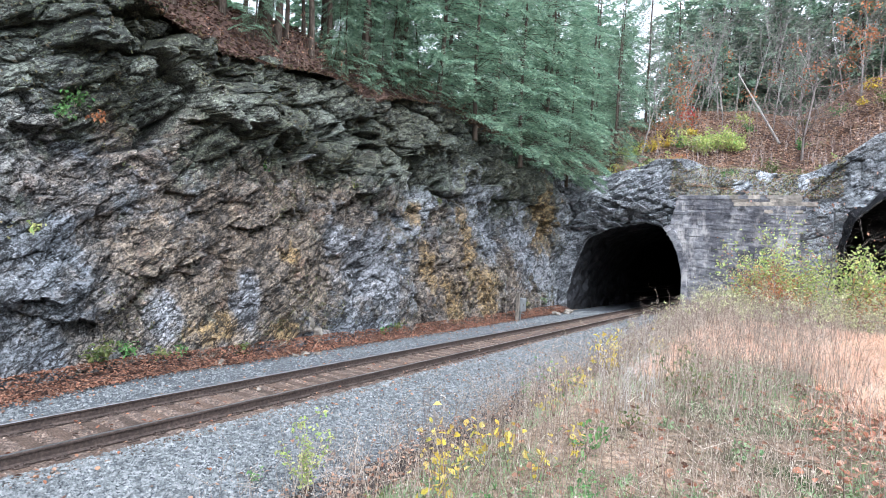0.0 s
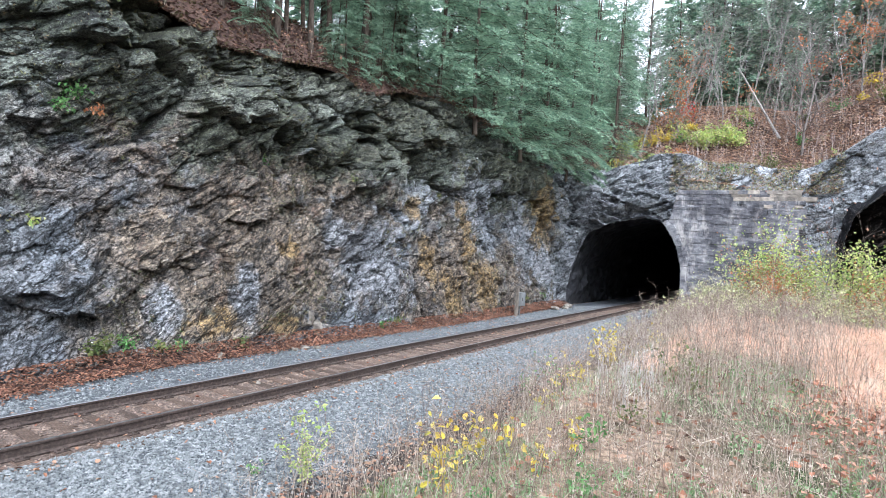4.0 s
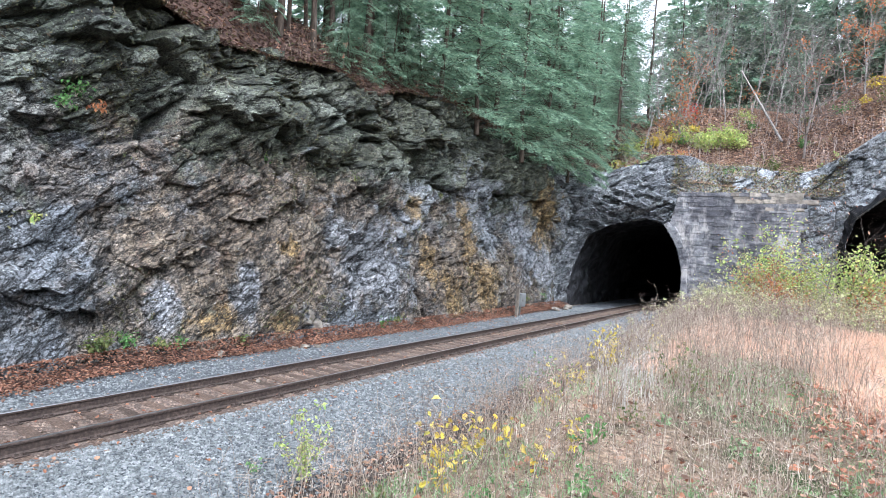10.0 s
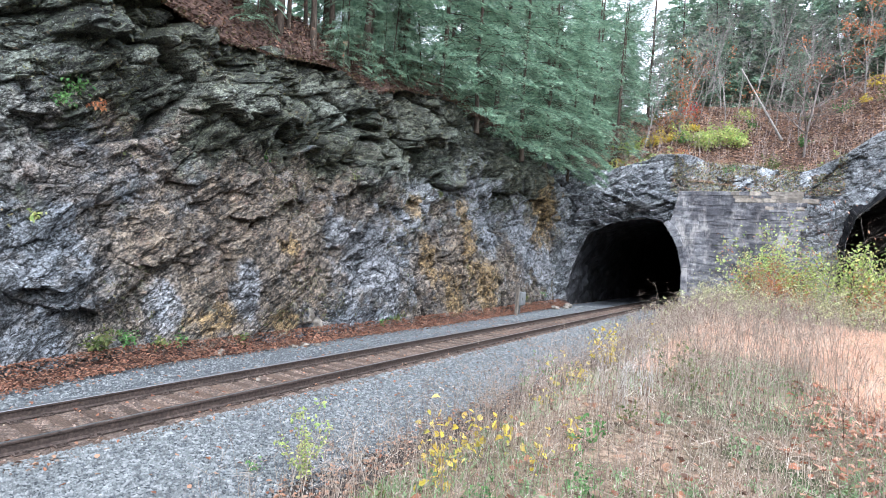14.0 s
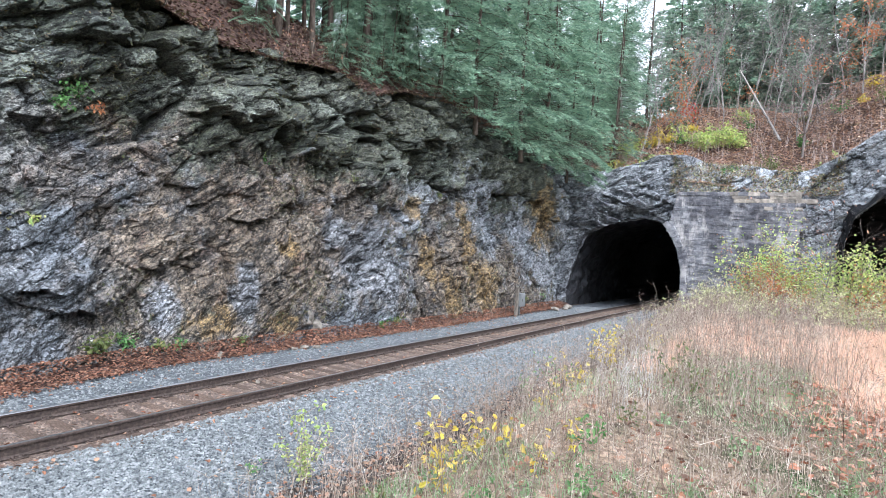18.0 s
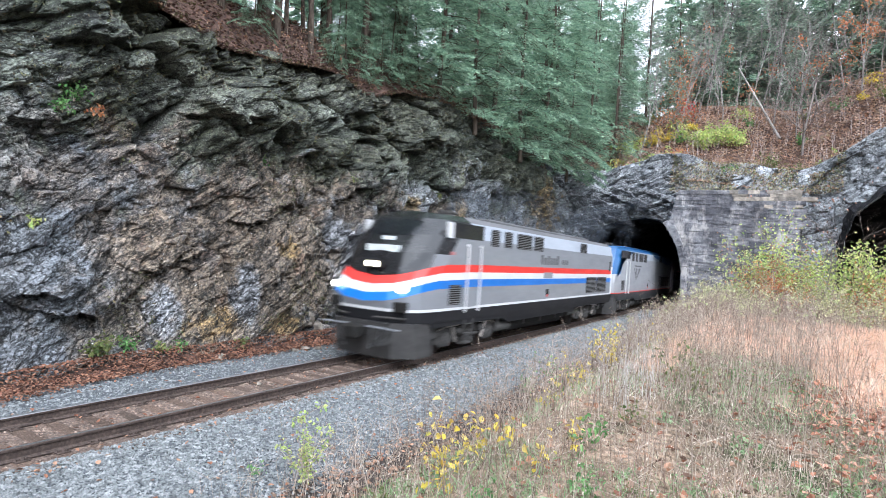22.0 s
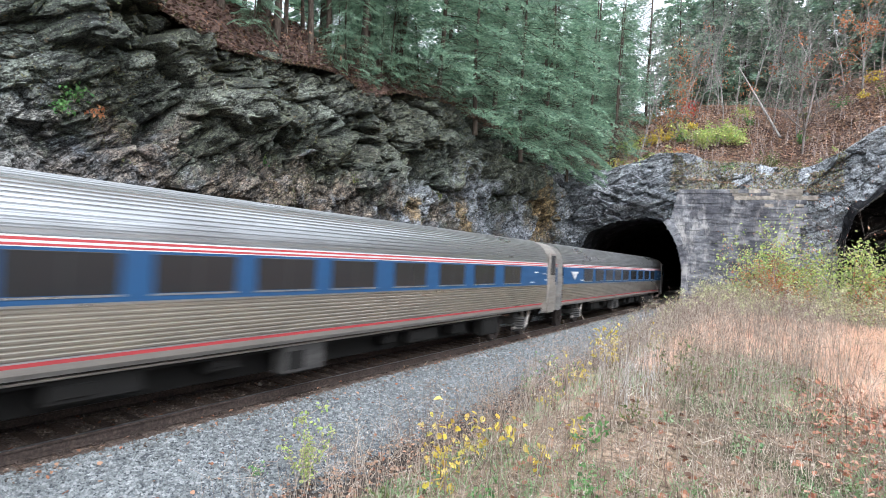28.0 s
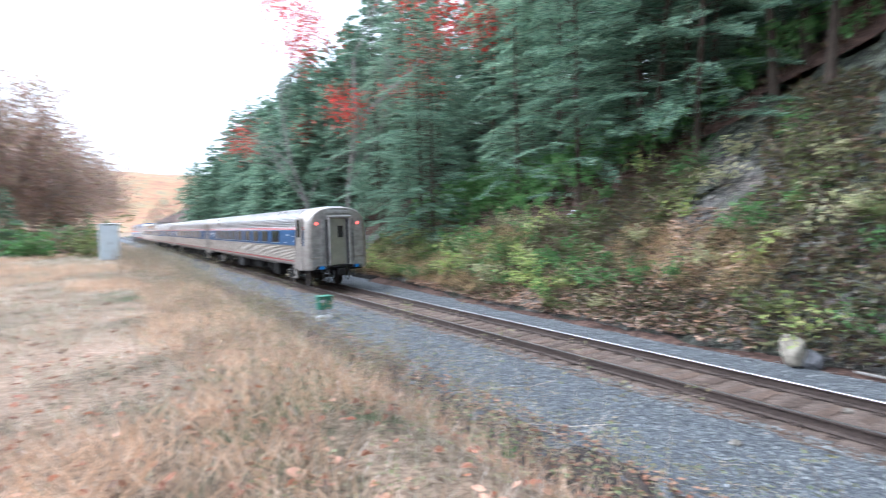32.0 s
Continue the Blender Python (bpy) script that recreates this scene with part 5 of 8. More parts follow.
def loco(name, first, label):
    g = empty(name, label, "locomotive", "locomotives of the train")
    L = 20.6
    W = 1.53
    if first:
        levels = [(1.12, M_BLACK), (1.44, M_WHITEP), (1.52, M_SILVER), (2.12, M_BRIGHTBLUE), (2.36, M_WHITEP), (2.58, M_REDP), (2.82, M_SILVER), (3.08, M_SILVER), (3.34, M_SILVER), (3.62, M_PALEPAINT), (4.12, M_ROOF)]
    else:
        levels = [(1.12, M_SKIRT), (1.40, M_REDP), (1.46, M_SILVERB), (2.12, M_SILVERB), (2.36, M_SILVERB), (2.58, M_SILVERB), (2.82, M_SILVERB), (3.08, M_SILVERB), (3.34, M_SILVERB), (3.62, M_PALEPAINT), (4.12, M_DEEPBLUE)]
    mats = [m for _, m in levels] + [M_NOSE, M_DEEPBLUE]
    black, blue = len(levels), len(levels) + 1
    zs = [z for z, _ in levels] + [4.30, 4.38]
    widths = {4.12: 1.40, 4.30: 1.12, 4.38: 0.0}

    def front(z):
        return np.interp(z, [1.1, 2.15, 2.45, 4.0, 4.38], [0.15, 0.05, 0.2, 1.5, 2.1])

    stations = [0.0, 0.35, 0.75, 1.25, 1.9, 2.6, 3.4, 4.4, 6.5, 9.0, 12.0, 15.0, 17.0, 18.5, 19.8, L]
    ring = []
    for z in zs:
        w = widths.get(z, W if z < 3.6 else 1.52)
        yf = front(z)
        row = [(0.0, yf, z), (0.50 * w, yf + 0.05, z), (0.80 * w, yf + 0.24, z), (0.945 * w, yf + 0.62, z)]
        start = min(yf + 1.35, 3.3)
        row += [(w, y, z) for y in [start] + stations[6:]]
        row += [(0.93 * w, L + 0.12, z), (0.0, L + 0.12, z)]
        if first and 1.9 < z < 2.9:
            dip = [0.50, 0.42, 0.28, 0.15, 0.04] + [0] * 30
            row = [(x, y, q - dip[i] * 0.9) for i, (x, y, q) in enumerate(row)]
        ring.append(row)
    k = len(ring[0])
    v = [p for row in ring for p in row] + [(-x, y, z) for row in ring for x, y, z in row]
    n = k * len(ring)
    f, ix = [], []
    for j in range(len(ring) - 1):
        for i in range(k - 1):
            m = min(j, len(levels) - 1)
            zb = zs[j]
            reach = 3 if zb < 3.0 else 4 if zb < 3.6 else 5
            if first and zb > 2.8 and i < reach:
                m = black
            if not first and i < 4 and zb > 2.1 and (zb > 2.5 or i < 2):
                m = blue
            if not first and 3.6 < zb < 4.1 and (i == 4 or 11 <= i <= 13):
                m = blue
            a = (j * k + i, j * k + i + 1, (j + 1) * k + i + 1, (j + 1) * k + i)
            f.append(a)
            ix.append(m)
            f.append(tuple(n + q for q in reversed(a)))
            ix.append(m)
    body = mesh_from("loco_body", v, f, mats, False, ix)
    part("loco_body", body, None, g, "silver body with red, white and blue stripes" if first else "silver body with blue cab and thin red sill line")
    # windscreen panes on the sloping front
    for s in (-1, 1):
        bm = bmesh.new()
        pts = [(0.08, 3.60), (0.62, 3.60), (0.88, 3.58), (0.84, 4.0), (0.60, 4.04), (0.08, 4.06)]
        vs = [bm.verts.new((s * x, front(z) - 0.03 + 0.07 * x / 0.76 * min(1, x / 0.76) + 0.3 * max(0, x - 0.76), z)) for x, z in pts]
        bm.faces.new(vs)
        bmesh.ops.solidify(bm, geom=bm.faces[:], thickness=0.02)
        part("windscreen", bm, M_SCREEN, g, "dark windscreen pane")
        # cab side window, door, mirrors
        part("cab_window", boxed(s * (W - 0.03), s * (W + 0.006), 2.25, 4.1, 3.60, 4.06, bevel=0.01), M_GLASS, g, "dark cab side window")
        part("cab_quarter_window", boxed(s * (W - 0.03), s * (W + 0.010), 1.80, 2.15, 3.58, 4.04), M_WHITEP if first else M_GLASS, g)
        dr = bmesh.new()
        box(dr, s * (W - 0.02), s * (W + 0.012), 3.12, 3.78, 1.5, 3.55, 0.01)
        cd = part("cab_door", dr, M_SILVER if first else M_SILVERB, g, "silver cab door")
        for y in (3.03, 3.88):
            rail_bm = bmesh.new()
            cyl(rail_bm, (s * (W + 0.07), y, 1.35), (s * (W + 0.07), y, 3.45), 0.028, n=8)
            for z in (1.4, 3.4):
                cyl(rail_bm, (s * W, y, z), (s * (W + 0.07), y, z), 0.02, n=6)
            part("hand_rail", rail_bm, M_WHITEP, cd, "pale vertical hand rail")
        if first:
            for z0, z1, m in ((2.12, 2.36, M_BRIGHTBLUE), (2.36, 2.58, M_WHITEP), (2.58, 2.82, M_REDP)):
                part("door_stripe", boxed(s * (W + 0.006), s * (W + 0.016), 3.13, 3.77, z0, z1), m, cd)
        steps = bmesh.new()
        for z in (0.35, 0.65, 0.95):
            box(steps, s * (W - 0.22), s * (W + 0.0), 3.15, 3.75, z, z + 0.04)
        for y in (3.15, 3.71):
            box(steps, s * (W - 0.04), s * (W + 0.0), y, y + 0.04, 0.35, 1.15)
        part("cab_steps", steps, M_TRUCK, g, "steel boarding steps")
        for y0, y1 in ((4.7, 5.3), (5.75, 6.35), (6.85, 8.2), (8.5, 9.45)):
            louvre("louvre", g, s * (W + 0.002), y0, y1, 3.46, 4.02, 9, s, "dark louvred grille")
        louvre("louvre", g, s * (W + 0.002), 14.5, 15.45, 3.60, 4.05, 8, s)
        for y0, y1 in ((15.7, 17.45), (17.6, 19.4)):
            louvre("rear_grille", g, s * (W + 0.002), y0, y1, 1.62, 2.42, 12, s, "wide dark radiator grille")
        louvre("side_vent", g, s * (W + 0.002), 2.1, 2.8, 1.60, 2.2, 9, s)
        part("rear_window", boxed(s * (W - 0.02), s * (W + 0.008), 19.95, 20.25, 2.75, 3.3), M_GLASS, g)
        part("rear_rail", boxed(s * (W + 0.0), s * (W + 0.05), 20.4, 20.45, 1.5, 3.0), M_WHITEP, g)
        fl = bmesh.new()
        box(fl, s * (W - 0.01), s * (W + 0.012), 10.08, 10.38, 1.68, 1.92, 0.01)
        part("filler_cap", fl, M_UNDER, g)
        part("filler_mark", boxed(s * W, s * (W + 0.016), 10.13, 10.3, 1.61, 1.70), M_REDP, g)
        if first:
            # lettering as plain bars
            for i, hh in enumerate((0.30, 0.22, 0.28, 0.22, 0.22, 0.30)):
                part("lettering", boxed(s * W, s * (W + 0.008), LETTERS + i * 0.37, LETTERS + i * 0.37 + 0.28, 2.94, 2.94 + hh * 1.3), M_ROOF, g)
            for i in range(3):
                part("lettering", boxed(s * W, s * (W + 0.008), 11.85 + i * 0.3, 12.05 + i * 0.3, 2.98, 3.18), M_ROOF, g)
            part("name_plate", boxed(s * W, s * (W + 0.008), 9.7, 10.75, 2.38, 2.62), M_SILVER, g)
            part("badge", boxed(s * W, s * (W + 0.008), 2.05, 2.3, 3.08, 3.18, bevel=0.003), M_BADGE, g)
        else:
            em = bmesh.new()
            for ya, yb, yc in ((5.30, 5.60, 6.02), (5.98, 6.34, 6.12), (6.78, 7.50, 6.24)):
                vs = [em.verts.new((s * (W + 0.006), y, z)) for y, z in ((ya, 3.00), (yb, 3.00), ((yb + yc) / 2 + 0.12, 2.72), (yc + 0.06, 2.22), (yc, 2.20), ((ya + yc) / 2 + 0.04, 2.66))]
                em.faces.new(vs)
            bmesh.ops.solidify(em, geom=em.faces[:], thickness=0.004)
            part("emblem", em, M_ROOF, g, "dark swept emblem")
            part("lettering", boxed(s * W, s * (W + 0.006), 5.6, 7.7, 3.10, 3.20), M_ROOF, g)
            txt = bpy.data.curves.new("number", "FONT")
            txt.body, txt.size, txt.extrude, txt.offset = "98", 1.22, 0.003, 0.02
            tob = new("number", txt)
            dg = bpy.context.evaluated_depsgraph_get()
            nm = bpy.data.meshes.new_from_object(tob.evaluated_get(dg))
            bpy.data.objects.remove(tob)
            nb = part("number", nm, M_ROOF, g, "dark painted number")
            nb.matrix_basis = Matrix.Translation((s * (W + 0.008), 14.45 if s > 0 else 15.55, 1.64)) @ Matrix(((0, 0, s, 0), (s, 0, 0, 0), (0, 1, 0, 0), (0, 0, 0, 1)))
            sw = bmesh.new()
            vs = [sw.verts.new((s * (W + 0.004), y, z)) for y, z in ((12.0, 3.99), (15.0, 3.66), (18.0, 3.42), (19.6, 3.5), (20.5, 3.9), (20.5, 4.05), (12.0, 4.05))]
            sw.faces.new(vs)
            bmesh.ops.solidify(sw, geom=sw.faces[:], thickness=0.004)
            part("roof_swoosh", sw, M_DEEPBLUE, g, "blue sweep along the roof edge")
            cs = bmesh.new()
            vs = [cs.verts.new((s * (W + 0.005), y, z)) for y, z in ((0.95, 2.36), (1.4, 2.6), (2.0, 3.1), (2.9, 3.55), (4.6, 3.95), (6.0, 4.06), (2.5, 4.06), (1.8, 3.4))]
            cs.faces.new(vs)
            bmesh.ops.solidify(cs, geom=cs.faces[:], thickness=0.003)
            part("cab_sweep", cs, M_DEEPBLUE, g, "blue cab side")
        # lamps
        for x in (0.16, 0.42):
            hl = bmesh.new()
            z = 2.70
            cyl(hl, (s * (x - 0.29) , front(z) + 0.06, z), (s * (x - 0.29), front(z) - 0.07, z), 0.085, n=16)
            if x < 0.3:
                part("headlight", hl, M_LAMP, g, "lit round headlight")
            else:
                hl.free()
        dl = bmesh.new()
        cyl(dl, (s * 1.14, 0.55, 2.06), (s * 1.14, 0.16, 2.06), 0.095, n=14)
        part("ditch_light", dl, M_DITCH, g, "lit ditch light")
        part("lamp_housing", boxed(s * 0.13 - 0.15, s * 0.13 + 0.15, front(2.70) - 0.045, front(2.70) + 0.1, 2.59, 2.81, bevel=0.03), M_UNDER, g, "dark headlight housing")
        mb = bmesh.new()
        box(mb, s * 1.12 - 0.16, s * 1.12 + 0.16, 0.12, 0.4, 1.45, 1.72, 0.02)
        part("cable_box", mb, M_UNDER, g)
    part("front_board", boxed(-0.56, 0.56, front(3.17) - 0.06, front(3.17) + 0.06, 3.06, 3.26), M_SIGN, g, "white board of lettering under the windscreen")
    part("number_sign", boxed(-0.2, 0.2, front(3.47) - 0.06, front(3.47) + 0.06, 3.41, 3.52), M_SIGN, g, "small lit number sign")
    for x, dr in ((-0.75, 0.5), (-0.45, 0.62), (0.42, 0.6), (0.7, 0.5), (0.9, 0.45)):
        pts_h = [(x + 0.3 * i / 10, -0.03 - 0.24 * math.sin(math.pi * i / 10), 1.05 - dr * math.sin(math.pi * i / 10)) for i in range(11)]
        part("front_hose", swept(pts_h, 0.03), M_RUBBER, g, "hanging black hose")
    lev = bmesh.new()
    cyl(lev, (-1.35, -0.06, 1.0), (-0.3, -0.12, 1.02), 0.022, n=6)
    cyl(lev, (0.3, -0.12, 1.02), (1.35, -0.06, 1.0), 0.022, n=6)
    part("coupling_lever", lev, M_SILVER, g, "pale coupling lever")
    part("roof_hatch", boxed(-0.7, 0.7, 6, 18.5, 4.34, 4.46, bevel=0.03), M_ROOF if first else M_DEEPBLUE, g)
    for y in (7.5, 11.0, 14.5):
        fb = bmesh.new()
        cyl(fb, (0, y, 4.42), (0, y, 4.52), 0.5, n=20)
        part("roof_fan", fb, M_ROOF, g)
    horn = bmesh.new()
    for x in (-0.2, 0, 0.2):
        cyl(horn, (x, 4.6, 4.5), (x, 4.1, 4.52), 0.03, 0.08, 10)
    part("horn", horn, M_TRUCK, g)
    # pilot, sill and tank
    pl = bmesh.new()
    pts = [(0.0, 0.02), (0.95, 0.06), (1.45, 0.55), (1.45, 1.35)]
    for (xa, ya), (xb, yb) in zip(pts, pts[1:]):
        for s in (-1, 1):
            vs = [pl.verts.new((s * xa, ya + 0.12, 0.18)), pl.verts.new((s * xb, yb + 0.12, 0.18)), pl.verts.new((s * xb, yb, 1.14)), pl.verts.new((s * xa, ya, 1.14))]
            pl.faces.new(vs if s > 0 else vs[::-1])
    bmesh.ops.remove_doubles(pl, verts=pl.verts[:], dist=0.002)
    bmesh.ops.solidify(pl, geom=pl.faces[:], thickness=0.04)
    part("pilot", pl, M_PILOT, g, "grey steel pilot plate")
    cp = bmesh.new()
    box(cp, -0.16, 0.16, -0.35, 0.2, 0.72, 1.02, 0.04)
    box(cp, -0.24, 0.24, -0.45, -0.2, 0.66, 1.06, 0.06)
    for s in (-1, 1):
        for i in range(6):
            a, b = i / 6, (i + 1) / 6
            cyl(cp, (s * (0.3 + 0.5 * a), -0.02 - 0.12 * math.sin(math.pi * a), 0.95 - 0.45 * math.sin(math.pi * a)), (s * (0.3 + 0.5 * b), -0.02 - 0.12 * math.sin(math.pi * b), 0.95 - 0.45 * math.sin(math.pi * b)), 0.03, n=6)
    part("front_coupler", cp, M_UNDER, g)
    for s in (-1, 1):
        fh = bmesh.new()
        cyl(fh, (s * 0.45, -0.02, 1.28), (s * 1.3, 0.28, 1.28), 0.025, n=6)
        part("front_rail", fh, M_TRUCK, g)
    sk = bmesh.new()
    for s in (-1, 1):
        box(sk, s * (W - 0.10), s * (W - 0.02), 1.3, 20.5, 0.98, 1.14)
        tri = [(6.0, 1.0), (14.6, 1.0), (14.1, 0.80), (6.6, 0.80)]
        a = [sk.verts.new((s * (W - 0.06), y, z)) for y, z in tri]
        b = [sk.verts.new((s * (W - 0.36), y, z)) for y, z in tri]
        sk.faces.new(a if s > 0 else a[::-1])
        for i in range(4):
            sk.faces.new([a[i], a[(i + 1) % 4], b[(i + 1) % 4], b[i]])
    part("side_sill", sk, M_BLACK if first else M_SKIRT, g, "dark side sill")
    tk = bmesh.new()
    rows_t = [[tk.verts.new((x, y, z)) for x, z in ((-1.22, 0.95), (-1.22, 0.58), (-1.02, 0.36), (1.02, 0.36), (1.22, 0.58), (1.22, 0.95))] for y in (7.3, 7.5, 13.2, 13.4)]
    for lo, hi in zip(rows_t, rows_t[1:]):
        for i in range(6):
            tk.faces.new((lo[i], lo[(i + 1) % 6], hi[(i + 1) % 6], hi[i]))
    tk.faces.new(rows_t[0][::-1])
    tk.faces.new(rows_t[-1])
    bmesh.ops.recalc_face_normals(tk, faces=tk.faces[:])
    tank = part("fuel_tank", tk, M_UNDER, g, "black fuel tank under the floor")
    for s in (-1, 1):
        for y in (8.6, 10.4, 12.2):
            part("tank_strap", boxed(s * 1.22 - 0.02, s * 1.22 + 0.02, y - 0.05, y + 0.05, 0.56, 0.96), M_TRUCK, tank)
        ar = bmesh.new()
        cyl(ar, (s * 1.18, 5.85, 0.62), (s * 1.18, 7.1, 0.62), 0.16, n=14)
        part("air_reservoir", ar, M_TRUCK, g, "dusty air reservoir")
        ar = bmesh.new()
        cyl(ar, (s * 1.2, 13.6, 0.7), (s * 1.2, 14.6, 0.7), 0.14, n=14)
        part("air_reservoir", ar, M_TRUCK, g, "dusty air reservoir")
    uf = bmesh.new()
    box(uf, -1.25, 1.25, 1.4, 20.5, 0.86, 1.12)
    # low box added so that no light shows through below the locomotive
    box(uf, -0.55, 0.55, 1.6, 20.2, 0.25, 0.88)
    part("underframe", uf, M_UNDER, g)
    bb = bmesh.new()
    box(bb, -0.16, 0.16, 20.6, 21.05, 0.72, 1.02, 0.04)
    part("rear_coupler", bb, M_UNDER, g)
    part("rear_diaphragm", boxed(-0.6, 0.6, 20.70, 20.95, 1.2, 3.5, bevel=0.03), M_UNDER, g)
    loco_truck(g, 3.9)
    loco_truck(g, 16.9)
    return g


CAFE = [(21.05, 22.45), (19.0, 20.45), (16.95, 18.35), (14.9, 16.3), (8.5, 9.85), (6.5, 8.0), (4.7, 6.05)]
DAY = [(3.4, 4.9), (5.45, 6.95), (7.45, 8.95), (9.4, 10.9), (11.4, 12.9), (13.65, 15.1), (15.8, 17.25), (17.9, 19.35), (20.1, 21.55)]
VIEW = [(2.3, 3.0), (3.65, 5.15), (5.75, 7.3), (7.9, 9.5), (10.7, 12.3), (13.4, 14.95), (15.5, 17.05), (17.65, 19.15), (19.65, 21.2), (21.7, 23.2), (23.7, 25.1)]
VUP = [(10.7, 12.3), (13.4, 14.95), (15.5, 17.05), (17.65, 19.15), (19.65, 21.2), (21.7, 23.2), (23.7, 25.1)]
loco_a = loco("locomotive", True, "silver diesel locomotive with red, white and blue stripes, headlights lit")
loco_b = loco("locomotive", False, "silver diesel locomotive with a blue cab and roof sweep")
coach_a = coach("sleeping_car", VIEW, "tall stainless steel sleeping car with two rows of windows", VUP, True)
coach_b = coach("passenger_coach", CAFE, "round-roofed fluted steel coach with a door at each end", both=True)
coach_c = coach("passenger_coach", DAY, "round-roofed fluted steel coach with a blue window band")
coach_d = coach("passenger_coach", DAY, "last coach of the train, fluted steel with red marker lights")
TRAIN = [(loco_a, 0.0), (loco_b, 21.0), (coach_a, 42.0), (coach_b, 68.0), (coach_c, 94.0), (coach_d, 120.0)]


def train_front(t):
    """Where the first coupler stands along y at t seconds."""
    return float(np.interp(t, [0, 22, 24, 25.5, 27.5, 28, 28.5, 29, 30, 30.6, 31, 32], [412.6, 11.9, -24.4, -51.0, -87.4, -96.5, -105.3, -114.45, -132.55, -143.9, -151.9, -170.8]))


SMOKE = empty("exhaust_smoke", "thin dark diesel smoke trailing over the train", "smoke")
_r = np.random.default_rng(77)
for k in range(3):
    bm = bmesh.new()
    bmesh.ops.create_icosphere(bm, subdivisions=4, radius=1.0)
    seed = Vector((k * 3.7, 0, 0))
    for vv in bm.verts:
        vv.co = vv.co * (1 + 0.45 * noise.noise(vv.co * 1.3 + seed) + 0.2 * noise.noise(vv.co * 3 + seed))
    yk = 17 + 16.0 * k
    rk = 1.25 + 0.45 * k
    bmesh.ops.transform(bm, matrix=Matrix.Translation((-1.3 - 0.25 * k, yk, 5.2 + 0.7 * k)) @ Matrix.Diagonal((rk * 0.8, 9.5, rk, 1)), verts=bm.verts[:])
    for ff in bm.faces:
        ff.smooth = True
    part("smoke_puff", bm, M_SMOKE, SMOKE)


def motions():
    span = [0.0, 10.0, 19.0, 20.0, 21.0, 22.0, 24.0, 25.5, 27.5, 28.0, 28.5, 29.0, 30.0, 30.6, 31.0, 32.0]
    for ob, back in TRAIN:
        turned = ob == coach_b
        walk(ob, [(t, pose(TX, train_front(t) + back + (25.9 if turned else 0), 0, 0, 0, 180 if turned else 0)) for t in span])
    walk(SMOKE, [(t, pose(TX, train_front(t), 0)) for t in span])
    times = [0.0] + [19.0 + i / 30 for i in range(391)]
    for w in WHEELSETS:
        at = w.location.copy()
        r = at.z
        way = -1 if w.parent.parent == coach_b else 1
        walk(w, [(t, pose(at.x, at.y, at.z, way * math.degrees((train_front(19.0) - train_front(max(19.0, t))) / r))) for t in times])

# ---- plants: helpers ----
def diamonds(c, d, nrm, length, width):
    """Leaves or blades: a rhomb each, along d from c, lying across nrm."""
    c, d, nrm = (np.asarray(a, float).reshape(-1, 3) for a in (c, d, nrm))
    n = len(c)
    d = d / (np.linalg.norm(d, axis=1, keepdims=True) + 1e-9)
    w = np.cross(d, nrm)
    w = w / (np.linalg.norm(w, axis=1, keepdims=True) + 1e-9)
    length, width = np.broadcast_to(length, n)[:, None], np.broadcast_to(width, n)[:, None]
    v = np.stack([c, c + d * length * 0.45 + w * width / 2, c + d * length, c + d * length * 0.45 - w * width / 2], 1).reshape(-1, 3)
    return v, np.arange(4 * n).reshape(-1, 4)


def leaflets(c, d, nrm, length, width, r):
    """Broad leaves: pointed ovals folded a little along the midrib, two faces each."""
    c, d, nrm = (np.asarray(a, float).reshape(-1, 3) for a in (c, d, nrm))
    n = len(c)
    d = d / (np.linalg.norm(d, axis=1, keepdims=True) + 1e-9)
    w = np.cross(d, nrm)
    w = w / (np.linalg.norm(w, axis=1, keepdims=True) + 1e-9)
    up = np.cross(w, d)
    L, W = np.broadcast_to(length, n)[:, None], np.broadcast_to(width, n)[:, None]
    j = [r.uniform(0.75, 1.25, (n, 1)) for _ in range(4)]
    fold = up * W * r.uniform(-0.05, 0.28, (n, 1))
    tip = c + d * L - up * L * r.uniform(0, 0.35, (n, 1))
    v = np.stack([c, tip, c + d * L * 0.28 + w * W * 0.42 * j[0] + fold, c + d * L * 0.66 + w * W * 0.40 * j[1] + fold, c + d * L * 0.28 - w * W * 0.42 * j[2] + fold, c + d * L * 0.66 - w * W * 0.40 * j[3] + fold], 1).reshape(-1, 3)
    one = np.array([(0, 2, 3, 1), (0, 1, 5, 4)])
    return v, (one[None] + (np.arange(n) * 6)[:, None, None]).reshape(-1, 4)


def tubes(segs, n=4):
    """Tapered rods: rows of start, end, first and last radius."""
    s = np.asarray(segs, float)
    a, b, ra, rb = s[:, :3], s[:, 3:6], s[:, 6], s[:, 7]
    d = b - a
    d = d / (np.linalg.norm(d, axis=1, keepdims=True) + 1e-9)
    side = np.cross(d, np.where(np.abs(d[:, 2:3]) > 0.9, [[1.0, 0, 0]], [[0, 0, 1.0]]))
    side = side / (np.linalg.norm(side, axis=1, keepdims=True) + 1e-9)
    up = np.cross(side, d)
    ang = np.arange(n) * 2 * math.pi / n
    ring = side[:, None] * np.cos(ang)[None, :, None] + up[:, None] * np.sin(ang)[None, :, None]
    v = np.concatenate([a[:, None] + ring * ra[:, None, None], b[:, None] + ring * rb[:, None, None]], 1).reshape(-1, 3)
    i = np.arange(n)
    one = np.stack([i, (i + 1) % n, (i + 1) % n + n, i + n], 1)
    return v, (one[None] + (np.arange(len(s)) * 2 * n)[:, None, None]).reshape(-1, 4)


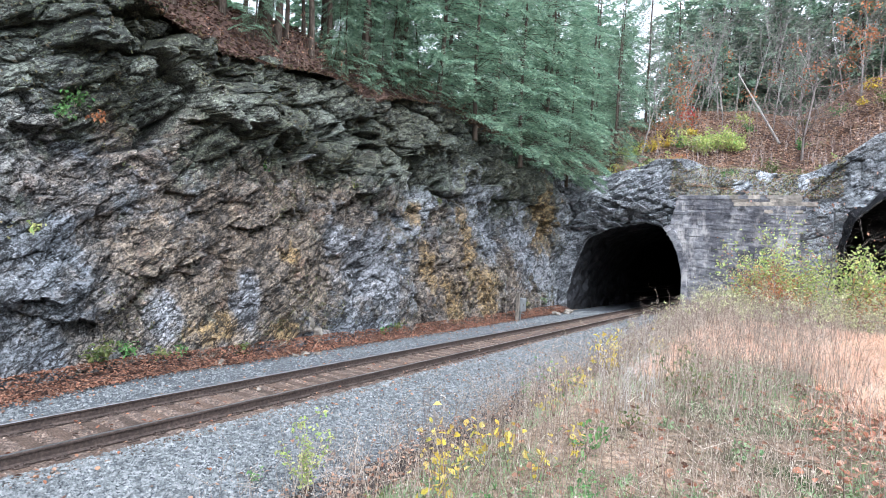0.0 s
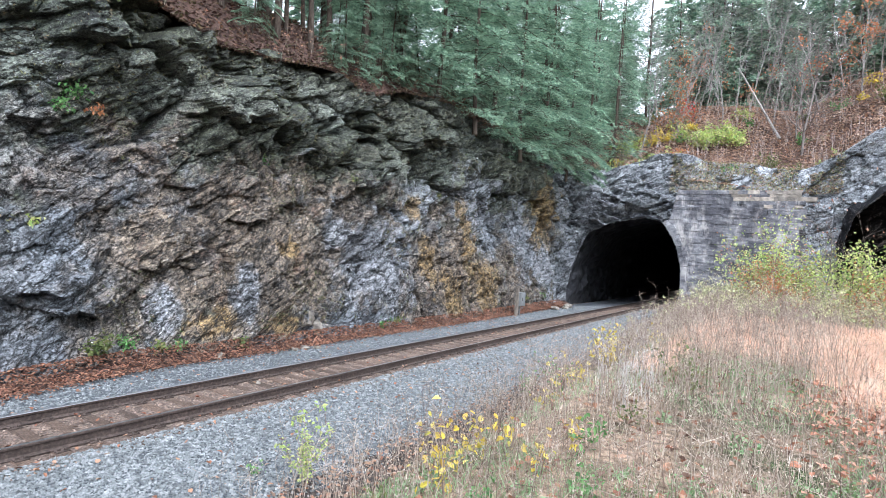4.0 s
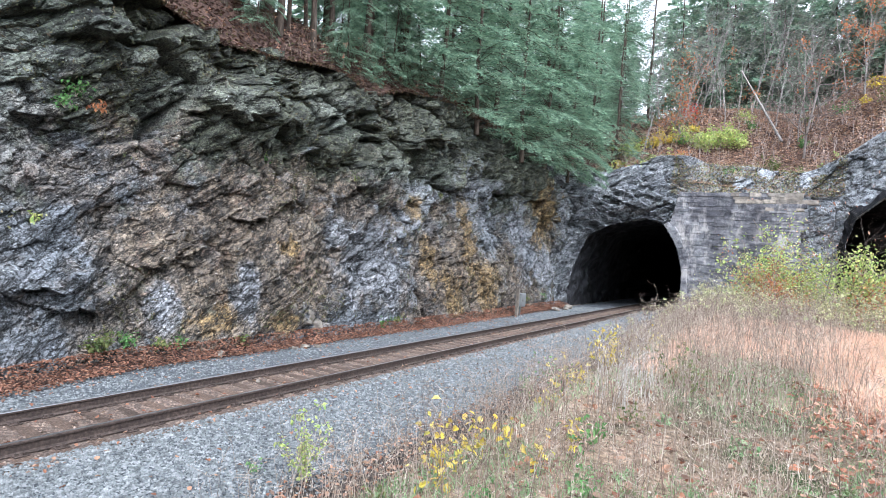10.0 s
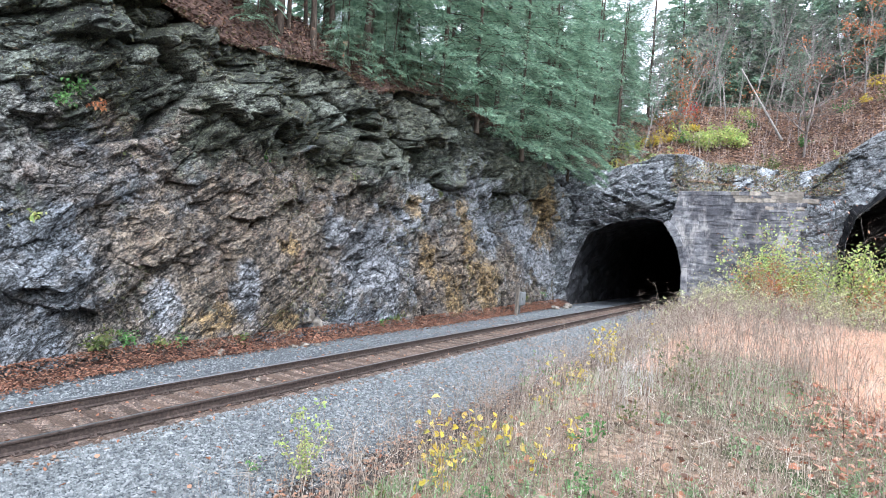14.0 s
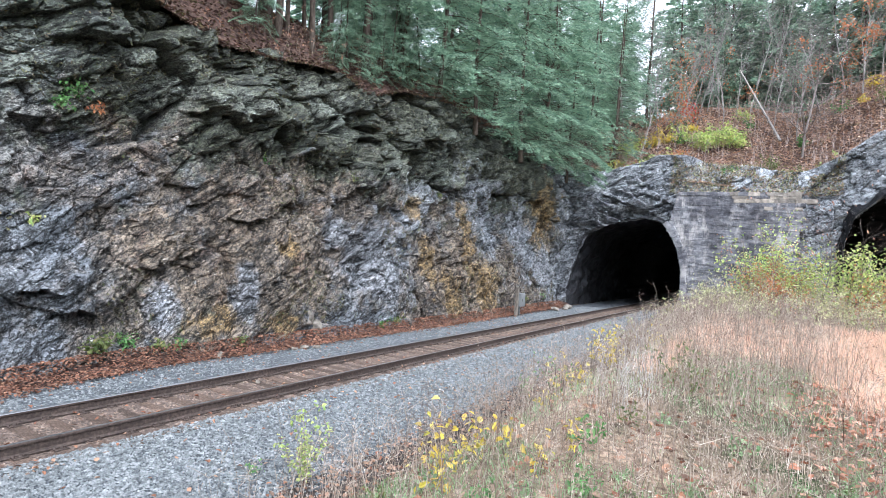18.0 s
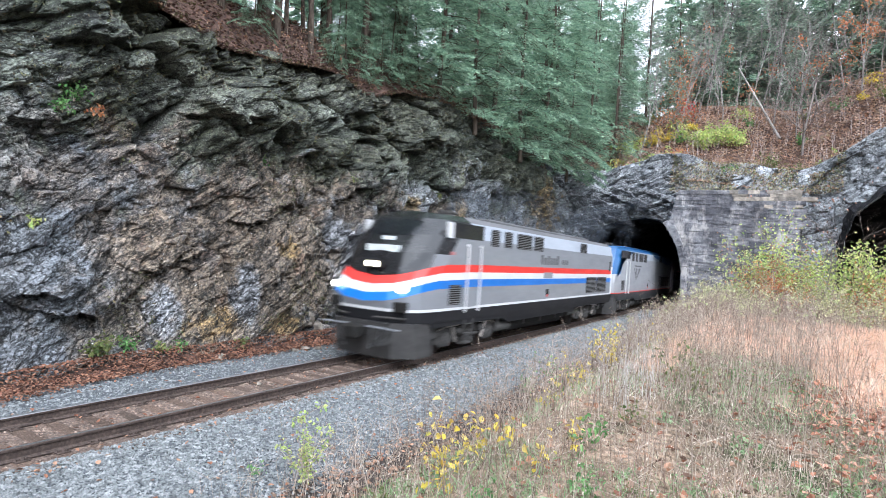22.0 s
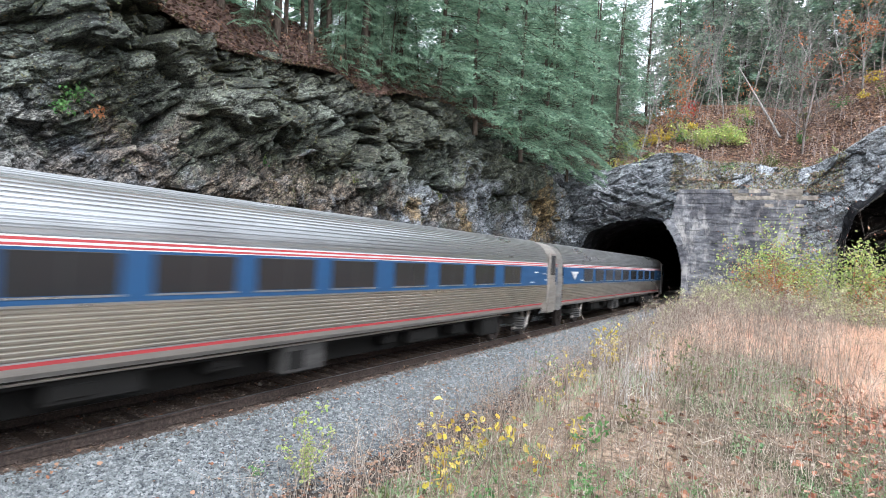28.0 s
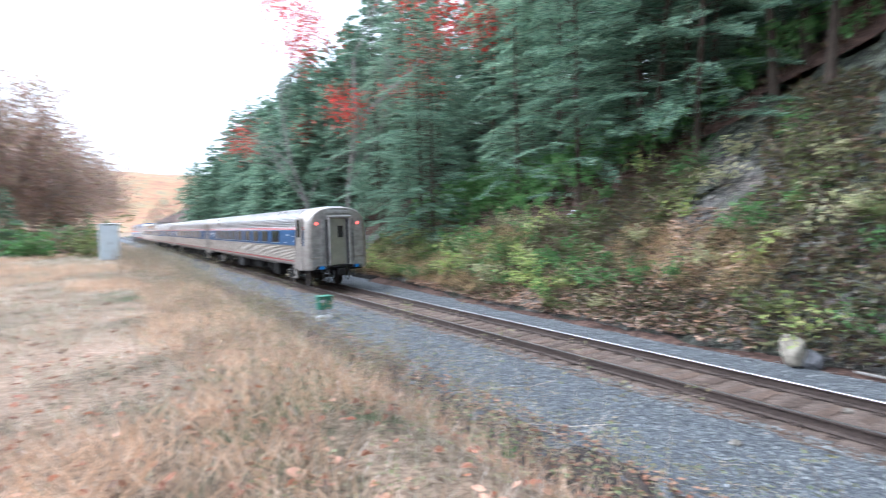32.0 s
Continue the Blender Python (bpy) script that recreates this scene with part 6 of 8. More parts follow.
def unit(r, n):
    v = r.normal(size=(n, 3))
    return v / np.linalg.norm(v, axis=1, keepdims=True)


def tree_thing(name, label, group, trunk_mesh, crown_mesh, crown_label=""):
    t = empty(name, label, "tree", group)
    part("trunk", trunk_mesh, None, t)
    if crown_mesh:
        part("crown", crown_mesh, None, t, crown_label)
    return t


def hemlock(seed, H, spread, low, dense=1.0, mat=None, bark=None, up0=0.12, droop0=0.35, leaf=0.28, per=30, thin=0.5):
    """Conifer: a tapering trunk, drooping boughs in all directions, flat sprays of needles along them."""
    r = np.random.default_rng(seed)
    segs, lc, ld, ln = [], [], [], []
    rad = 0.025 + 0.0058 * H
    k = 10
    wob = np.cumsum(r.normal(0, 0.05, (k + 1, 2)), 0)
    wob -= wob[0]
    for i in range(k):
        z0, z1 = H * i / k, H * (i + 1) / k
        segs.append((*wob[i], z0 - (0.4 if i == 0 else 0), *wob[i + 1], z1, rad * (1 - i / k) ** 0.8 * (1.25 if i == 0 else 1) + 0.01, rad * (1 - (i + 1) / k) ** 0.8 + 0.01))
    trunk_v, trunk_f = tubes(segs, 8)
    segs = []
    count = int(6.2 * H * (1 - low) * dense)
    for b in range(count):
        q = low + (1 - low) * (b + r.uniform(0, 1)) / count
        z = q * H
        a = r.uniform(0, 2 * math.pi)
        lobe = 1 + 0.28 * math.sin(a * 2 + seed + 3.0 * q) + 0.22 * math.sin(a * 3 - seed * 2 + 7 * q)
        L = (spread * (1 - max(0.0, q - 0.15)) ** 0.6 * (1 - q ** 5) + 0.35) * r.uniform(0.4, 1.15) * lobe
        L = min(L, spread * 0.95)
        out = np.array([math.cos(a), math.sin(a), 0.0])
        up, droop = up0 * r.uniform(0.2, 2.4), droop0 * r.uniform(0.6, 1.9)
        base = np.array([*wob[min(k, int(q * k))], z])
        pts = [base + out * L * s + np.array([0, 0, L * (up * s - droop * s * s)]) for s in (0, 0.33, 0.66, 1.0)]
        for p0, p1, s in zip(pts, pts[1:], (0, 1, 2)):
            segs.append((*p0, *p1, 0.028 * (1 - s * 0.28), 0.028 * (1 - (s + 1) * 0.28)))
        m = int(per * L * dense) + 6
        s = 0.12 + 0.88 * np.sqrt(r.uniform(0, 1, m))
        pos = base + out * (L * s)[:, None]
        pos[:, 2] += L * (up * s - droop * s * s)
        sidev = np.array([-out[1], out[0], 0])
        off = r.choice([-1, 1], m) * r.uniform(0.05, 1, m) * (0.34 * L * (1.05 - s) + 0.12)
        pos = pos + sidev * off[:, None] + out * (np.abs(off) * 0.5)[:, None]
        pos[:, 2] -= 0.25 * np.abs(off) + r.uniform(0, 0.12, m)
        dirs = out + sidev * (np.sign(off) * r.uniform(0.3, 1.0, m))[:, None] + r.normal(0, 0.22, (m, 3))
        dirs[:, 2] -= r.uniform(-0.1, 0.4, m)
        nn = np.array([0, 0, 0.75]) + out * 0.75 + r.normal(0, 0.4, (m, 3))
        lc.append(pos), ld.append(dirs), ln.append(nn)
    bv, bf = tubes(segs, 3)
    c = np.concatenate(lc)
    v, f = diamonds(c, np.concatenate(ld), np.concatenate(ln), r.uniform(0.7, 1.4, len(c)) * leaf, r.uniform(0.7, 1.3, len(c)) * leaf * thin)
    tv = np.concatenate([trunk_v, bv])
    tf = np.concatenate([trunk_f, bf + len(trunk_v)])
    return mesh_from("trunk", tv, tf, [bark or M_BARK], True), mesh_from("crown", v, f, [mat or M_HEMLOCK])


def bare_tree(seed, H, rad, depth=5, spread=0.6, leaf=None, leaves=0, leaf_size=0.12, bark=None, fork=3, low=0.3, gather=0.35, clumps=0):
    """Broadleaf tree: forking limbs down to twigs, with the leaves that are left on it."""
    r = np.random.default_rng(seed)
    segs, tips = [], []

    def grow(p, d, L, ra, lev):
        steps = 3 if lev < 2 else 2
        for i in range(steps):
            d = d + r.normal(0, 0.10 + 0.03 * lev, 3) + np.array([0, 0, 0.05])
            d = d / np.linalg.norm(d)
            q = p + d * L / steps
            rb = ra * (0.82 if lev else 0.86)
            segs.append((*p, *q, ra, rb))
            p, ra = q, rb
            if lev < depth and (lev or i / steps >= low - 0.34):
                for _ in range(fork if lev == 0 else 2):
                    side = r.normal(0, 1, 3)
                    side -= d * (side @ d)
                    side /= np.linalg.norm(side)
                    nd = d * (1 - spread * 0.5) + side * spread * r.uniform(0.7, 1.2)
                    grow(p, nd / np.linalg.norm(nd), L * r.uniform(0.45, 0.66), ra * r.uniform(0.42, 0.6), lev + 1)
        tips.append(p)

    grow(np.array([0, 0, -0.3]), np.array([r.normal(0, 0.05), r.normal(0, 0.05), 1.0]), H * 0.66, rad, 0)
    v, f = tubes(segs, 4)
    crown = None
    if leaf:
        t = np.array(tips)
        if clumps:
            t = t[r.integers(0, len(t), clumps)]
        pick = t[r.integers(0, len(t), leaves)] + r.normal(0, gather, (leaves, 3))
        lv, lf = diamonds(pick, unit(r, leaves) - np.array([0, 0, 0.4]), unit(r, leaves) * 0.6 + np.array([0, 0, 1.0]), r.uniform(0.6, 1.3, leaves) * leaf_size, r.uniform(0.6, 1.2, leaves) * leaf_size * 0.6)
        crown = mesh_from("crown", lv, lf, [leaf])
    return mesh_from("trunk", v, f, [bark or M_GREYBARK], True), crown


def shrub(name, seed, at, size, leaf, count, leaf_size, label, height=1.0, stems=14, group="", twig=None):
    """A bush: arching stems from one root and leaves along them."""
    r = np.random.default_rng(seed)
    segs, lc = [], []
    for _ in range(stems):
        a, tilt = r.uniform(0, 2 * math.pi), r.uniform(0.15, 1.0)
        d = np.array([math.cos(a) * tilt, math.sin(a) * tilt, r.uniform(0.6, 1.2) * height])
        L = size * r.uniform(0.6, 1.1)
        p = np.array([0.0, 0, -0.05])
        for i in range(4):
            q = p + d * L / 4
            segs.append((*p, *q, 0.012 * size * (1 - i / 5), 0.012 * size * (1 - (i + 1) / 5)))
            if i:
                lc.append(q + r.normal(0, 0.11 * size, (max(1, count // (stems * 3)), 3)))
                e = q + r.normal(0, 0.2 * size, 3)
                segs.append((*q, *e, 0.006 * size, 0.002 * size))
            p, d = q, d + r.normal(0, 0.18, 3) + np.array([0, 0, -0.07])
    c = np.concatenate(lc)
    m = len(c)
    v, f = leaflets(c, unit(r, m) + np.array([0, 0, -0.25]), unit(r, m) * 0.7 + np.array([0, 0, 1.0]), r.uniform(0.6, 1.3, m) * leaf_size, r.uniform(0.6, 1.2, m) * leaf_size * 0.75, r)
    s = empty(name, label, "plant" if size < 0.9 else "shrub", group, at)
    tagged(part("branchwork", mesh_from("branchwork", *tubes(segs, 3), [twig or M_TWIG]), None, s), kind="stuff")
    tagged(part("foliage", mesh_from("foliage", v, f, [leaf]), None, s), kind="stuff")
    return s


def hz(x, y):
    return float(hill_z(np.array([float(x)]), np.array([float(y)]))[0])


def fz(x, y):
    return float(field_z(np.array([float(x)]), np.array([float(y)]))[0])


# ---- woods ----
kinds = []
for i, (H, sp, lo, de, lf, pr) in enumerate([(17, 3.6, 0.24, 0.95, 0.18, 62), (20, 4.0, 0.28, 0.9, 0.19, 58), (21, 4.8, 0.03, 1.1, 0.19, 66), (17, 4.8, 0.0, 1.25, 0.17, 74), (22, 4.1, 0.10, 0.85, 0.22, 52), (21, 4.6, 0.08, 1.05, 0.50, 20), (24, 4.8, 0.10, 1.0, 0.52, 19), (17, 4.8, 0.0, 1.15, 0.46, 22)]):
    tm, cm = hemlock(200 + i, H, sp, lo, de, leaf=lf, per=pr, thin=0.28 if lf < 0.4 else 0.42)
    kinds.append(tree_thing("hemlock", "tall green hemlock with drooping boughs", "hemlocks of the wood", tm, cm))
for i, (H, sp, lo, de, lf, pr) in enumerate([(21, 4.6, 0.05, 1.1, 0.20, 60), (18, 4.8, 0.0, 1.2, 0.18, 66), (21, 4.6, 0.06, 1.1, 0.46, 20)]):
    tm, cm = hemlock(240 + i, H, sp, lo, de, mat=M_SHADEPINE, leaf=lf, per=pr, thin=0.28 if lf < 0.4 else 0.42, up0=0.22, droop0=0.28)
    kinds.append(tree_thing("pine", "pine with spreading boughs, needles darkened for woodland shade", "pines of the southern wood", tm, cm))
first_used = [False] * len(kinds)


def put(kind, x, y, z=None, scale=1.0, turn=None, lean_x=0.0, lean_y=0.0):
    z = hz(x, y) if z is None else z
    m = pose(x, y, z, lean_x, lean_y, rng.uniform(0, 360) if turn is None else turn) @ Matrix.Scale(scale, 4)
    if not first_used[kind]:
        kinds[kind].matrix_basis = m
        first_used[kind] = True
        return kinds[kind]
    c = copy_thing(kinds[kind], pose(0, 0, 0))
    c.matrix_basis = m
    return c


# bare-stemmed hemlocks on the brow above the cliff
for x, y, k, s in ((-17.6, 10.6, 0, 1.0), (-18.6, 11.8, 1, 1.0), (-18.0, 12.8, 0, 0.9), (-19.4, 13.6, 1, 1.05), (-17.4, 14.9, 1, 0.95), (-18.8, 15.6, 0, 1.0), (-17.2, 16.6, 0, 0.95), (-20.0, 16.4, 1, 1.0), (-17.5, 17.9, 1, 0.9), (-18.9, 18.9, 0, 1.05), (-17.0, 19.9, 0, 1.0), (-18.2, 21.3, 1, 0.95), (-17.2, 22.8, 0, 1.0), (-20.5, 20.6, 1, 1.0), (-21.5, 14.2, 1, 1.0), (-22.5, 18.0, 0, 1.0), (-24, 23, 4, 1.0), (-26, 16, 1, 0.9), (-23, 27, 4, 1.0), (-19.8, 8.6, 1, 1.0), (-17.0, 6.0, 0, 1.0), (-19.0, 4.0, 1, 1.0), (-21.0, 1.0, 1, 1.0), (-18.6, 24.4, 2, 0.9), (-18.1, 13.9, 0, 0.7), (-17.9, 15.8, 1, 0.62), (-18.4, 17.2, 0, 0.66), (-19.4, 19.9, 1, 0.7), (-17.9, 20.6, 0, 0.6), (-20.8, 12.2, 0, 0.75), (-19.2, 22.2, 1, 0.7), (-16.9, 18.5, 3, 0.35), (-17.2, 13.6, 3, 0.25), (-16.9, 21.8, 3, 0.4)):
    put(k, x, y, None, s, None, rng.uniform(-3, 3), rng.uniform(0, 5))
for x, y, k, s, tilt in ((-16.7, 17.4, 3, 0.16, 10), (-16.6, 20.6, 3, 0.2, 12), (-16.6, 22.8, 3, 0.3, 12), (-16.8, 24.2, 3, 0.42, 8), (-17.8, 18.8, 3, 0.3, 0)):
    put(k, x, y, None, s, None, 0, tilt)
# low-branched hemlocks hanging over the edge near the tunnel
for x, y, dz, k, s in ((-16.4, 25.5, -0.6, 2, 0.9), (-15.9, 29.0, -1.3, 3, 1.0), (-16.6, 32.5, -0.5, 2, 1.05), (-15.6, 35.2, -1.8, 3, 1.05), (-15.4, 39.0, -1.6, 3, 1.1), (-16.5, 41.8, -0.6, 2, 1.1), (-14.9, 43.0, -2.0, 3, 0.75), (-19, 30, 0, 4, 0.9), (-19, 37, 0, 4, 1.0), (-20, 44, 0, 4, 0.95), (-17.5, 47.5, 0, 2, 1.1)):
    put(k, x, y, float(crest(y)) + dz, s, None, 0, rng.uniform(0, 6))
# the wood on the hill behind the tunnels
for i in range(54):
    put(int(rng.choice([5, 6, 6, 7])), rng.uniform(-40, 34), rng.uniform(68, 104), None, rng.uniform(0.8, 1.15))
for x, y, k, s in ((-15, 58, 4, 0.85), (-12.8, 61, 2, 1.0), (-18, 60, 4, 1.0), (-22, 56, 2, 1.2), (-10.5, 66, 5, 0.9), (-7.5, 67, 5, 0.75), (-4, 68, 7, 0.7), (-1, 69, 5, 0.8), (3, 70, 7, 0.7), (6, 67, 6, 0.8), (9, 66, 6, 0.9), (15, 63, 6, 0.9), (13, 70, 5, 1.0), (20, 66, 5, 1.0), (-13.5, 51.5, 2, 0.8), (-16, 52, 4, 0.9), (11, 62, 7, 0.5), (-6.0, 64, 7, 0.45), (0.5, 65, 7, 0.4)):
    put(k, x, y, None, s)
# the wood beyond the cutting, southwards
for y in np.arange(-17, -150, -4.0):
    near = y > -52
    # the rearmost row is added to keep sky light out of the wood
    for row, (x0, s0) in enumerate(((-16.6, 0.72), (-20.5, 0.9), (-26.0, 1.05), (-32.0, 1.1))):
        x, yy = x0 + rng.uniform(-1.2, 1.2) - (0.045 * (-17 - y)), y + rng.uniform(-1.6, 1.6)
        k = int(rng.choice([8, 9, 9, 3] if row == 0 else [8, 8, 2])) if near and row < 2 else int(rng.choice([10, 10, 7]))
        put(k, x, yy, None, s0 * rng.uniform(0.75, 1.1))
for x, y, k in ((-21, -12, 1), (-23, -9.5, 0), (-21.5, -6.5, 1), (-24, -4, 0), (-22, -2, 1), (-25, -14, 4), (-27, -8, 10), (-20.5, -15, 8), (-29, -2, 10), (-20.2, -10, 0), (-30, -12, 10), (-32, -6, 10), (-28, -16, 10), (-26, 2, 10), (-31, 4, 10), (-19.0, -15.5, 9), (-18.6, -12.5, 9), (-19.6, -9.0, 8), (-19.2, -6.0, 9), (-20.4, -3.5, 8), (-20.0, -0.5, 9), (-22.6, -11, 8), (-23.2, -6.0, 9), (-24.5, -1.0, 8), (-18.2, -14.2, 8), (-22, 3, 8)):
    put(k, x, y, None, rng.uniform(0.85, 1.05))
for y in np.arange(-15.5, 3.5, 1.5):
    x = float(foot(np.array([y]))[0] - lean(np.array([y]))[0] * crest(np.array([y]))[0]) - rng.uniform(0.4, 3.2)
    put(9, x, y + rng.uniform(-0.5, 0.5), None, rng.uniform(0.18, 0.36))
    put(9, x - rng.uniform(1.0, 3.0), y + rng.uniform(-0.7, 0.7), None, rng.uniform(0.3, 0.62))
for x, y, k, s in ((-17.6, -11.5, 0, 0.9), (-18.4, -9.4, 1, 0.9), (-18.0, -7.6, 0, 1.0), (-18.8, -5.6, 1, 0.95), (-18.2, -3.6, 0, 0.9), (-19.0, -1.6, 1, 1.0), (-18.6, 0.6, 0, 0.95), (-17.8, -13.4, 1, 0.8), (-19.6, -12.2, 0, 1.0), (-20.4, -7.2, 1, 1.0)):
    put(k, x, y, None, s, None, rng.uniform(-3, 3), rng.uniform(0, 6))
# more wood behind the brow
for x, y in ((-30, 10), (-34, 22), (-29, 30), (-33, 38), (-27, 35), (-25, 41), (-36, 14), (-28, 48)):
    put(int(rng.choice([5, 6])), x, y, None, rng.uniform(0.85, 1.1))

# bare and half-bare broadleaf trees on the hill
bare_kinds = []
for i, (H, ra) in enumerate([(9.5, 0.055), (11.5, 0.05), (13, 0.065)]):
    tm, _ = bare_tree(300 + i, H, ra, 4, 0.42, fork=2)
    bare_kinds.append(tm)
for i, (x, y) in enumerate([(-11, 57), (-9.2, 60), (-7.5, 58), (-6.0, 62), (-4.2, 59), (-2.2, 63), (-1.0, 58), (1.0, 61), (5.5, 60), (8.5, 58), (-13, 55), (3, 66), (-5, 56.5), (-8.8, 54.5), (-12, 59), (-10, 63), (-7, 61), (-3.2, 61.5), (0.2, 64), (2.6, 60.5), (4.5, 63), (7, 62), (-6.6, 65), (-1.8, 66), (10.5, 60), (-14, 57.5), (-11.5, 53)]):
    t = empty("bare_tree", "slender leafless grey tree on the hillside", "tree", "leafless trees on the hillside", (x, y, hz(x, y)))
    t.rotation_euler = (rng.uniform(-0.06, 0.06), rng.uniform(-0.06, 0.06), rng.uniform(0, 6.28))
    ob = new("trunk", bare_kinds[i % 3])
    ob.parent = t
tm, _ = bare_tree(331, 10.5, 0.11, 5, 0.95, fork=5, low=0.34, bark=M_DRYBARK)
bt = tree_thing("bare_tree", "wide leafless grey tree on the brow over the tunnels", "leafless trees on the hillside", tm, None)
bt.location = (1.2, 53.0, hz(1.2, 53.0))
log = bmesh.new()
cyl(log, (-4.2, 60.0, hz(-4.2, 60) + 4.6), (-0.4, 55.5, hz(-0.4, 55.5) + 0.1), 0.06, 0.11, 8)
tagged(part("leaning_trunk", log, M_GREYBARK, None), "pale dead trunk leaning on the hillside", "dead tree")
for i, (x, y, zz, rr, n, m, lab) in enumerate([(0.8, 56.0, 7.4, 0.9, 420, M_ORANGE, "orange"), (5.4, 58, 7.5, 1.3, 560, M_ORANGE, "orange"), (-9.0, 57, 5.6, 0.6, 260, M_ORANGE, "orange"), (-8.6, 57.5, 7.6, 0.6, 260, M_ORANGE, "orange"), (-9.2, 55.5, 3.4, 0.6, 200, M_ORANGE, "orange"), (-8.8, 55, 2.0, 0.5, 180, M_ORANGE, "orange"), (-8.0, 58, 1.2, 0.6, 160, M_RED, "red")]):
    r = np.random.default_rng(340 + i)
    tm, cm = bare_tree(350 + i, zz + 1.2, 0.05, 3, 0.6, m, n, 0.26, fork=2, gather=0.4, clumps=9)
    t = tree_thing("young_maple", f"young maple still holding some {lab} foliage", "young maples on the hillside", tm, cm, f"{lab} leaves")
    t.location = (x, y, hz(x, y))
# red maple leaning out of the southern wood
for i, (x, y, H) in enumerate([(-16.2, -40, 21.0), (-15.8, -46.5, 16.5)]):
    tm, cm = bare_tree(370 + i, H, 0.15, 5, 0.5, M_RED, 2600, 0.30, fork=2, gather=0.75, clumps=18)
    t = tree_thing("red_maple", "maple with bright red autumn leaves at the wood's edge", "", tm, cm, "red leaves")
    t.location, t.rotation_euler = (x, y, hz(x, y)), (0.05, 0.10, 0)
# russet trees across the field
for i, (x, y, H) in enumerate([(4.5, -64, 13), (9, -60, 14), (14, -66, 15), (7, -78, 13), (2.5, -92, 12), (12, -84, 14), (-1, -120, 13), (20, -70, 16), (5, -105, 12), (18, -58, 13), (3.0, -74, 10), (6.5, -57, 9)]):
    tm, cm = bare_tree(380 + i, H, 0.15, 5, 0.6, M_RUSSET, 6000, 0.42, fork=3, gather=1.1)
    t = tree_thing("russet_tree", "thinning russet autumn tree beside the field", "russet trees beside the field", tm, cm)
    t.location = (x, y, fz(x, y))
for i, (x, y, s) in enumerate([(5.5, -50, 0.3), (8.5, -54, 0.35), (3.5, -72, 0.35), (11, -52, 0.4), (1.0, -88, 0.3)]):
    put(7, x, y, fz(x, y), s)
put(5, -14.6, -108, 1.6, 0.62), put(5, -17.5, -118, 1.8, 0.7), put(7, -19.5, -128, 2.0, 0.8)
# trees added behind the camera across the field, never in view, to shape the light
for i in range(12):
    put(int(rng.choice([5, 7])), rng.uniform(38, 60), -55 + i * 9 + rng.uniform(-3, 3), 1.5, rng.uniform(0.8, 1.1))

# ---- loose stone, leaves, grass ----
def scatter(n, x0, x1, y0, y1, seed, power=1.0):
    """Random places, denser towards y0 where power is over 1."""
    r = np.random.default_rng(seed)
    return r.uniform(x0, x1, n), y0 + (y1 - y0) * r.uniform(0, 1, n) ** power, r


def stones(name, x, y, z, size, r, material, label, category="loose stones"):
    n = len(x)
    base = np.array([(1, 0, 0), (-1, 0, 0), (0, 1, 0), (0, -1, 0), (0, 0, 1), (0, 0, -1)], float)
    v = base[None] + r.uniform(-0.42, 0.42, (n, 6, 3))
    v *= (size * r.uniform(0.6, 1.35, (n, 3)).T).T[:, None, :] if np.ndim(size) == 0 else (size[:, None] * r.uniform(0.65, 1.3, (n, 3)))[:, None, :]
    a = r.uniform(0, 6.28, n)
    c, s = np.cos(a)[:, None], np.sin(a)[:, None]
    v = np.stack([v[..., 0] * c - v[..., 1] * s, v[..., 0] * s + v[..., 1] * c, v[..., 2] * 0.75], -1)
    v = v + np.stack([x, y, z], -1)[:, None]
    one = np.array([(0, 2, 4), (2, 1, 4), (1, 3, 4), (3, 0, 4), (2, 0, 5), (1, 2, 5), (3, 1, 5), (0, 3, 5)])
    f = (one[None] + (np.arange(n) * 6)[:, None, None]).reshape(-1, 3)
    ob = new(name, mesh_from(name, v.reshape(-1, 3), f, [material]))
    return tagged(ob, label, category, kind="stuff")


xs, ys_, szs = [], [], []
for n, x0, x1, y0, y1, seed, pw in ((84000, -8.6, -4.9, 2.0, 34, 1, 1.9), (14000, -13.3, -10.8, 4.0, 44, 2, 1.5), (21000, -8.6, -5.0, 2.0, -26, 3, 1.5), (8000, -13.2, -10.65, 4.0, -26, 4, 1.4), (4000, -8.7, -6.3, 30, 46, 5, 1.0)):
    x, y, r = scatter(n, x0, x1, y0, y1, seed, pw)
    ok = x < bank_edge(y).clip(-6.6, 0) - 0.76 - 0.36 * sm((3 - y) / 6) + 0.22 * r.normal(size=n) * (x > -6.8)
    xs.append(x[ok]), ys_.append(y[ok]), szs.append(np.maximum(0.014, r.normal(0.0205, 0.0055, n))[ok] * (1 + 0.012 * np.abs(y[ok] - 4)).clip(1, 1.35))
x, y, sz = np.concatenate(xs), np.concatenate(ys_), np.concatenate(szs)
stones("ballast_stones", x, y, bed_z(x, y) + sz * 0.25, sz, np.random.default_rng(9), M_STONE, "crushed grey ballast stones beside the track")
x, y, r = scatter(12000, TX - 0.66, TX + 0.66, -24, 46, 12)
y = np.where(r.uniform(0, 1, len(y)) < 0.6, r.uniform(1, 24, len(y)), y)
sz = np.maximum(0.012, r.normal(0.021, 0.006, len(x)))
on_tie = np.abs((y + 0.26) % 0.52 - 0.26) < 0.12
keep2 = ~on_tie | (r.uniform(0, 1, len(x)) < 0.10)
x, y, sz = x[keep2], y[keep2], sz[keep2]
stones("crib_stones", x, y, -0.212 + sz * 0.35, sz, r, M_CRIB, "brown dirty ballast stones between the rails")
x, y, r = scatter(9000, TX - 1.5, TX + 1.5, -20, 40, 13)
ok = np.abs(x - TX) > 0.85
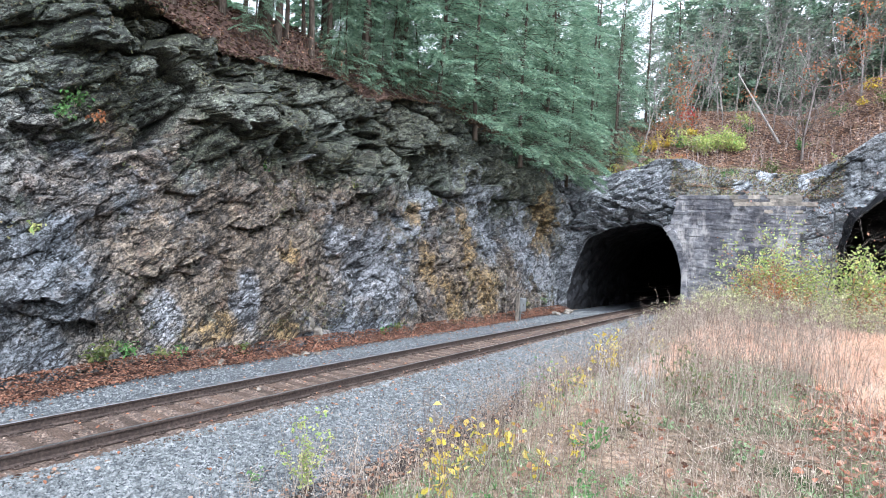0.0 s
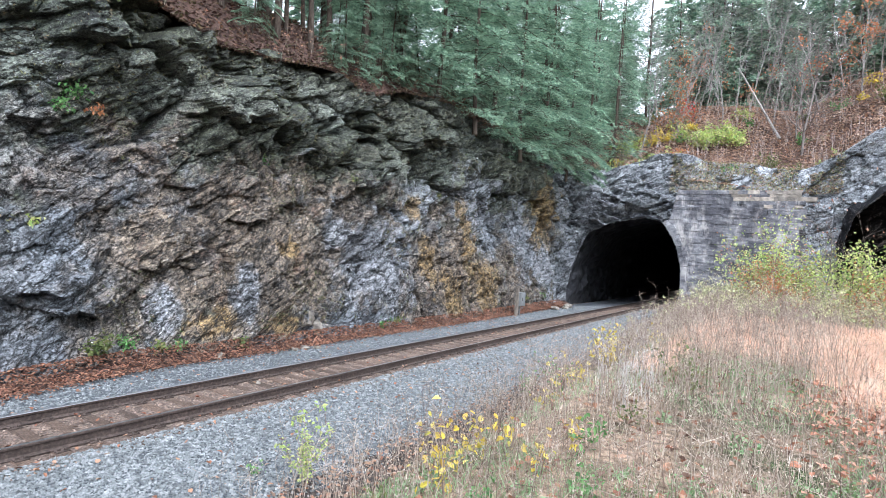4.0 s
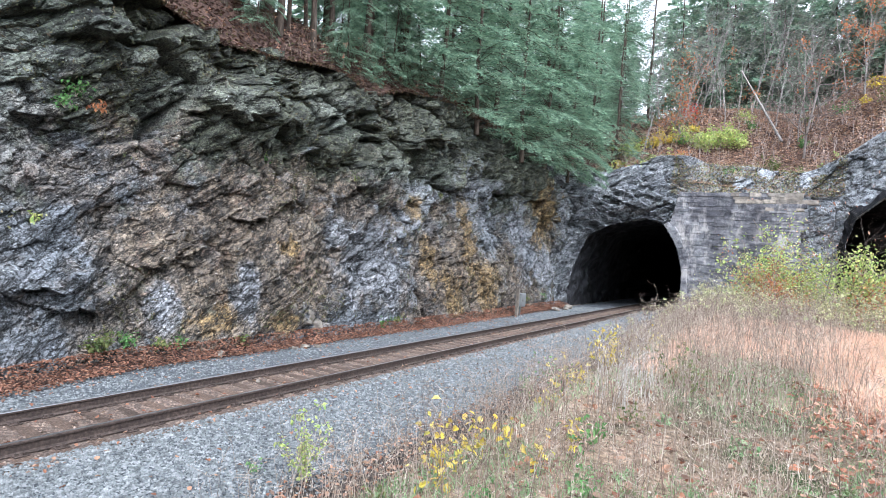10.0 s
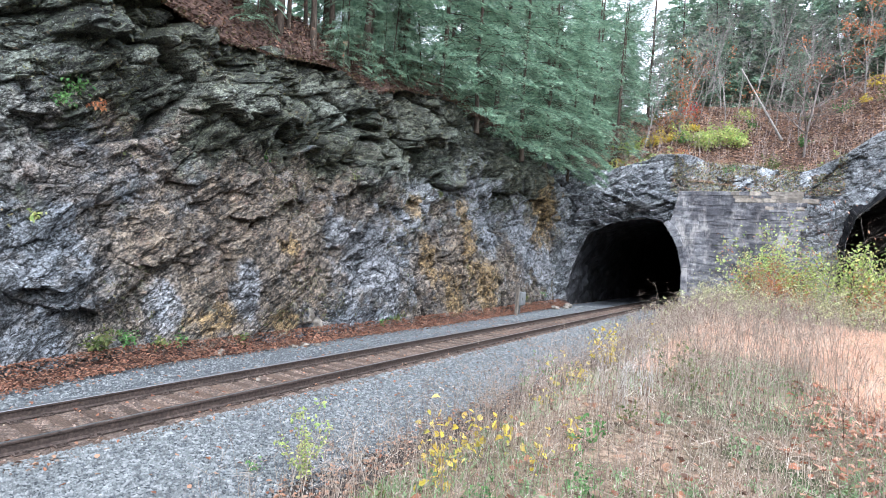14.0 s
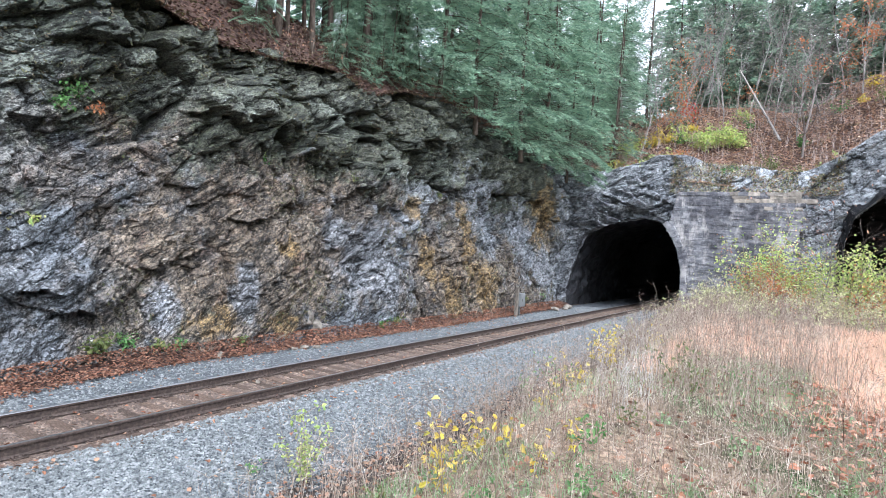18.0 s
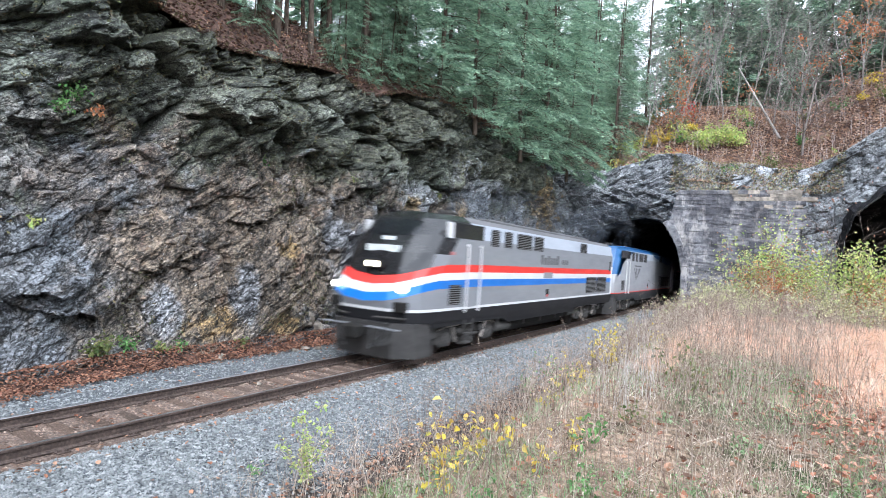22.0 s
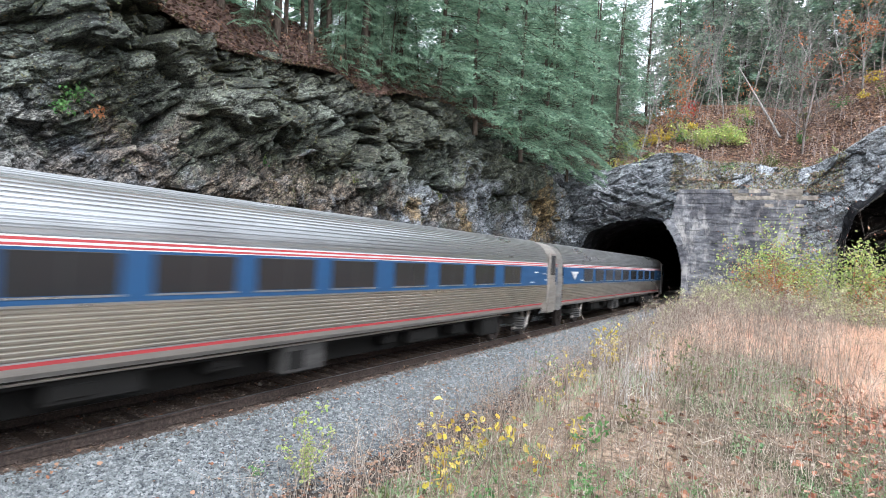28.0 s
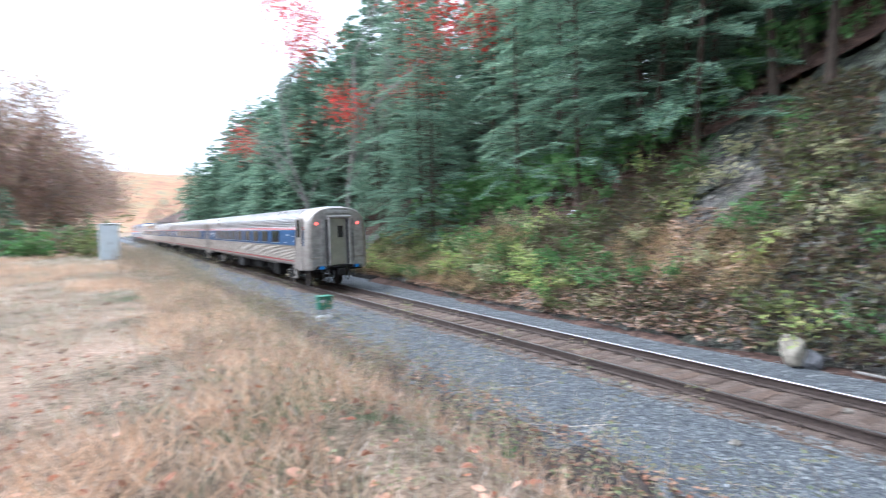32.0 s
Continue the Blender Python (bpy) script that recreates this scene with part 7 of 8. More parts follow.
ok &= (np.abs((y + 0.26) % 0.52 - 0.26) > 0.12) | (r.uniform(0, 1, len(x)) < 0.3)
sz = np.maximum(0.012, r.normal(0.022, 0.006, ok.sum()))
stones("shoulder_stones", x[ok], y[ok], -0.197 + sz * 0.35, sz, r, M_CRIB, "rusty brown stones along the rail edges")


def strip(name, x0, x1, y0, y1, zf, mat_, label, step=0.2, nx=10):
    ys2 = np.arange(y0, y1, step)
    u2, t2 = np.meshgrid(ys2, np.linspace(0, 1, nx), indexing="ij")
    a, b = x0(u2), x1(u2)
    xx = a + (b - a) * t2
    ob = new(name, mesh_from(name, np.stack([xx, u2, zf(xx, u2, t2)], -1).reshape(-1, 3), grid_faces(*u2.shape), [mat_], True))
    return tagged(ob, label, "ground", kind="structure")


strip("leaf_bank", lambda y: foot(y) - 0.9, lambda y: foot(y) + 0.75 + 0.5 * fbm(y * 0.7, y * 0 + 2, 5, 3), -30, 44, lambda x, y, t: -0.34 + 0.42 * np.exp(-((t - 0.42) / 0.3) ** 2) * (0.55 + 1.2 * fbm(y * 0.6, x * 0.6, 8, 3)) + 0.08 * fbm(x * 4, y * 4, 9, 3) - 0.06 * sm((t - 0.8) / 0.2), M_LITTER, "bank of brown leaves at the foot of the cliff")
strip("crib_dirt", lambda y: TX - 1.42 + 0.1 * fbm(y * 2, y * 0, 3, 2), lambda y: TX + 1.42 + 0.1 * fbm(y * 2, y * 0, 4, 2), -60, 56, lambda x, y, t: bed_z(x, y) - 0.012 + 0.03 * fbm(x * 3, y * 3, 6, 3) - 0.02 * (1 - sm(t / 0.08)) - 0.02 * sm((t - 0.92) / 0.08), M_CRIBBED, "brown dirty ballast between and beside the rails", 0.12, 26)
strip("soil_edge", lambda y: bank_edge(y).clip(-6.6, 0) - 0.86 - 0.42 * sm((3 - y) / 6) + 0.45 * fbm(y * 1.1, y * 0, 15, 3), lambda y: bank_edge(y).clip(-6.6, 0) + 0.75 + 0.5 * sm((9 - y) / 3), -40, 44, lambda x, y, t: np.maximum(bed_z(x, y) - 0.03, field_z(x, y)) + 0.035 + 0.05 * fbm(x * 5, y * 5, 16, 3) - 0.10 * (1 - sm(t / 0.12)) - 0.10 * sm((t - 0.88) / 0.12), M_SOIL, "strip of dark damp soil beside the ballast")


def flat_leaves(name, x, y, z, size, r, material, label):
    n = len(x)
    a = r.uniform(0, 6.28, n)
    d = np.stack([np.cos(a), np.sin(a), r.normal(0, 0.25, n)], -1)
    nn = np.stack([r.normal(0, 0.35, n), r.normal(0, 0.35, n), np.ones(n)], -1)
    v, f = leaflets(np.stack([x, y, z], -1), d, nn, size * r.uniform(0.7, 1.3, n), size * r.uniform(0.5, 0.95, n), r)
    return tagged(new(name, mesh_from(name, v, f, [material])), label, "fallen leaves", kind="stuff")


x, y, r = scatter(15000, 0, 1, 3.5, 42, 21, 1.2)
x = foot(y) - 0.1 + 0.95 * x + 0.3 * r.normal(size=len(x)) * (r.uniform(0, 1, len(x)) < 0.25)
flat_leaves("cliff_foot_leaves", x, y, np.maximum(-0.26, bed_z(x, y)) + 0.05 + 0.32 * np.exp(-((x - foot(y)) / 0.4) ** 2), 0.075, r, M_FOOTLEAF, "brown leaves drifted against the cliff foot")
x, y, r = scatter(7500, -1.25, 1.6, 2.0, -30, 22, 1.4)
x2, y2, r2 = scatter(2600, -0.85, 0.7, 3.0, 30, 23, 1.6)
x, y = np.concatenate([x, x2]), np.concatenate([y, y2])
x = x + bank_edge(y).clip(-6.6, 0)
flat_leaves("bank_leaves", x, y, np.maximum(bed_z(x, y), field_z(x, y)) + 0.06, 0.085, r, M_FALLEN, "fallen oak leaves on the bank edge")
x, y, r = scatter(5200, -4.6, 7.0, 1.4, 26, 24, 1.5)
x2, y2, r2 = scatter(4200, -4.6, 7.0, 1.4, -30, 25, 1.7)
x, y = np.concatenate([x, x2]), np.concatenate([y, y2])
flat_leaves("field_leaves", x, y, field_z(x, y) + 0.07, 0.09, r, M_FALLEN, "tan and rust leaves lying in the grass")
r = np.random.default_rng(26)
x, y = r.uniform(-24, -15.5, 26000), r.uniform(4, 34, 26000)
flat_leaves("hill_leaves", x, y, hill_z(x, y) + 0.05, 0.13, r, M_HILLLEAF, "dry brown leaves on the forest floor")
x, y = r.uniform(-15, 12, 30000), r.uniform(46.2, 66, 30000)
flat_leaves("slope_leaves", x, y, hill_z(x, y) + 0.07, 0.19, r, M_BROWNLEAF, "orange-brown leaves on the hill over the tunnels")
x, y, r = scatter(700, -13.0, -5.4, 2, 30, 27)
flat_leaves("track_leaves", x, y, bed_z(x, y) + 0.05, 0.085, r, M_FALLEN, "stray leaves on the ballast")


def blades(name, x, y, z, height, width, r, material, label, lean_=0.45):
    n = len(x)
    d = np.stack([r.normal(0, lean_, n), r.normal(0, lean_, n), np.ones(n)], -1)
    nn = np.stack([r.normal(0, 1, n), r.normal(0, 1, n), r.normal(0, 0.3, n)], -1)
    v, f = diamonds(np.stack([x, y, z - 0.02], -1), d, nn, height, width)
    return tagged(new(name, mesh_from(name, v, f, [material])), label, "grass", kind="stuff")


x, y, r = scatter(120000, -5.2, 8.0, 1.2, 40, 31, 1.7)
ok = (x > bank_edge(y) + 0.75 + 0.5 * sm((9 - y) / 3) + 0.25 * r.normal(size=len(x))) & ((vnoise(x * 0.75, y * 0.75, 8) < 0.52) | (r.uniform(0, 1, len(x)) < 0.45))
x, y = x[ok], y[ok]
tall = 0.05 + 0.30 * vnoise(x * 0.9, y * 0.9, 3) ** 1.5 * r.uniform(0.3, 1.25, len(x)) * (1 + 0.03 * y)
tall = tall * (1 - 0.5 * sm((x + 0.2) / 0.8) * sm((12 - y) / 2))
blades("dry_grass", x, y, field_z(x, y), tall, r.uniform(0.0025, 0.006, len(x)) * (1 + 0.07 * y), r, M_STRAW, "dry straw-coloured grass on the bank", 0.75)
x, y, r = scatter(66000, -4.5, 7.0, 1.2, 22, 32, 1.9)
ok = (vnoise(x * 0.75, y * 0.75, 8) > 0.44) & (x > bank_edge(y) + 0.7)
x, y = x[ok], y[ok]
blades("green_grass", x, y, field_z(x, y), r.uniform(0.08, 0.24, len(x)), r.uniform(0.004, 0.010, len(x)), r, M_GRASS, "patches of green grass among the straw", 0.6)
x, y, r = scatter(115000, -2.0, 9.0, 8.0, 24.5, 33, 1.0)
ok = vnoise(x * 0.4 + 3, y * 0.4, 5) + 0.3 * sm((x + 0.8) / 2.5) - 0.4 * sm((9.6 - y) / 1.5) > 0.33
x, y = x[ok], y[ok]
blades("pink_grass", x, y, field_z(x, y), r.uniform(0.14, 0.44, len(x)), r.uniform(0.005, 0.011, len(x)), r, M_PINK, "feathery pinkish dead grass", 0.7)
x, y, r = scatter(105000, -5.2, 9.0, 1.4, -48, 34, 1.6)
ok = x > bank_edge(y) + 0.25 + 0.75 * sm((y + 10) / 5) + 0.3 * r.normal(size=len(x))
x, y = x[ok], y[ok]
blades("field_grass", x, y, field_z(x, y), (0.10 + 0.30 * vnoise(x * 0.8, y * 0.8, 13)) * r.uniform(0.5, 1.2, len(x)), r.uniform(0.003, 0.007, len(x)) * (1 + 0.05 * -y), r, M_STRAW, "dry grass of the open field", 0.6)
x, y, r = scatter(62000, -3.0, 7.0, -2.5, -46, 35, 1.3)
ok = vnoise(x * 0.5 + 3, y * 0.3, 15) > 0.36
x, y = x[ok], y[ok]
blades("field_pink_grass", x, y, field_z(x, y), r.uniform(0.14, 0.50, len(x)), r.uniform(0.006, 0.014, len(x)), r, M_TANPINK, "matted pinkish grass of the open field", 0.7)


def weeds(name, x, y, z, height, r, label, leaf=None, per=5, leaf_size=0.03, stalk=None):
    """Dry stalks with short side twigs and seed heads."""
    segs, lc = [], []
    for a, b, c, h in zip(x, y, z, height):
        p = np.array([a, b, c - 0.03])
        d = np.array([r.normal(0, 0.13), r.normal(0, 0.13), 1.0])
        w = 0.0014 + 0.0010 * h + 0.00022 * math.hypot(a, b)
        for i in range(3):
            q = p + d * h / 3
            segs.append((*p, *q, w * (1 - i * 0.25), w * (0.75 - i * 0.22)))
            if i:
                for _ in range(2):
                    e = q + np.array([r.normal(0, 0.12), r.normal(0, 0.12), r.uniform(0.02, 0.16)]) * h * 0.8
                    segs.append((*q, *e, w * 0.55, w * 0.3))
                    lc.append(e + r.normal(0, 0.025, (per, 3)))
            p, d = q, d + r.normal(0, 0.12, 3)
        lc.append(p + r.normal(0, 0.03, (per, 3)))
    ob = empty(name, label, "weeds")
    ob["kind"] = "stuff"
    part("stalks", mesh_from("stalks", *tubes(segs, 3), [stalk or M_TWIG]), None, ob)
    c = np.concatenate(lc)
    n = len(c)
    v, f = diamonds(c, unit(r, n), unit(r, n), r.uniform(0.6, 1.5, n) * leaf_size, r.uniform(0.4, 0.9, n) * leaf_size)
    part("seed_heads", mesh_from("seed_heads", v, f, [leaf or M_TWIG]), None, ob)
    return ob


x, y, r = scatter(5600, -4.9, 1.9, 2.6, 30, 41, 1.5)
ok = (x > bank_edge(y) + 0.95 + 0.6 * sm((9 - y) / 3)) & (x < 1.6 - 1.6 * r.uniform(0, 1, len(x)) ** 2) & (vnoise(x * 0.7, y * 0.5, 19) > 0.30)
weeds("dry_weeds", x[ok], y[ok], field_z(x[ok], y[ok]), r.uniform(0.25, 0.85, ok.sum()) * (1 + 0.02 * y[ok]), r, "dense brown dead weed stalks on the bank", M_TWIG, 4, 0.013)
x, y, r = scatter(420, -6.2, 5.5, 20, 40, 42)
ok = x > bank_edge(y) + 0.1
weeds("far_weeds", x[ok], y[ok], field_z(x[ok], y[ok]), r.uniform(0.5, 1.3, ok.sum()), r, "pale yellow-green weeds before the tunnels", M_PALEWEED, 6, 0.075)
x, y, r = scatter(1700, -6.0, 7.5, 19.5, 36, 44)
ok = x > bank_edge(y) + 0.2
weeds("brown_weeds", x[ok], y[ok], field_z(x[ok], y[ok]), r.uniform(0.4, 1.0, ok.sum()), r, "brown dead brush before the tunnels", M_TWIG, 3, 0.035)
x, y, r = scatter(70, -1.9, -1.2, 6.4, 8.4, 45)
weeds("pale_stalks", x, y, field_z(x, y), r.uniform(0.4, 0.8, len(x)), r, "clump of bleached dead stalks", M_BLEACHED, 2, 0.015, M_BLEACHED)
x, y, r = scatter(3000, -4.5, -0.4, 0.5, -40, 43, 1.2)
ok = (x > bank_edge(y) + 1.1) & (x < -0.6 - 2.0 * r.uniform(0, 1, len(x)) ** 2)
weeds("trackside_weeds", x[ok], y[ok], field_z(x[ok], y[ok]), r.uniform(0.35, 1.0, ok.sum()), r, "brown and green weeds along the track bank", M_WEED, 5, 0.02)

# yellow-leaved plants on the bank
for i, (x, y, s, n) in enumerate([(-2.35, 4.15, 0.66, 30), (-2.2, 3.9, 0.6, 28), (-2.05, 4.3, 0.62, 22), (-1.9, 4.6, 0.55, 18), (-1.6, 4.4, 0.5, 10), (-2.3, 4.6, 0.5, 12), (-1.5, 5.0, 0.5, 8), (-2.15, 3.6, 0.5, 12), (-2.75, 10.9, 1.0, 60), (-2.85, 11.1, 0.8, 44), (-2.85, 9.7, 0.6, 26), (-2.9, 9.1, 0.55, 22), (-2.85, 8.4, 0.5, 20), (-2.8, 7.7, 0.5, 18), (-2.6, 12.4, 0.6, 20), (-2.3, 13.6, 0.6, 16)]):
    near = y < 6
    shrub("yellow_plant", 500 + i, (x, y, fz(x, y)), s * (0.52 if near else 0.58), M_YELLOW, int(n * (1.3 if near else 2.0)), 0.075 if near else 0.085, "weedy plant with drooping yellow leaves on the bank", 1.7, 5 if near else 7, "yellow plants on the bank")
r = np.random.default_rng(560)
for i in range(110):
    yy = float(2.3 + 13 * r.uniform() ** 1.5)
    xx = float(r.uniform(-3.7, 0.35 * yy + 2.0))
    if vnoise(np.array([xx * 0.55]), np.array([yy * 0.55]), 8)[0] < 0.42:
        continue
    shrub("low_plant", 900 + i, (xx, yy, fz(xx, yy)), float(r.uniform(0.12, 0.32)), [M_GRASS, M_FERN, M_GRASS, M_OAK, M_GREEN][i % 5], 90, 0.05, "low leafy plant among the dead grass", 0.8, 8, "low plants in the grass")
x, y = np.concatenate([r.uniform(0.2, 3.4, 560), r.uniform(0.3, 4.0, 900)]), np.concatenate([r.uniform(4.4, 8.0, 560), r.uniform(7.0, 11, 900)])
flat_leaves("oak_leaves", x, y, field_z(x, y) + 0.11, 0.088, r, M_OAK, "rust-coloured oak leaves lying on the grass")
for i in range(46):
    xx, yy = (float(r.uniform(-1.6, 0.3)), float(r.uniform(3.0, 5.2))) if i % 2 else (float(r.uniform(0.0, 1.4)), float(r.uniform(4.2, 5.8)))
    shrub("low_plant", 1100 + i, (xx, yy, fz(xx, yy)), float(r.uniform(0.10, 0.22)), [M_GRASS, M_FERN, M_GRASS][i % 3], 110, 0.03, "low green plant in the grass", 0.8, 8, "low plants in the grass")
x, y = r.uniform(-4.3, 2.5, 650), 1.5 - 10 * r.uniform(0, 1, 650) ** 1.3
flat_leaves("field_oak_leaves", x, y, field_z(x, y) + 0.09, 0.09, r, M_OAK, "orange and tan oak leaves lying in the field")
for i, (x, y, s, n, m, z) in enumerate([(-5.62, 5.95, 0.40, 420, M_LIME, -0.43), (-5.2, 13.0, 0.55, 160, M_GREEN, -0.4), (-6.35, 5.6, 0.22, 26, M_GREEN, -0.33), (-2.9, 9.0, 0.5, 120, M_GREEN, None), (-0.9, 8.2, 0.55, 160, M_FERN, None), (-1.4, 5.2, 0.3, 60, M_GREEN, None), (-4.9, -6.2, 0.3, 60, M_GREEN, None), (-3.6, -5.2, 0.35, 70, M_GREEN, None), (-2.9, -12.6, 0.5, 120, M_FERN, None)]):
    shrub("green_weed", 530 + i, (x, y, fz(x, y) if z is None else z), s, m, n, 0.06, "leafy green weed at the edge of the ballast", 3.0 if i == 0 else 1.5, 9, "green weeds")

# bushes before the second tunnel
for i, (x, y, s, n, m, ls, lab) in enumerate([(-0.5, 30.5, 2.7, 560, M_LIME, 0.17, "bright yellow-green"), (0.5, 31.2, 2.5, 420, M_LIME, 0.17, "bright yellow-green"), (2.6, 28.5, 2.2, 300, M_LIME, 0.15, "yellow-green"), (3.4, 29.5, 2.2, 300, M_LIME, 0.15, "yellow-green"), (-0.4, 28.4, 2.2, 210, M_ORANGE, 0.14, "thin orange"), (0.3, 27.5, 1.5, 190, M_ORANGE, 0.12, "thin orange"), (4.2, 27.5, 1.8, 230, M_ORANGE, 0.13, "orange"), (5.6, 28.0, 1.6, 200, M_ORANGE, 0.13, "orange"), (2.9, 26.6, 1.2, 120, M_ORANGE, 0.12, "thin orange"), (1.6, 26.5, 1.2, 150, M_PALEWEED, 0.11, "pale green"), (3.4, 25.5, 1.1, 130, M_PALEWEED, 0.11, "pale green"), (-1.4, 28.0, 1.4, 170, M_PALEWEED, 0.11, "pale green"), (-2.6, 28.8, 1.3, 150, M_PALEWEED, 0.10, "pale green"), (-3.9, 31.5, 1.2, 130, M_PALEWEED, 0.10, "pale green"), (-5.2, 35, 1.2, 120, M_FERN, 0.11, "olive"), (-0.6, 25.4, 0.9, 80, M_PALEWEED, 0.09, "pale green"), (5.0, 29.0, 1.8, 220, M_PALEWEED, 0.13, "pale green"), (-2.0, 25.5, 0.9, 80, M_PALEWEED, 0.09, "pale green"), (2.4, 24.4, 0.9, 90, M_PALEWEED, 0.09, "pale green")]):
    shrub("bush", 560 + i, (x, y, fz(x, y)), s * 1.1, m, int(n * 4.0), ls * 0.78, f"{lab} bush among weeds before the tunnels", 1.1, 18, "bushes before the tunnels", M_TWIG)
for i, (x, y, H) in enumerate([(1.5, 26.0, 5.6), (3.2, 29.0, 4.6)]):
    tm, cm = bare_tree(590 + i, H, 0.021, 4, 0.8, M_OAK, 60, 0.12, fork=3, low=0.4, gather=0.25, bark=M_DRYBARK)
    t = tree_thing("sapling", "thin brown sapling, nearly leafless, before the second tunnel", "saplings before the tunnels", tm, cm)
    t.location = (x, y, fz(x, y))
# brush on the hill over the tunnels
for i, (x, y, s, n, m, ls) in enumerate([(-12.7, 54.2, 1.5, 420, M_LIME, 0.22), (-11.0, 55.0, 1.1, 200, M_YELLOW, 0.2), (-6.6, 53.0, 1.9, 560, M_LIME, 0.24), (-5.0, 53.4, 1.8, 480, M_LIME, 0.24), (-3.6, 54.0, 1.4, 320, M_LIME, 0.22), (-12.9, 49.0, 1.0, 240, M_LIME, 0.18), (-12.2, 47.6, 1.1, 260, M_LIME, 0.18), (-11.2, 48.6, 1.0, 200, M_ORANGE, 0.18), (-9.2, 48.6, 1.0, 240, M_LIME, 0.18), (-10.4, 47.8, 0.8, 160, M_RUSSET, 0.18), (-8.0, 49.5, 1.0, 180, M_ORANGE, 0.18), (-9.5, 54.5, 1.0, 140, M_YELLOW, 0.2), (-10.2, 50.5, 0.9, 120, M_FERN, 0.18), (0.6, 49, 1.0, 120, M_FERN, 0.16), (7.5, 55, 1.6, 260, M_FERN, 0.22), (-1.0, 50, 1.0, 120, M_FERN, 0.16)]):
    shrub("hill_shrub", 600 + i, (x, y, hz(x, y)), s * 1.35, m, int(n * 1.8), ls, "low yellow-green shrub on the leafy brow", 0.7, 14, "shrubs over the tunnels")
r = np.random.default_rng(649)
for i in range(34):
    xx, yy = float(r.uniform(-13.5, 8)), float(r.uniform(47.5, 62))
    shrub("hill_plant", 612 + i, (xx, yy, hz(xx, yy)), float(r.uniform(0.6, 1.4)), [M_FERN, M_LIME, M_RUSSET, M_GREEN, M_RUSSET, M_YELLOW, M_LIME][i % 7], 130, 0.2, "small leafy plant in the hillside litter", 0.8, 8, "plants over the tunnels")
r = np.random.default_rng(650)
x, y = r.uniform(-13, 12, 750), r.uniform(47.5, 66, 750)
weeds("hill_brush", x, y, hill_z(x, y), r.uniform(0.5, 1.9, 750), r, "tangled leafless brush with a few tan leaves on the hillside", M_BROWNLEAF, 1, 0.10, M_BRUSH)
r = np.random.default_rng(652)
x, y = r.uniform(-26, -15, 6000), r.uniform(-34, 2, 6000)
ok = x < foot(y) - lean(y) * crest(y)
x, y = x[ok], y[ok]
flat_leaves("south_hill_leaves", x, y, hill_z(x, y) + 0.05, 0.3, r, M_HILLLEAF, "brown leaves under the southern wood")
x, y = r.uniform(-24, -15, 2200), r.uniform(-32, 3, 2200)
ok = x < foot(y) - lean(y) * crest(y)
weeds("south_brush", x[ok], y[ok], hill_z(x[ok], y[ok]), r.uniform(0.5, 1.8, ok.sum()), r, "low brush under the southern wood", M_GREEN, 9, 0.16)
for i in range(14):
    xx, yy = float(r.uniform(0.5, 13)), float(r.uniform(-66, -42))
    shrub("field_bush", 670 + i, (xx, yy, fz(xx, yy)), float(r.uniform(1.8, 3.0)), [M_FERN, M_GREEN, M_RUSSET][i % 3], 420, 0.3, "bushy growth along the far side of the field", 0.8, 14, "bushes beside the field")
r = np.random.default_rng(651)
x, y = r.uniform(-22, -15.6, 160), r.uniform(8, 30, 160)
weeds("brow_brush", x, y, hill_z(x, y), r.uniform(0.4, 1.2, 160), r, "thin dead twigs on the leafy brow", M_FALLEN, 2, 0.08)


# ---- plants on the rock ----
def near_rock(sheet, y, z):
    d = (sheet[..., 1] - y) ** 2 + (sheet[..., 2] - z) ** 2
    return sheet.reshape(-1, 3)[int(np.argmin(d))]


for i, (y, z, s, n, m) in enumerate([(6.8, 6.35, 0.55, 170, M_GREEN), (6.5, 6.0, 0.4, 80, M_GREEN), (7.3, 6.1, 0.35, 50, M_ORANGE), (12.75, 5.75, 0.55, 150, M_GREEN), (12.9, 6.1, 0.4, 60, M_LIME), (5.85, 3.2, 0.35, 80, M_LIME), (7.0, 0.25, 0.6, 200, M_FERN), (8.0, 0.2, 0.5, 150, M_GREEN), (8.7, 0.1, 0.45, 110, M_FERN), (9.4, 0.1, 0.4, 90, M_GREEN), (18.2, 0.0, 0.5, 130, M_GREEN), (19.2, 0.1, 0.45, 100, M_FERN), (11.2, 0.0, 0.4, 90, M_FERN), (17.0, 5.8, 0.45, 80, M_FERN), (24, 6.0, 0.5, 90, M_FERN), (4.6, 8.6, 0.5, 90, M_FERN), (35, 0.4, 0.6, 120, M_FERN), (38.5, 0.5, 0.6, 140, M_GREEN)]):
    p = near_rock(CLIFF, y, z)
    shrub("cliff_plant", 700 + i, (p[0] + 0.05, p[1], p[2] - 0.05), s, m, n, 0.10, "small leafy plant rooted in a crack of the cliff", 0.7, 8, "plants on the cliff")
r = np.random.default_rng(730)
pts = CLIFF.reshape(-1, 3)
pick = pts[r.integers(0, len(pts), 60000)]
ok = (vnoise(pick[:, 1] * 0.5, pick[:, 2] * 0.6, 77) + 0.02 * pick[:, 2] > 0.60) & (pick[:, 2] > 0.3)
pick = pick[ok][:14000]
d = np.stack([r.uniform(0.2, 1, len(pick)), r.normal(0, 0.5, len(pick)), r.normal(-0.4, 0.5, len(pick))], -1)
v, f = diamonds(pick, d, unit(r, len(pick)), r.uniform(0.05, 0.16, len(pick)), r.uniform(0.02, 0.05, len(pick)))
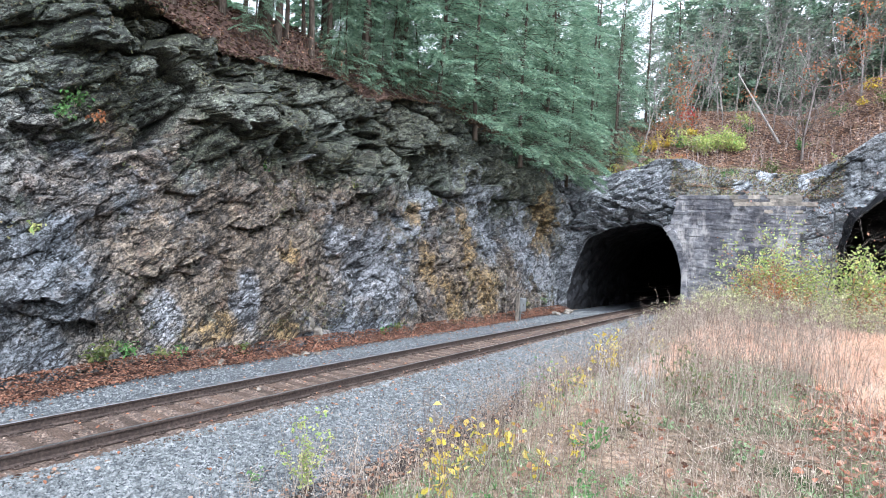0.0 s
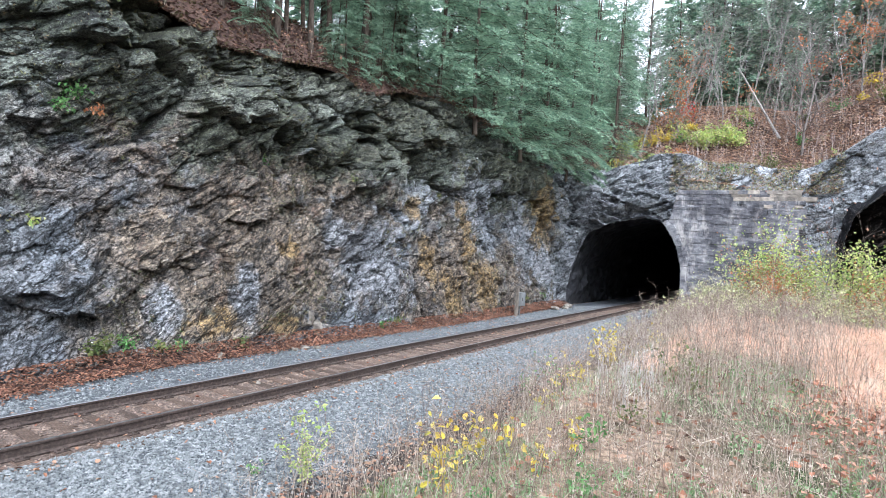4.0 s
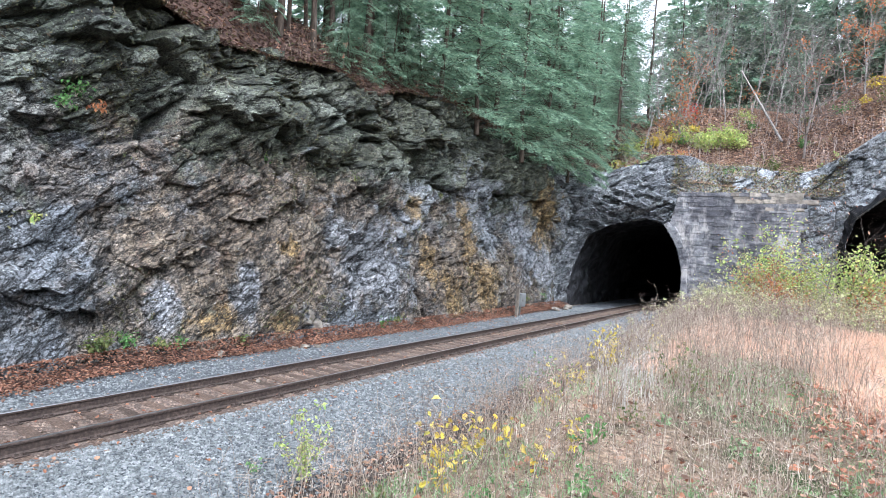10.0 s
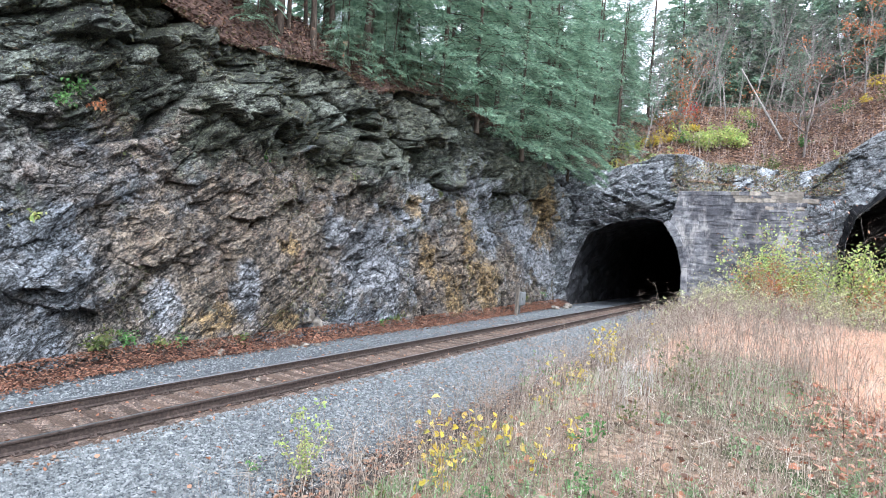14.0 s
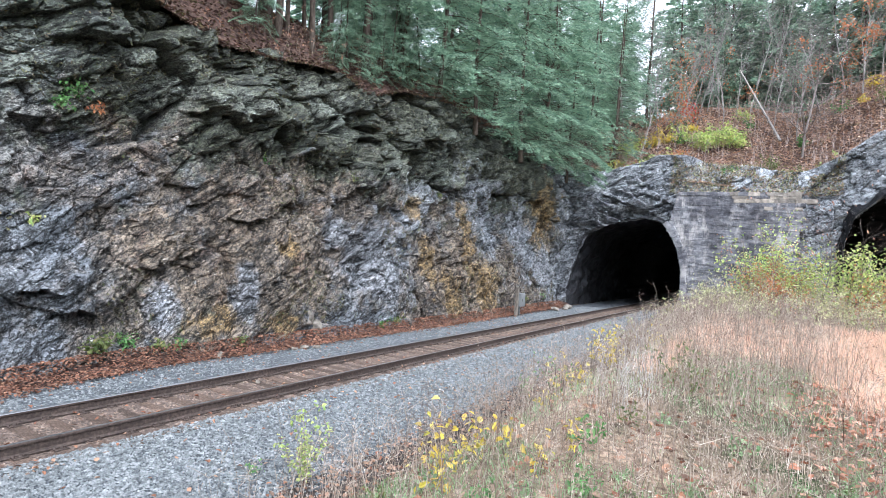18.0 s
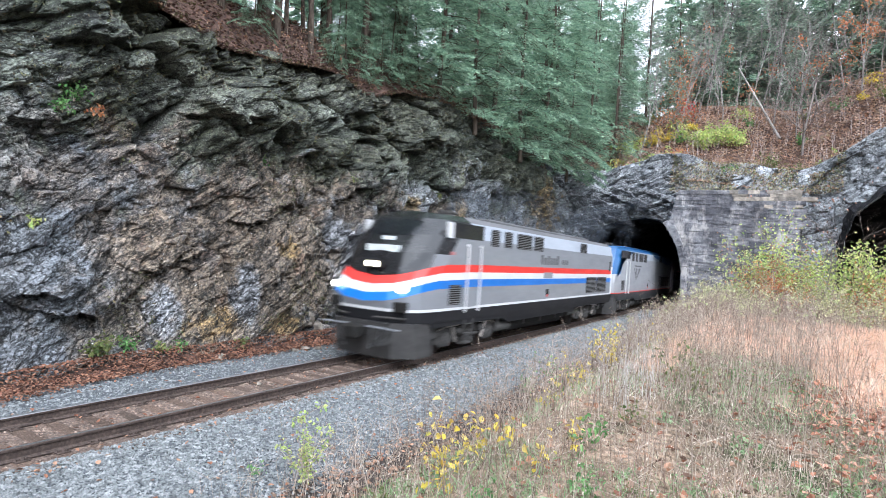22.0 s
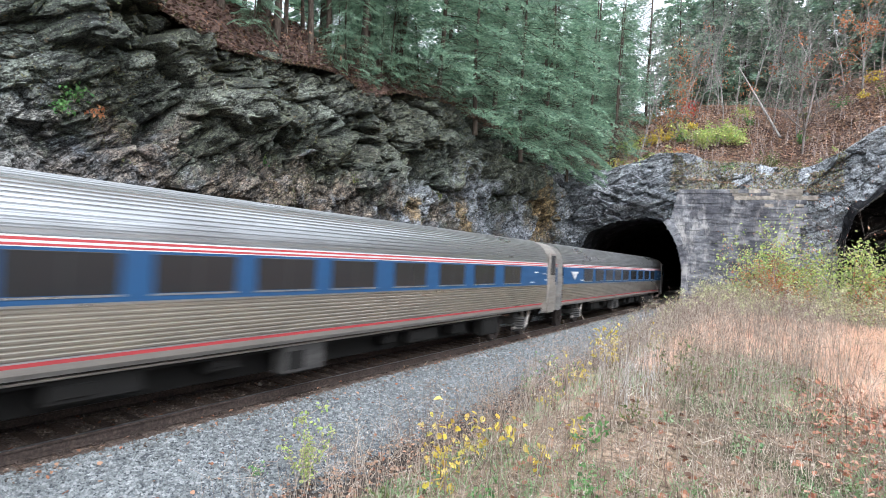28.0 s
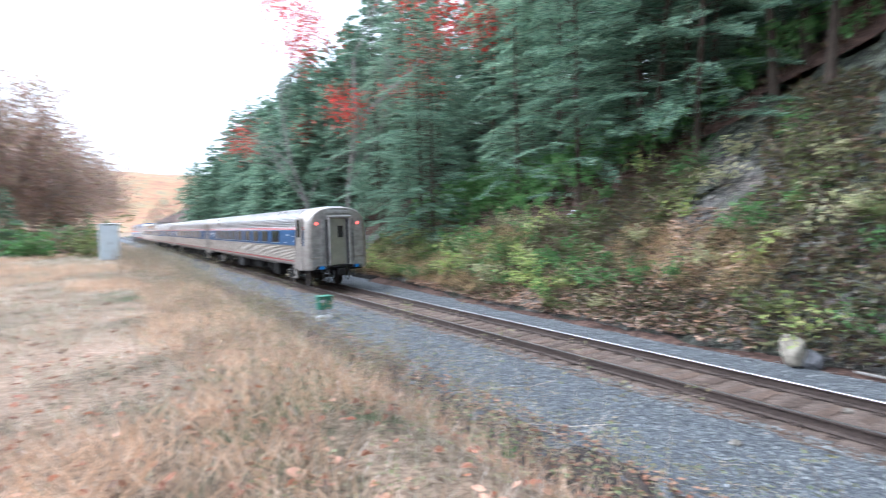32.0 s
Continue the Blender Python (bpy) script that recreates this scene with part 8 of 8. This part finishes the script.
tagged(new("cliff_moss", mesh_from("cliff_moss", v, f, [M_MOSSY])), "moss tufts and dead grass on the rock ledges", "moss", kind="stuff")
r = np.random.default_rng(735)
pts = FACE.reshape(-1, 3)
pts = pts[(pts[:, 0] > -7.5) & (pts[:, 0] < 3.5) & (pts[:, 2] > 9.0)]
pick = pts[r.integers(0, len(pts), 9000)]
pick = pick[vnoise(pick[:, 0] * 0.8, pick[:, 2] * 0.9, 71) > 0.42]
v, f = diamonds(pick, np.stack([r.normal(0, 0.6, len(pick)), r.uniform(-1, -0.2, len(pick)), r.uniform(-0.2, 1.0, len(pick))], -1), unit(r, len(pick)), r.uniform(0.08, 0.26, len(pick)), r.uniform(0.03, 0.08, len(pick)))
tagged(new("ledge_moss", mesh_from("ledge_moss", v, f, [M_MOSSY, M_BROWNLEAF, M_PALEWEED], False, np.arange(len(f)) % 3)), "moss, leaves and grass on the rubble over the wall", "moss", kind="stuff")
# undergrowth of the southern slope
r = np.random.default_rng(740)
extra = CLIFF.reshape(-1, 3)[::3]
pts = np.concatenate([SLOPE.reshape(-1, 3), extra[extra[:, 1] < 2.5]])
pick = pts[r.integers(0, len(pts), 110000)]
pick = pick[(pick[:, 2] > 0.0) & (vnoise(pick[:, 1] * 0.4, pick[:, 2] * 0.5, 78) > 0.28 + 0.22 * sm((pick[:, 2] - 1.8) / 2) + 0.44 * sm((pick[:, 1] + 8) / 10))]
d = np.stack([r.uniform(0.2, 1, len(pick)), r.normal(0, 0.6, len(pick)), r.normal(0.2, 0.5, len(pick))], -1)
v, f = diamonds(pick, d, unit(r, len(pick)), r.uniform(0.10, 0.30, len(pick)), r.uniform(0.04, 0.10, len(pick)))
sel = pts[r.integers(0, len(pts), 130000)]
sel = sel[(sel[:, 2] > 0.1) & (sel[:, 2] < 2.6) & (sel[:, 1] < 2.5) & (vnoise(sel[:, 1] * 0.35 + 5, sel[:, 2] * 0.45, 79) > 0.42 + 0.20 * sm((sel[:, 1] + 4) / 8))]
sel = sel + r.normal(0, 0.04, sel.shape)
sv, sf = diamonds(sel, np.stack([r.uniform(0.2, 0.9, len(sel)), r.normal(0, 0.4, len(sel)), r.uniform(0.0, 1.0, len(sel))], -1), unit(r, len(sel)), r.uniform(0.15, 0.45, len(sel)), r.uniform(0.008, 0.02, len(sel)))
tagged(new("slope_grass", mesh_from("slope_grass", sv, sf, [M_TANGRASS])), "tan dead grass in tufts on the rock slope", "grass", kind="stuff")
tagged(new("slope_moss", mesh_from("slope_moss", v, f, [M_MOSSY, M_HILLLEAF], False, (np.arange(len(f)) % 3 == 0).astype(int))), "moss, dead leaves and ferns on the rock slope", "undergrowth", kind="stuff")
for i in range(300):
    p = pts[r.integers(0, len(pts))]
    if p[2] < 0.1 or p[1] > -1.5 or p[2] > 6.5 or (p[2] > 3 and i % 2) or (p[1] > -4 and i % 3):
        continue
    shrub("slope_plant", 800 + i, (p[0] + 0.05, p[1], p[2] - 0.06), float(r.uniform(0.5, 1.3)), [M_FERN, M_GREEN, M_LIME, M_FERN, M_PALEWEED, M_GREEN, M_MOSSY][i % 7], 170, 0.12, "leafy plant growing on the rock slope", 0.8, 10, "plants on the slope")
for i in range(26):
    y = float(r.uniform(-60, -18))
    p = (float(foot(np.array([y]))[0]) - r.uniform(0.2, 2.5), y, 0)
    z = float(np.clip((float(foot(np.array([y]))[0]) - p[0]) / 1.4, 0, 2.4))
    shrub("slope_shrub", 880 + i, (p[0], y, z), float(r.uniform(0.8, 1.6)), [M_FERN, M_LIME, M_GREEN, M_MOSSY][i % 4], 220, 0.2, "bushy growth at the foot of the wooded cutting", 0.8, 12, "shrubs of the cutting")


lo = SLOPE.reshape(-1, 3)
lo = lo[(lo[:, 2] > -0.1) & (lo[:, 2] < 3.2)]
pick = lo[r.integers(0, len(lo), 26000)]
pick = pick[vnoise(pick[:, 1] * 0.3 + 2, pick[:, 2] * 0.6, 83) > 0.50 - 0.12 * sm((-12 - pick[:, 1]) / 6)]
flat_leaves("slope_leaf_drifts", pick[:, 0] + 0.05, pick[:, 1], pick[:, 2] + 0.03, 0.13, r, M_BROWNLEAF, "tan leaves drifted on the slope foot")
for i in range(20):
    y = float(r.uniform(-30, -13))
    p = near_rock(SLOPE, y, float(r.uniform(0.4, 2.4)))
    shrub("slope_shrub", 940 + i, (p[0], p[1], p[2] - 0.05), float(r.uniform(0.5, 1.0)), [M_LIME, M_PALEWEED, M_LIME, M_GREEN][i % 4], 200, 0.13, "bright yellow-green shrub low on the cutting slope", 0.8, 12, "shrubs of the cutting")

# ---- boulders and small things ----
def boulder(name, at, size, material, label, seed, category="rock", blunt=0.0):
    """An angular rock: the hull of a few scattered points, its edges chipped."""
    bm = bmesh.new()
    r = np.random.default_rng(seed + 900)
    for c in unit(r, 16 if not blunt else 44):
        c = c / (np.abs(c) ** 3).sum() ** (1 / 3) * r.uniform(0.8, 1.0)
        bm.verts.new((c[0] * size[0], c[1] * size[1], c[2] * size[2]))
    hull = bmesh.ops.convex_hull(bm, input=bm.verts[:])
    bmesh.ops.delete(bm, geom=list({g for g in hull["geom_interior"] + hull["geom_unused"] if isinstance(g, bmesh.types.BMVert)}), context="VERTS")
    bmesh.ops.bevel(bm, geom=bm.edges[:], offset=0.04 * min(size), segments=1, affect="EDGES")
    bmesh.ops.subdivide_edges(bm, edges=bm.edges[:], cuts=1)
    for v in bm.verts:
        v.co += v.co.normalized() * 0.06 * min(size) * noise.noise(v.co * 9 + Vector((seed, 0, 0)))
    ob = part(name, bm, material, None)
    ob.location = at
    ob.rotation_euler = (0, 0, r.uniform(0, 6.28))
    return tagged(ob, label, category)


rr_ = np.random.default_rng(611)
for i in range(9):
    zz = 0.13 * i - 0.15
    s_ = float(rr_.uniform(0.16, 0.3))
    boulder("broken_rock", (-13.92 - 0.2 * zz + float(rr_.uniform(-0.1, 0.05)), 13.9 + float(rr_.uniform(-0.8, 0.8)) * (1 - 0.4 * zz), zz), (s_ * 0.8, s_ * 1.4, s_ * float(rr_.uniform(0.8, 1.5))), M_PALEROCK if i % 3 else M_DARKROCK, "fractured rock wedged in the cliff foot", 1 + i)
for i, (x, y, s) in enumerate([(-12.9, 13.1, 0.16), (-12.7, 13.5, 0.13), (-12.95, 12.7, 0.12), (-13.2, 40.3, 0.4), (-13.0, 39.2, 0.25), (-13.3, 10.2, 0.2), (-13.2, 37.6, 0.3)]):
    boulder("loose_rock", (x, y, -0.3 + s * 0.3), (s * 1.3, s, s * 0.6), M_PALEROCK, "flat pale rock lying on the ballast", 20 + i)
for i, (x, y, s) in enumerate([(-10.1, 8.86, 0.08), (-10.2, -8.15, 0.08), (-10.1, -4.0, 0.08), (-7.6, -4.4, 0.09), (-6.9, -1.6, 0.07)]):
    boulder("white_stone", (x, y, -0.2 - 0.06 * max(0, abs(x - TX) - 1.3) + s * 0.25), (s * 1.2, s, s * 0.7), M_PALEROCK, "whitish stone lying on the ballast", 40 + i)
boulder("pale_boulder", (-12.6, -6.0, 0.06), (0.26, 0.28, 0.40), M_CREAM, "rounded cream-coloured boulder at the slope foot", 60, blunt=1.0)
boulder("dark_boulder", (-12.7, -5.7, -0.1), (0.22, 0.26, 0.24), M_DARKROCK, "dark boulder beside a pale one", 61)
branch = bmesh.new()
for a, b in (((-12.7, -4.9, -0.18), (-12.6, -3.4, -0.2)), ((-12.6, -3.4, -0.2), (-12.75, -1.6, -0.16)), ((-12.62, -3.2, -0.2), (-12.4, -2.2, -0.12))):
    cyl(branch, a, b, 0.03, 0.022, 6)
tagged(part("fallen_branch", branch, M_GREYBARK, None), "pale fallen branch along the slope foot", "branch")

# equipment box on a post at the cliff foot
eq = empty("equipment_box", "weathered grey trackside box on a timber post", "equipment box", "", (-13.15, 31.0, -0.35))
part("post", boxed(-0.09, 0.09, -0.45, -0.27, 0, 1.75, bevel=0.015), M_OLDWOOD, eq, "old timber post")
bx = part("cabinet", boxed(-0.2, 0.22, -0.26, 0.40, 0.62, 1.42, bevel=0.02), M_GREYBOX, eq)
part("door", boxed(0.22, 0.245, -0.20, 0.34, 0.68, 1.36, bevel=0.008), M_GREYBOX, bx)
part("latch", boxed(0.245, 0.27, -0.16, -0.12, 0.95, 1.1), M_RUST, bx)
part("leg", boxed(-0.04, 0.04, 0.05, 0.13, 0, 0.62), M_GREYBOX, eq)
# signal cabinet in the field
zc = fz(-0.6, -37.4)
cb = empty("signal_cabinet", "tall pale grey signal cabinet standing in the grass", "signal cabinet", "", (-0.6, -37.4, zc - 0.05))
body = part("cabinet", boxed(-0.5, 0.5, -0.35, 0.35, 0.12, 2.15, bevel=0.02), M_CABINET, cb)
part("plinth", boxed(-0.54, 0.54, -0.39, 0.39, 0, 0.12, bevel=0.01), M_GREYBOX, cb)
part("roof", boxed(-0.55, 0.55, -0.40, 0.40, 2.15, 2.22, bevel=0.02), M_CABINET, cb)
for s in (-1, 1):
    part("door", boxed(0.25 * s - 0.235, 0.25 * s + 0.235, 0.35, 0.375, 0.2, 2.08, bevel=0.006), M_CABINET, body)
part("handle", boxed(-0.06, -0.03, 0.375, 0.41, 1.0, 1.2), M_GREYBOX, body)
# small green device beside the track
zg = -0.35
gd = empty("trackside_device", "small green steel box on a stand with a white base", "trackside device", "", (-6.75, -18.9, zg))
part("box", boxed(-0.24, 0.24, -0.2, 0.2, 0.42, 0.86, bevel=0.02), M_GREENBOX, gd)
part("lid", boxed(-0.27, 0.27, -0.23, 0.23, 0.86, 0.90, bevel=0.01), M_GREENBOX, gd)
part("label_plate", boxed(0.05, 0.2, 0.2, 0.206, 0.68, 0.78), M_WHITEP, gd)
part("stand", boxed(-0.05, 0.05, -0.05, 0.05, 0.1, 0.42), M_GREYBOX, gd)
part("base", boxed(-0.26, 0.26, -0.2, 0.2, -0.1, 0.20, bevel=0.05), M_WHITEP, gd)

motions()
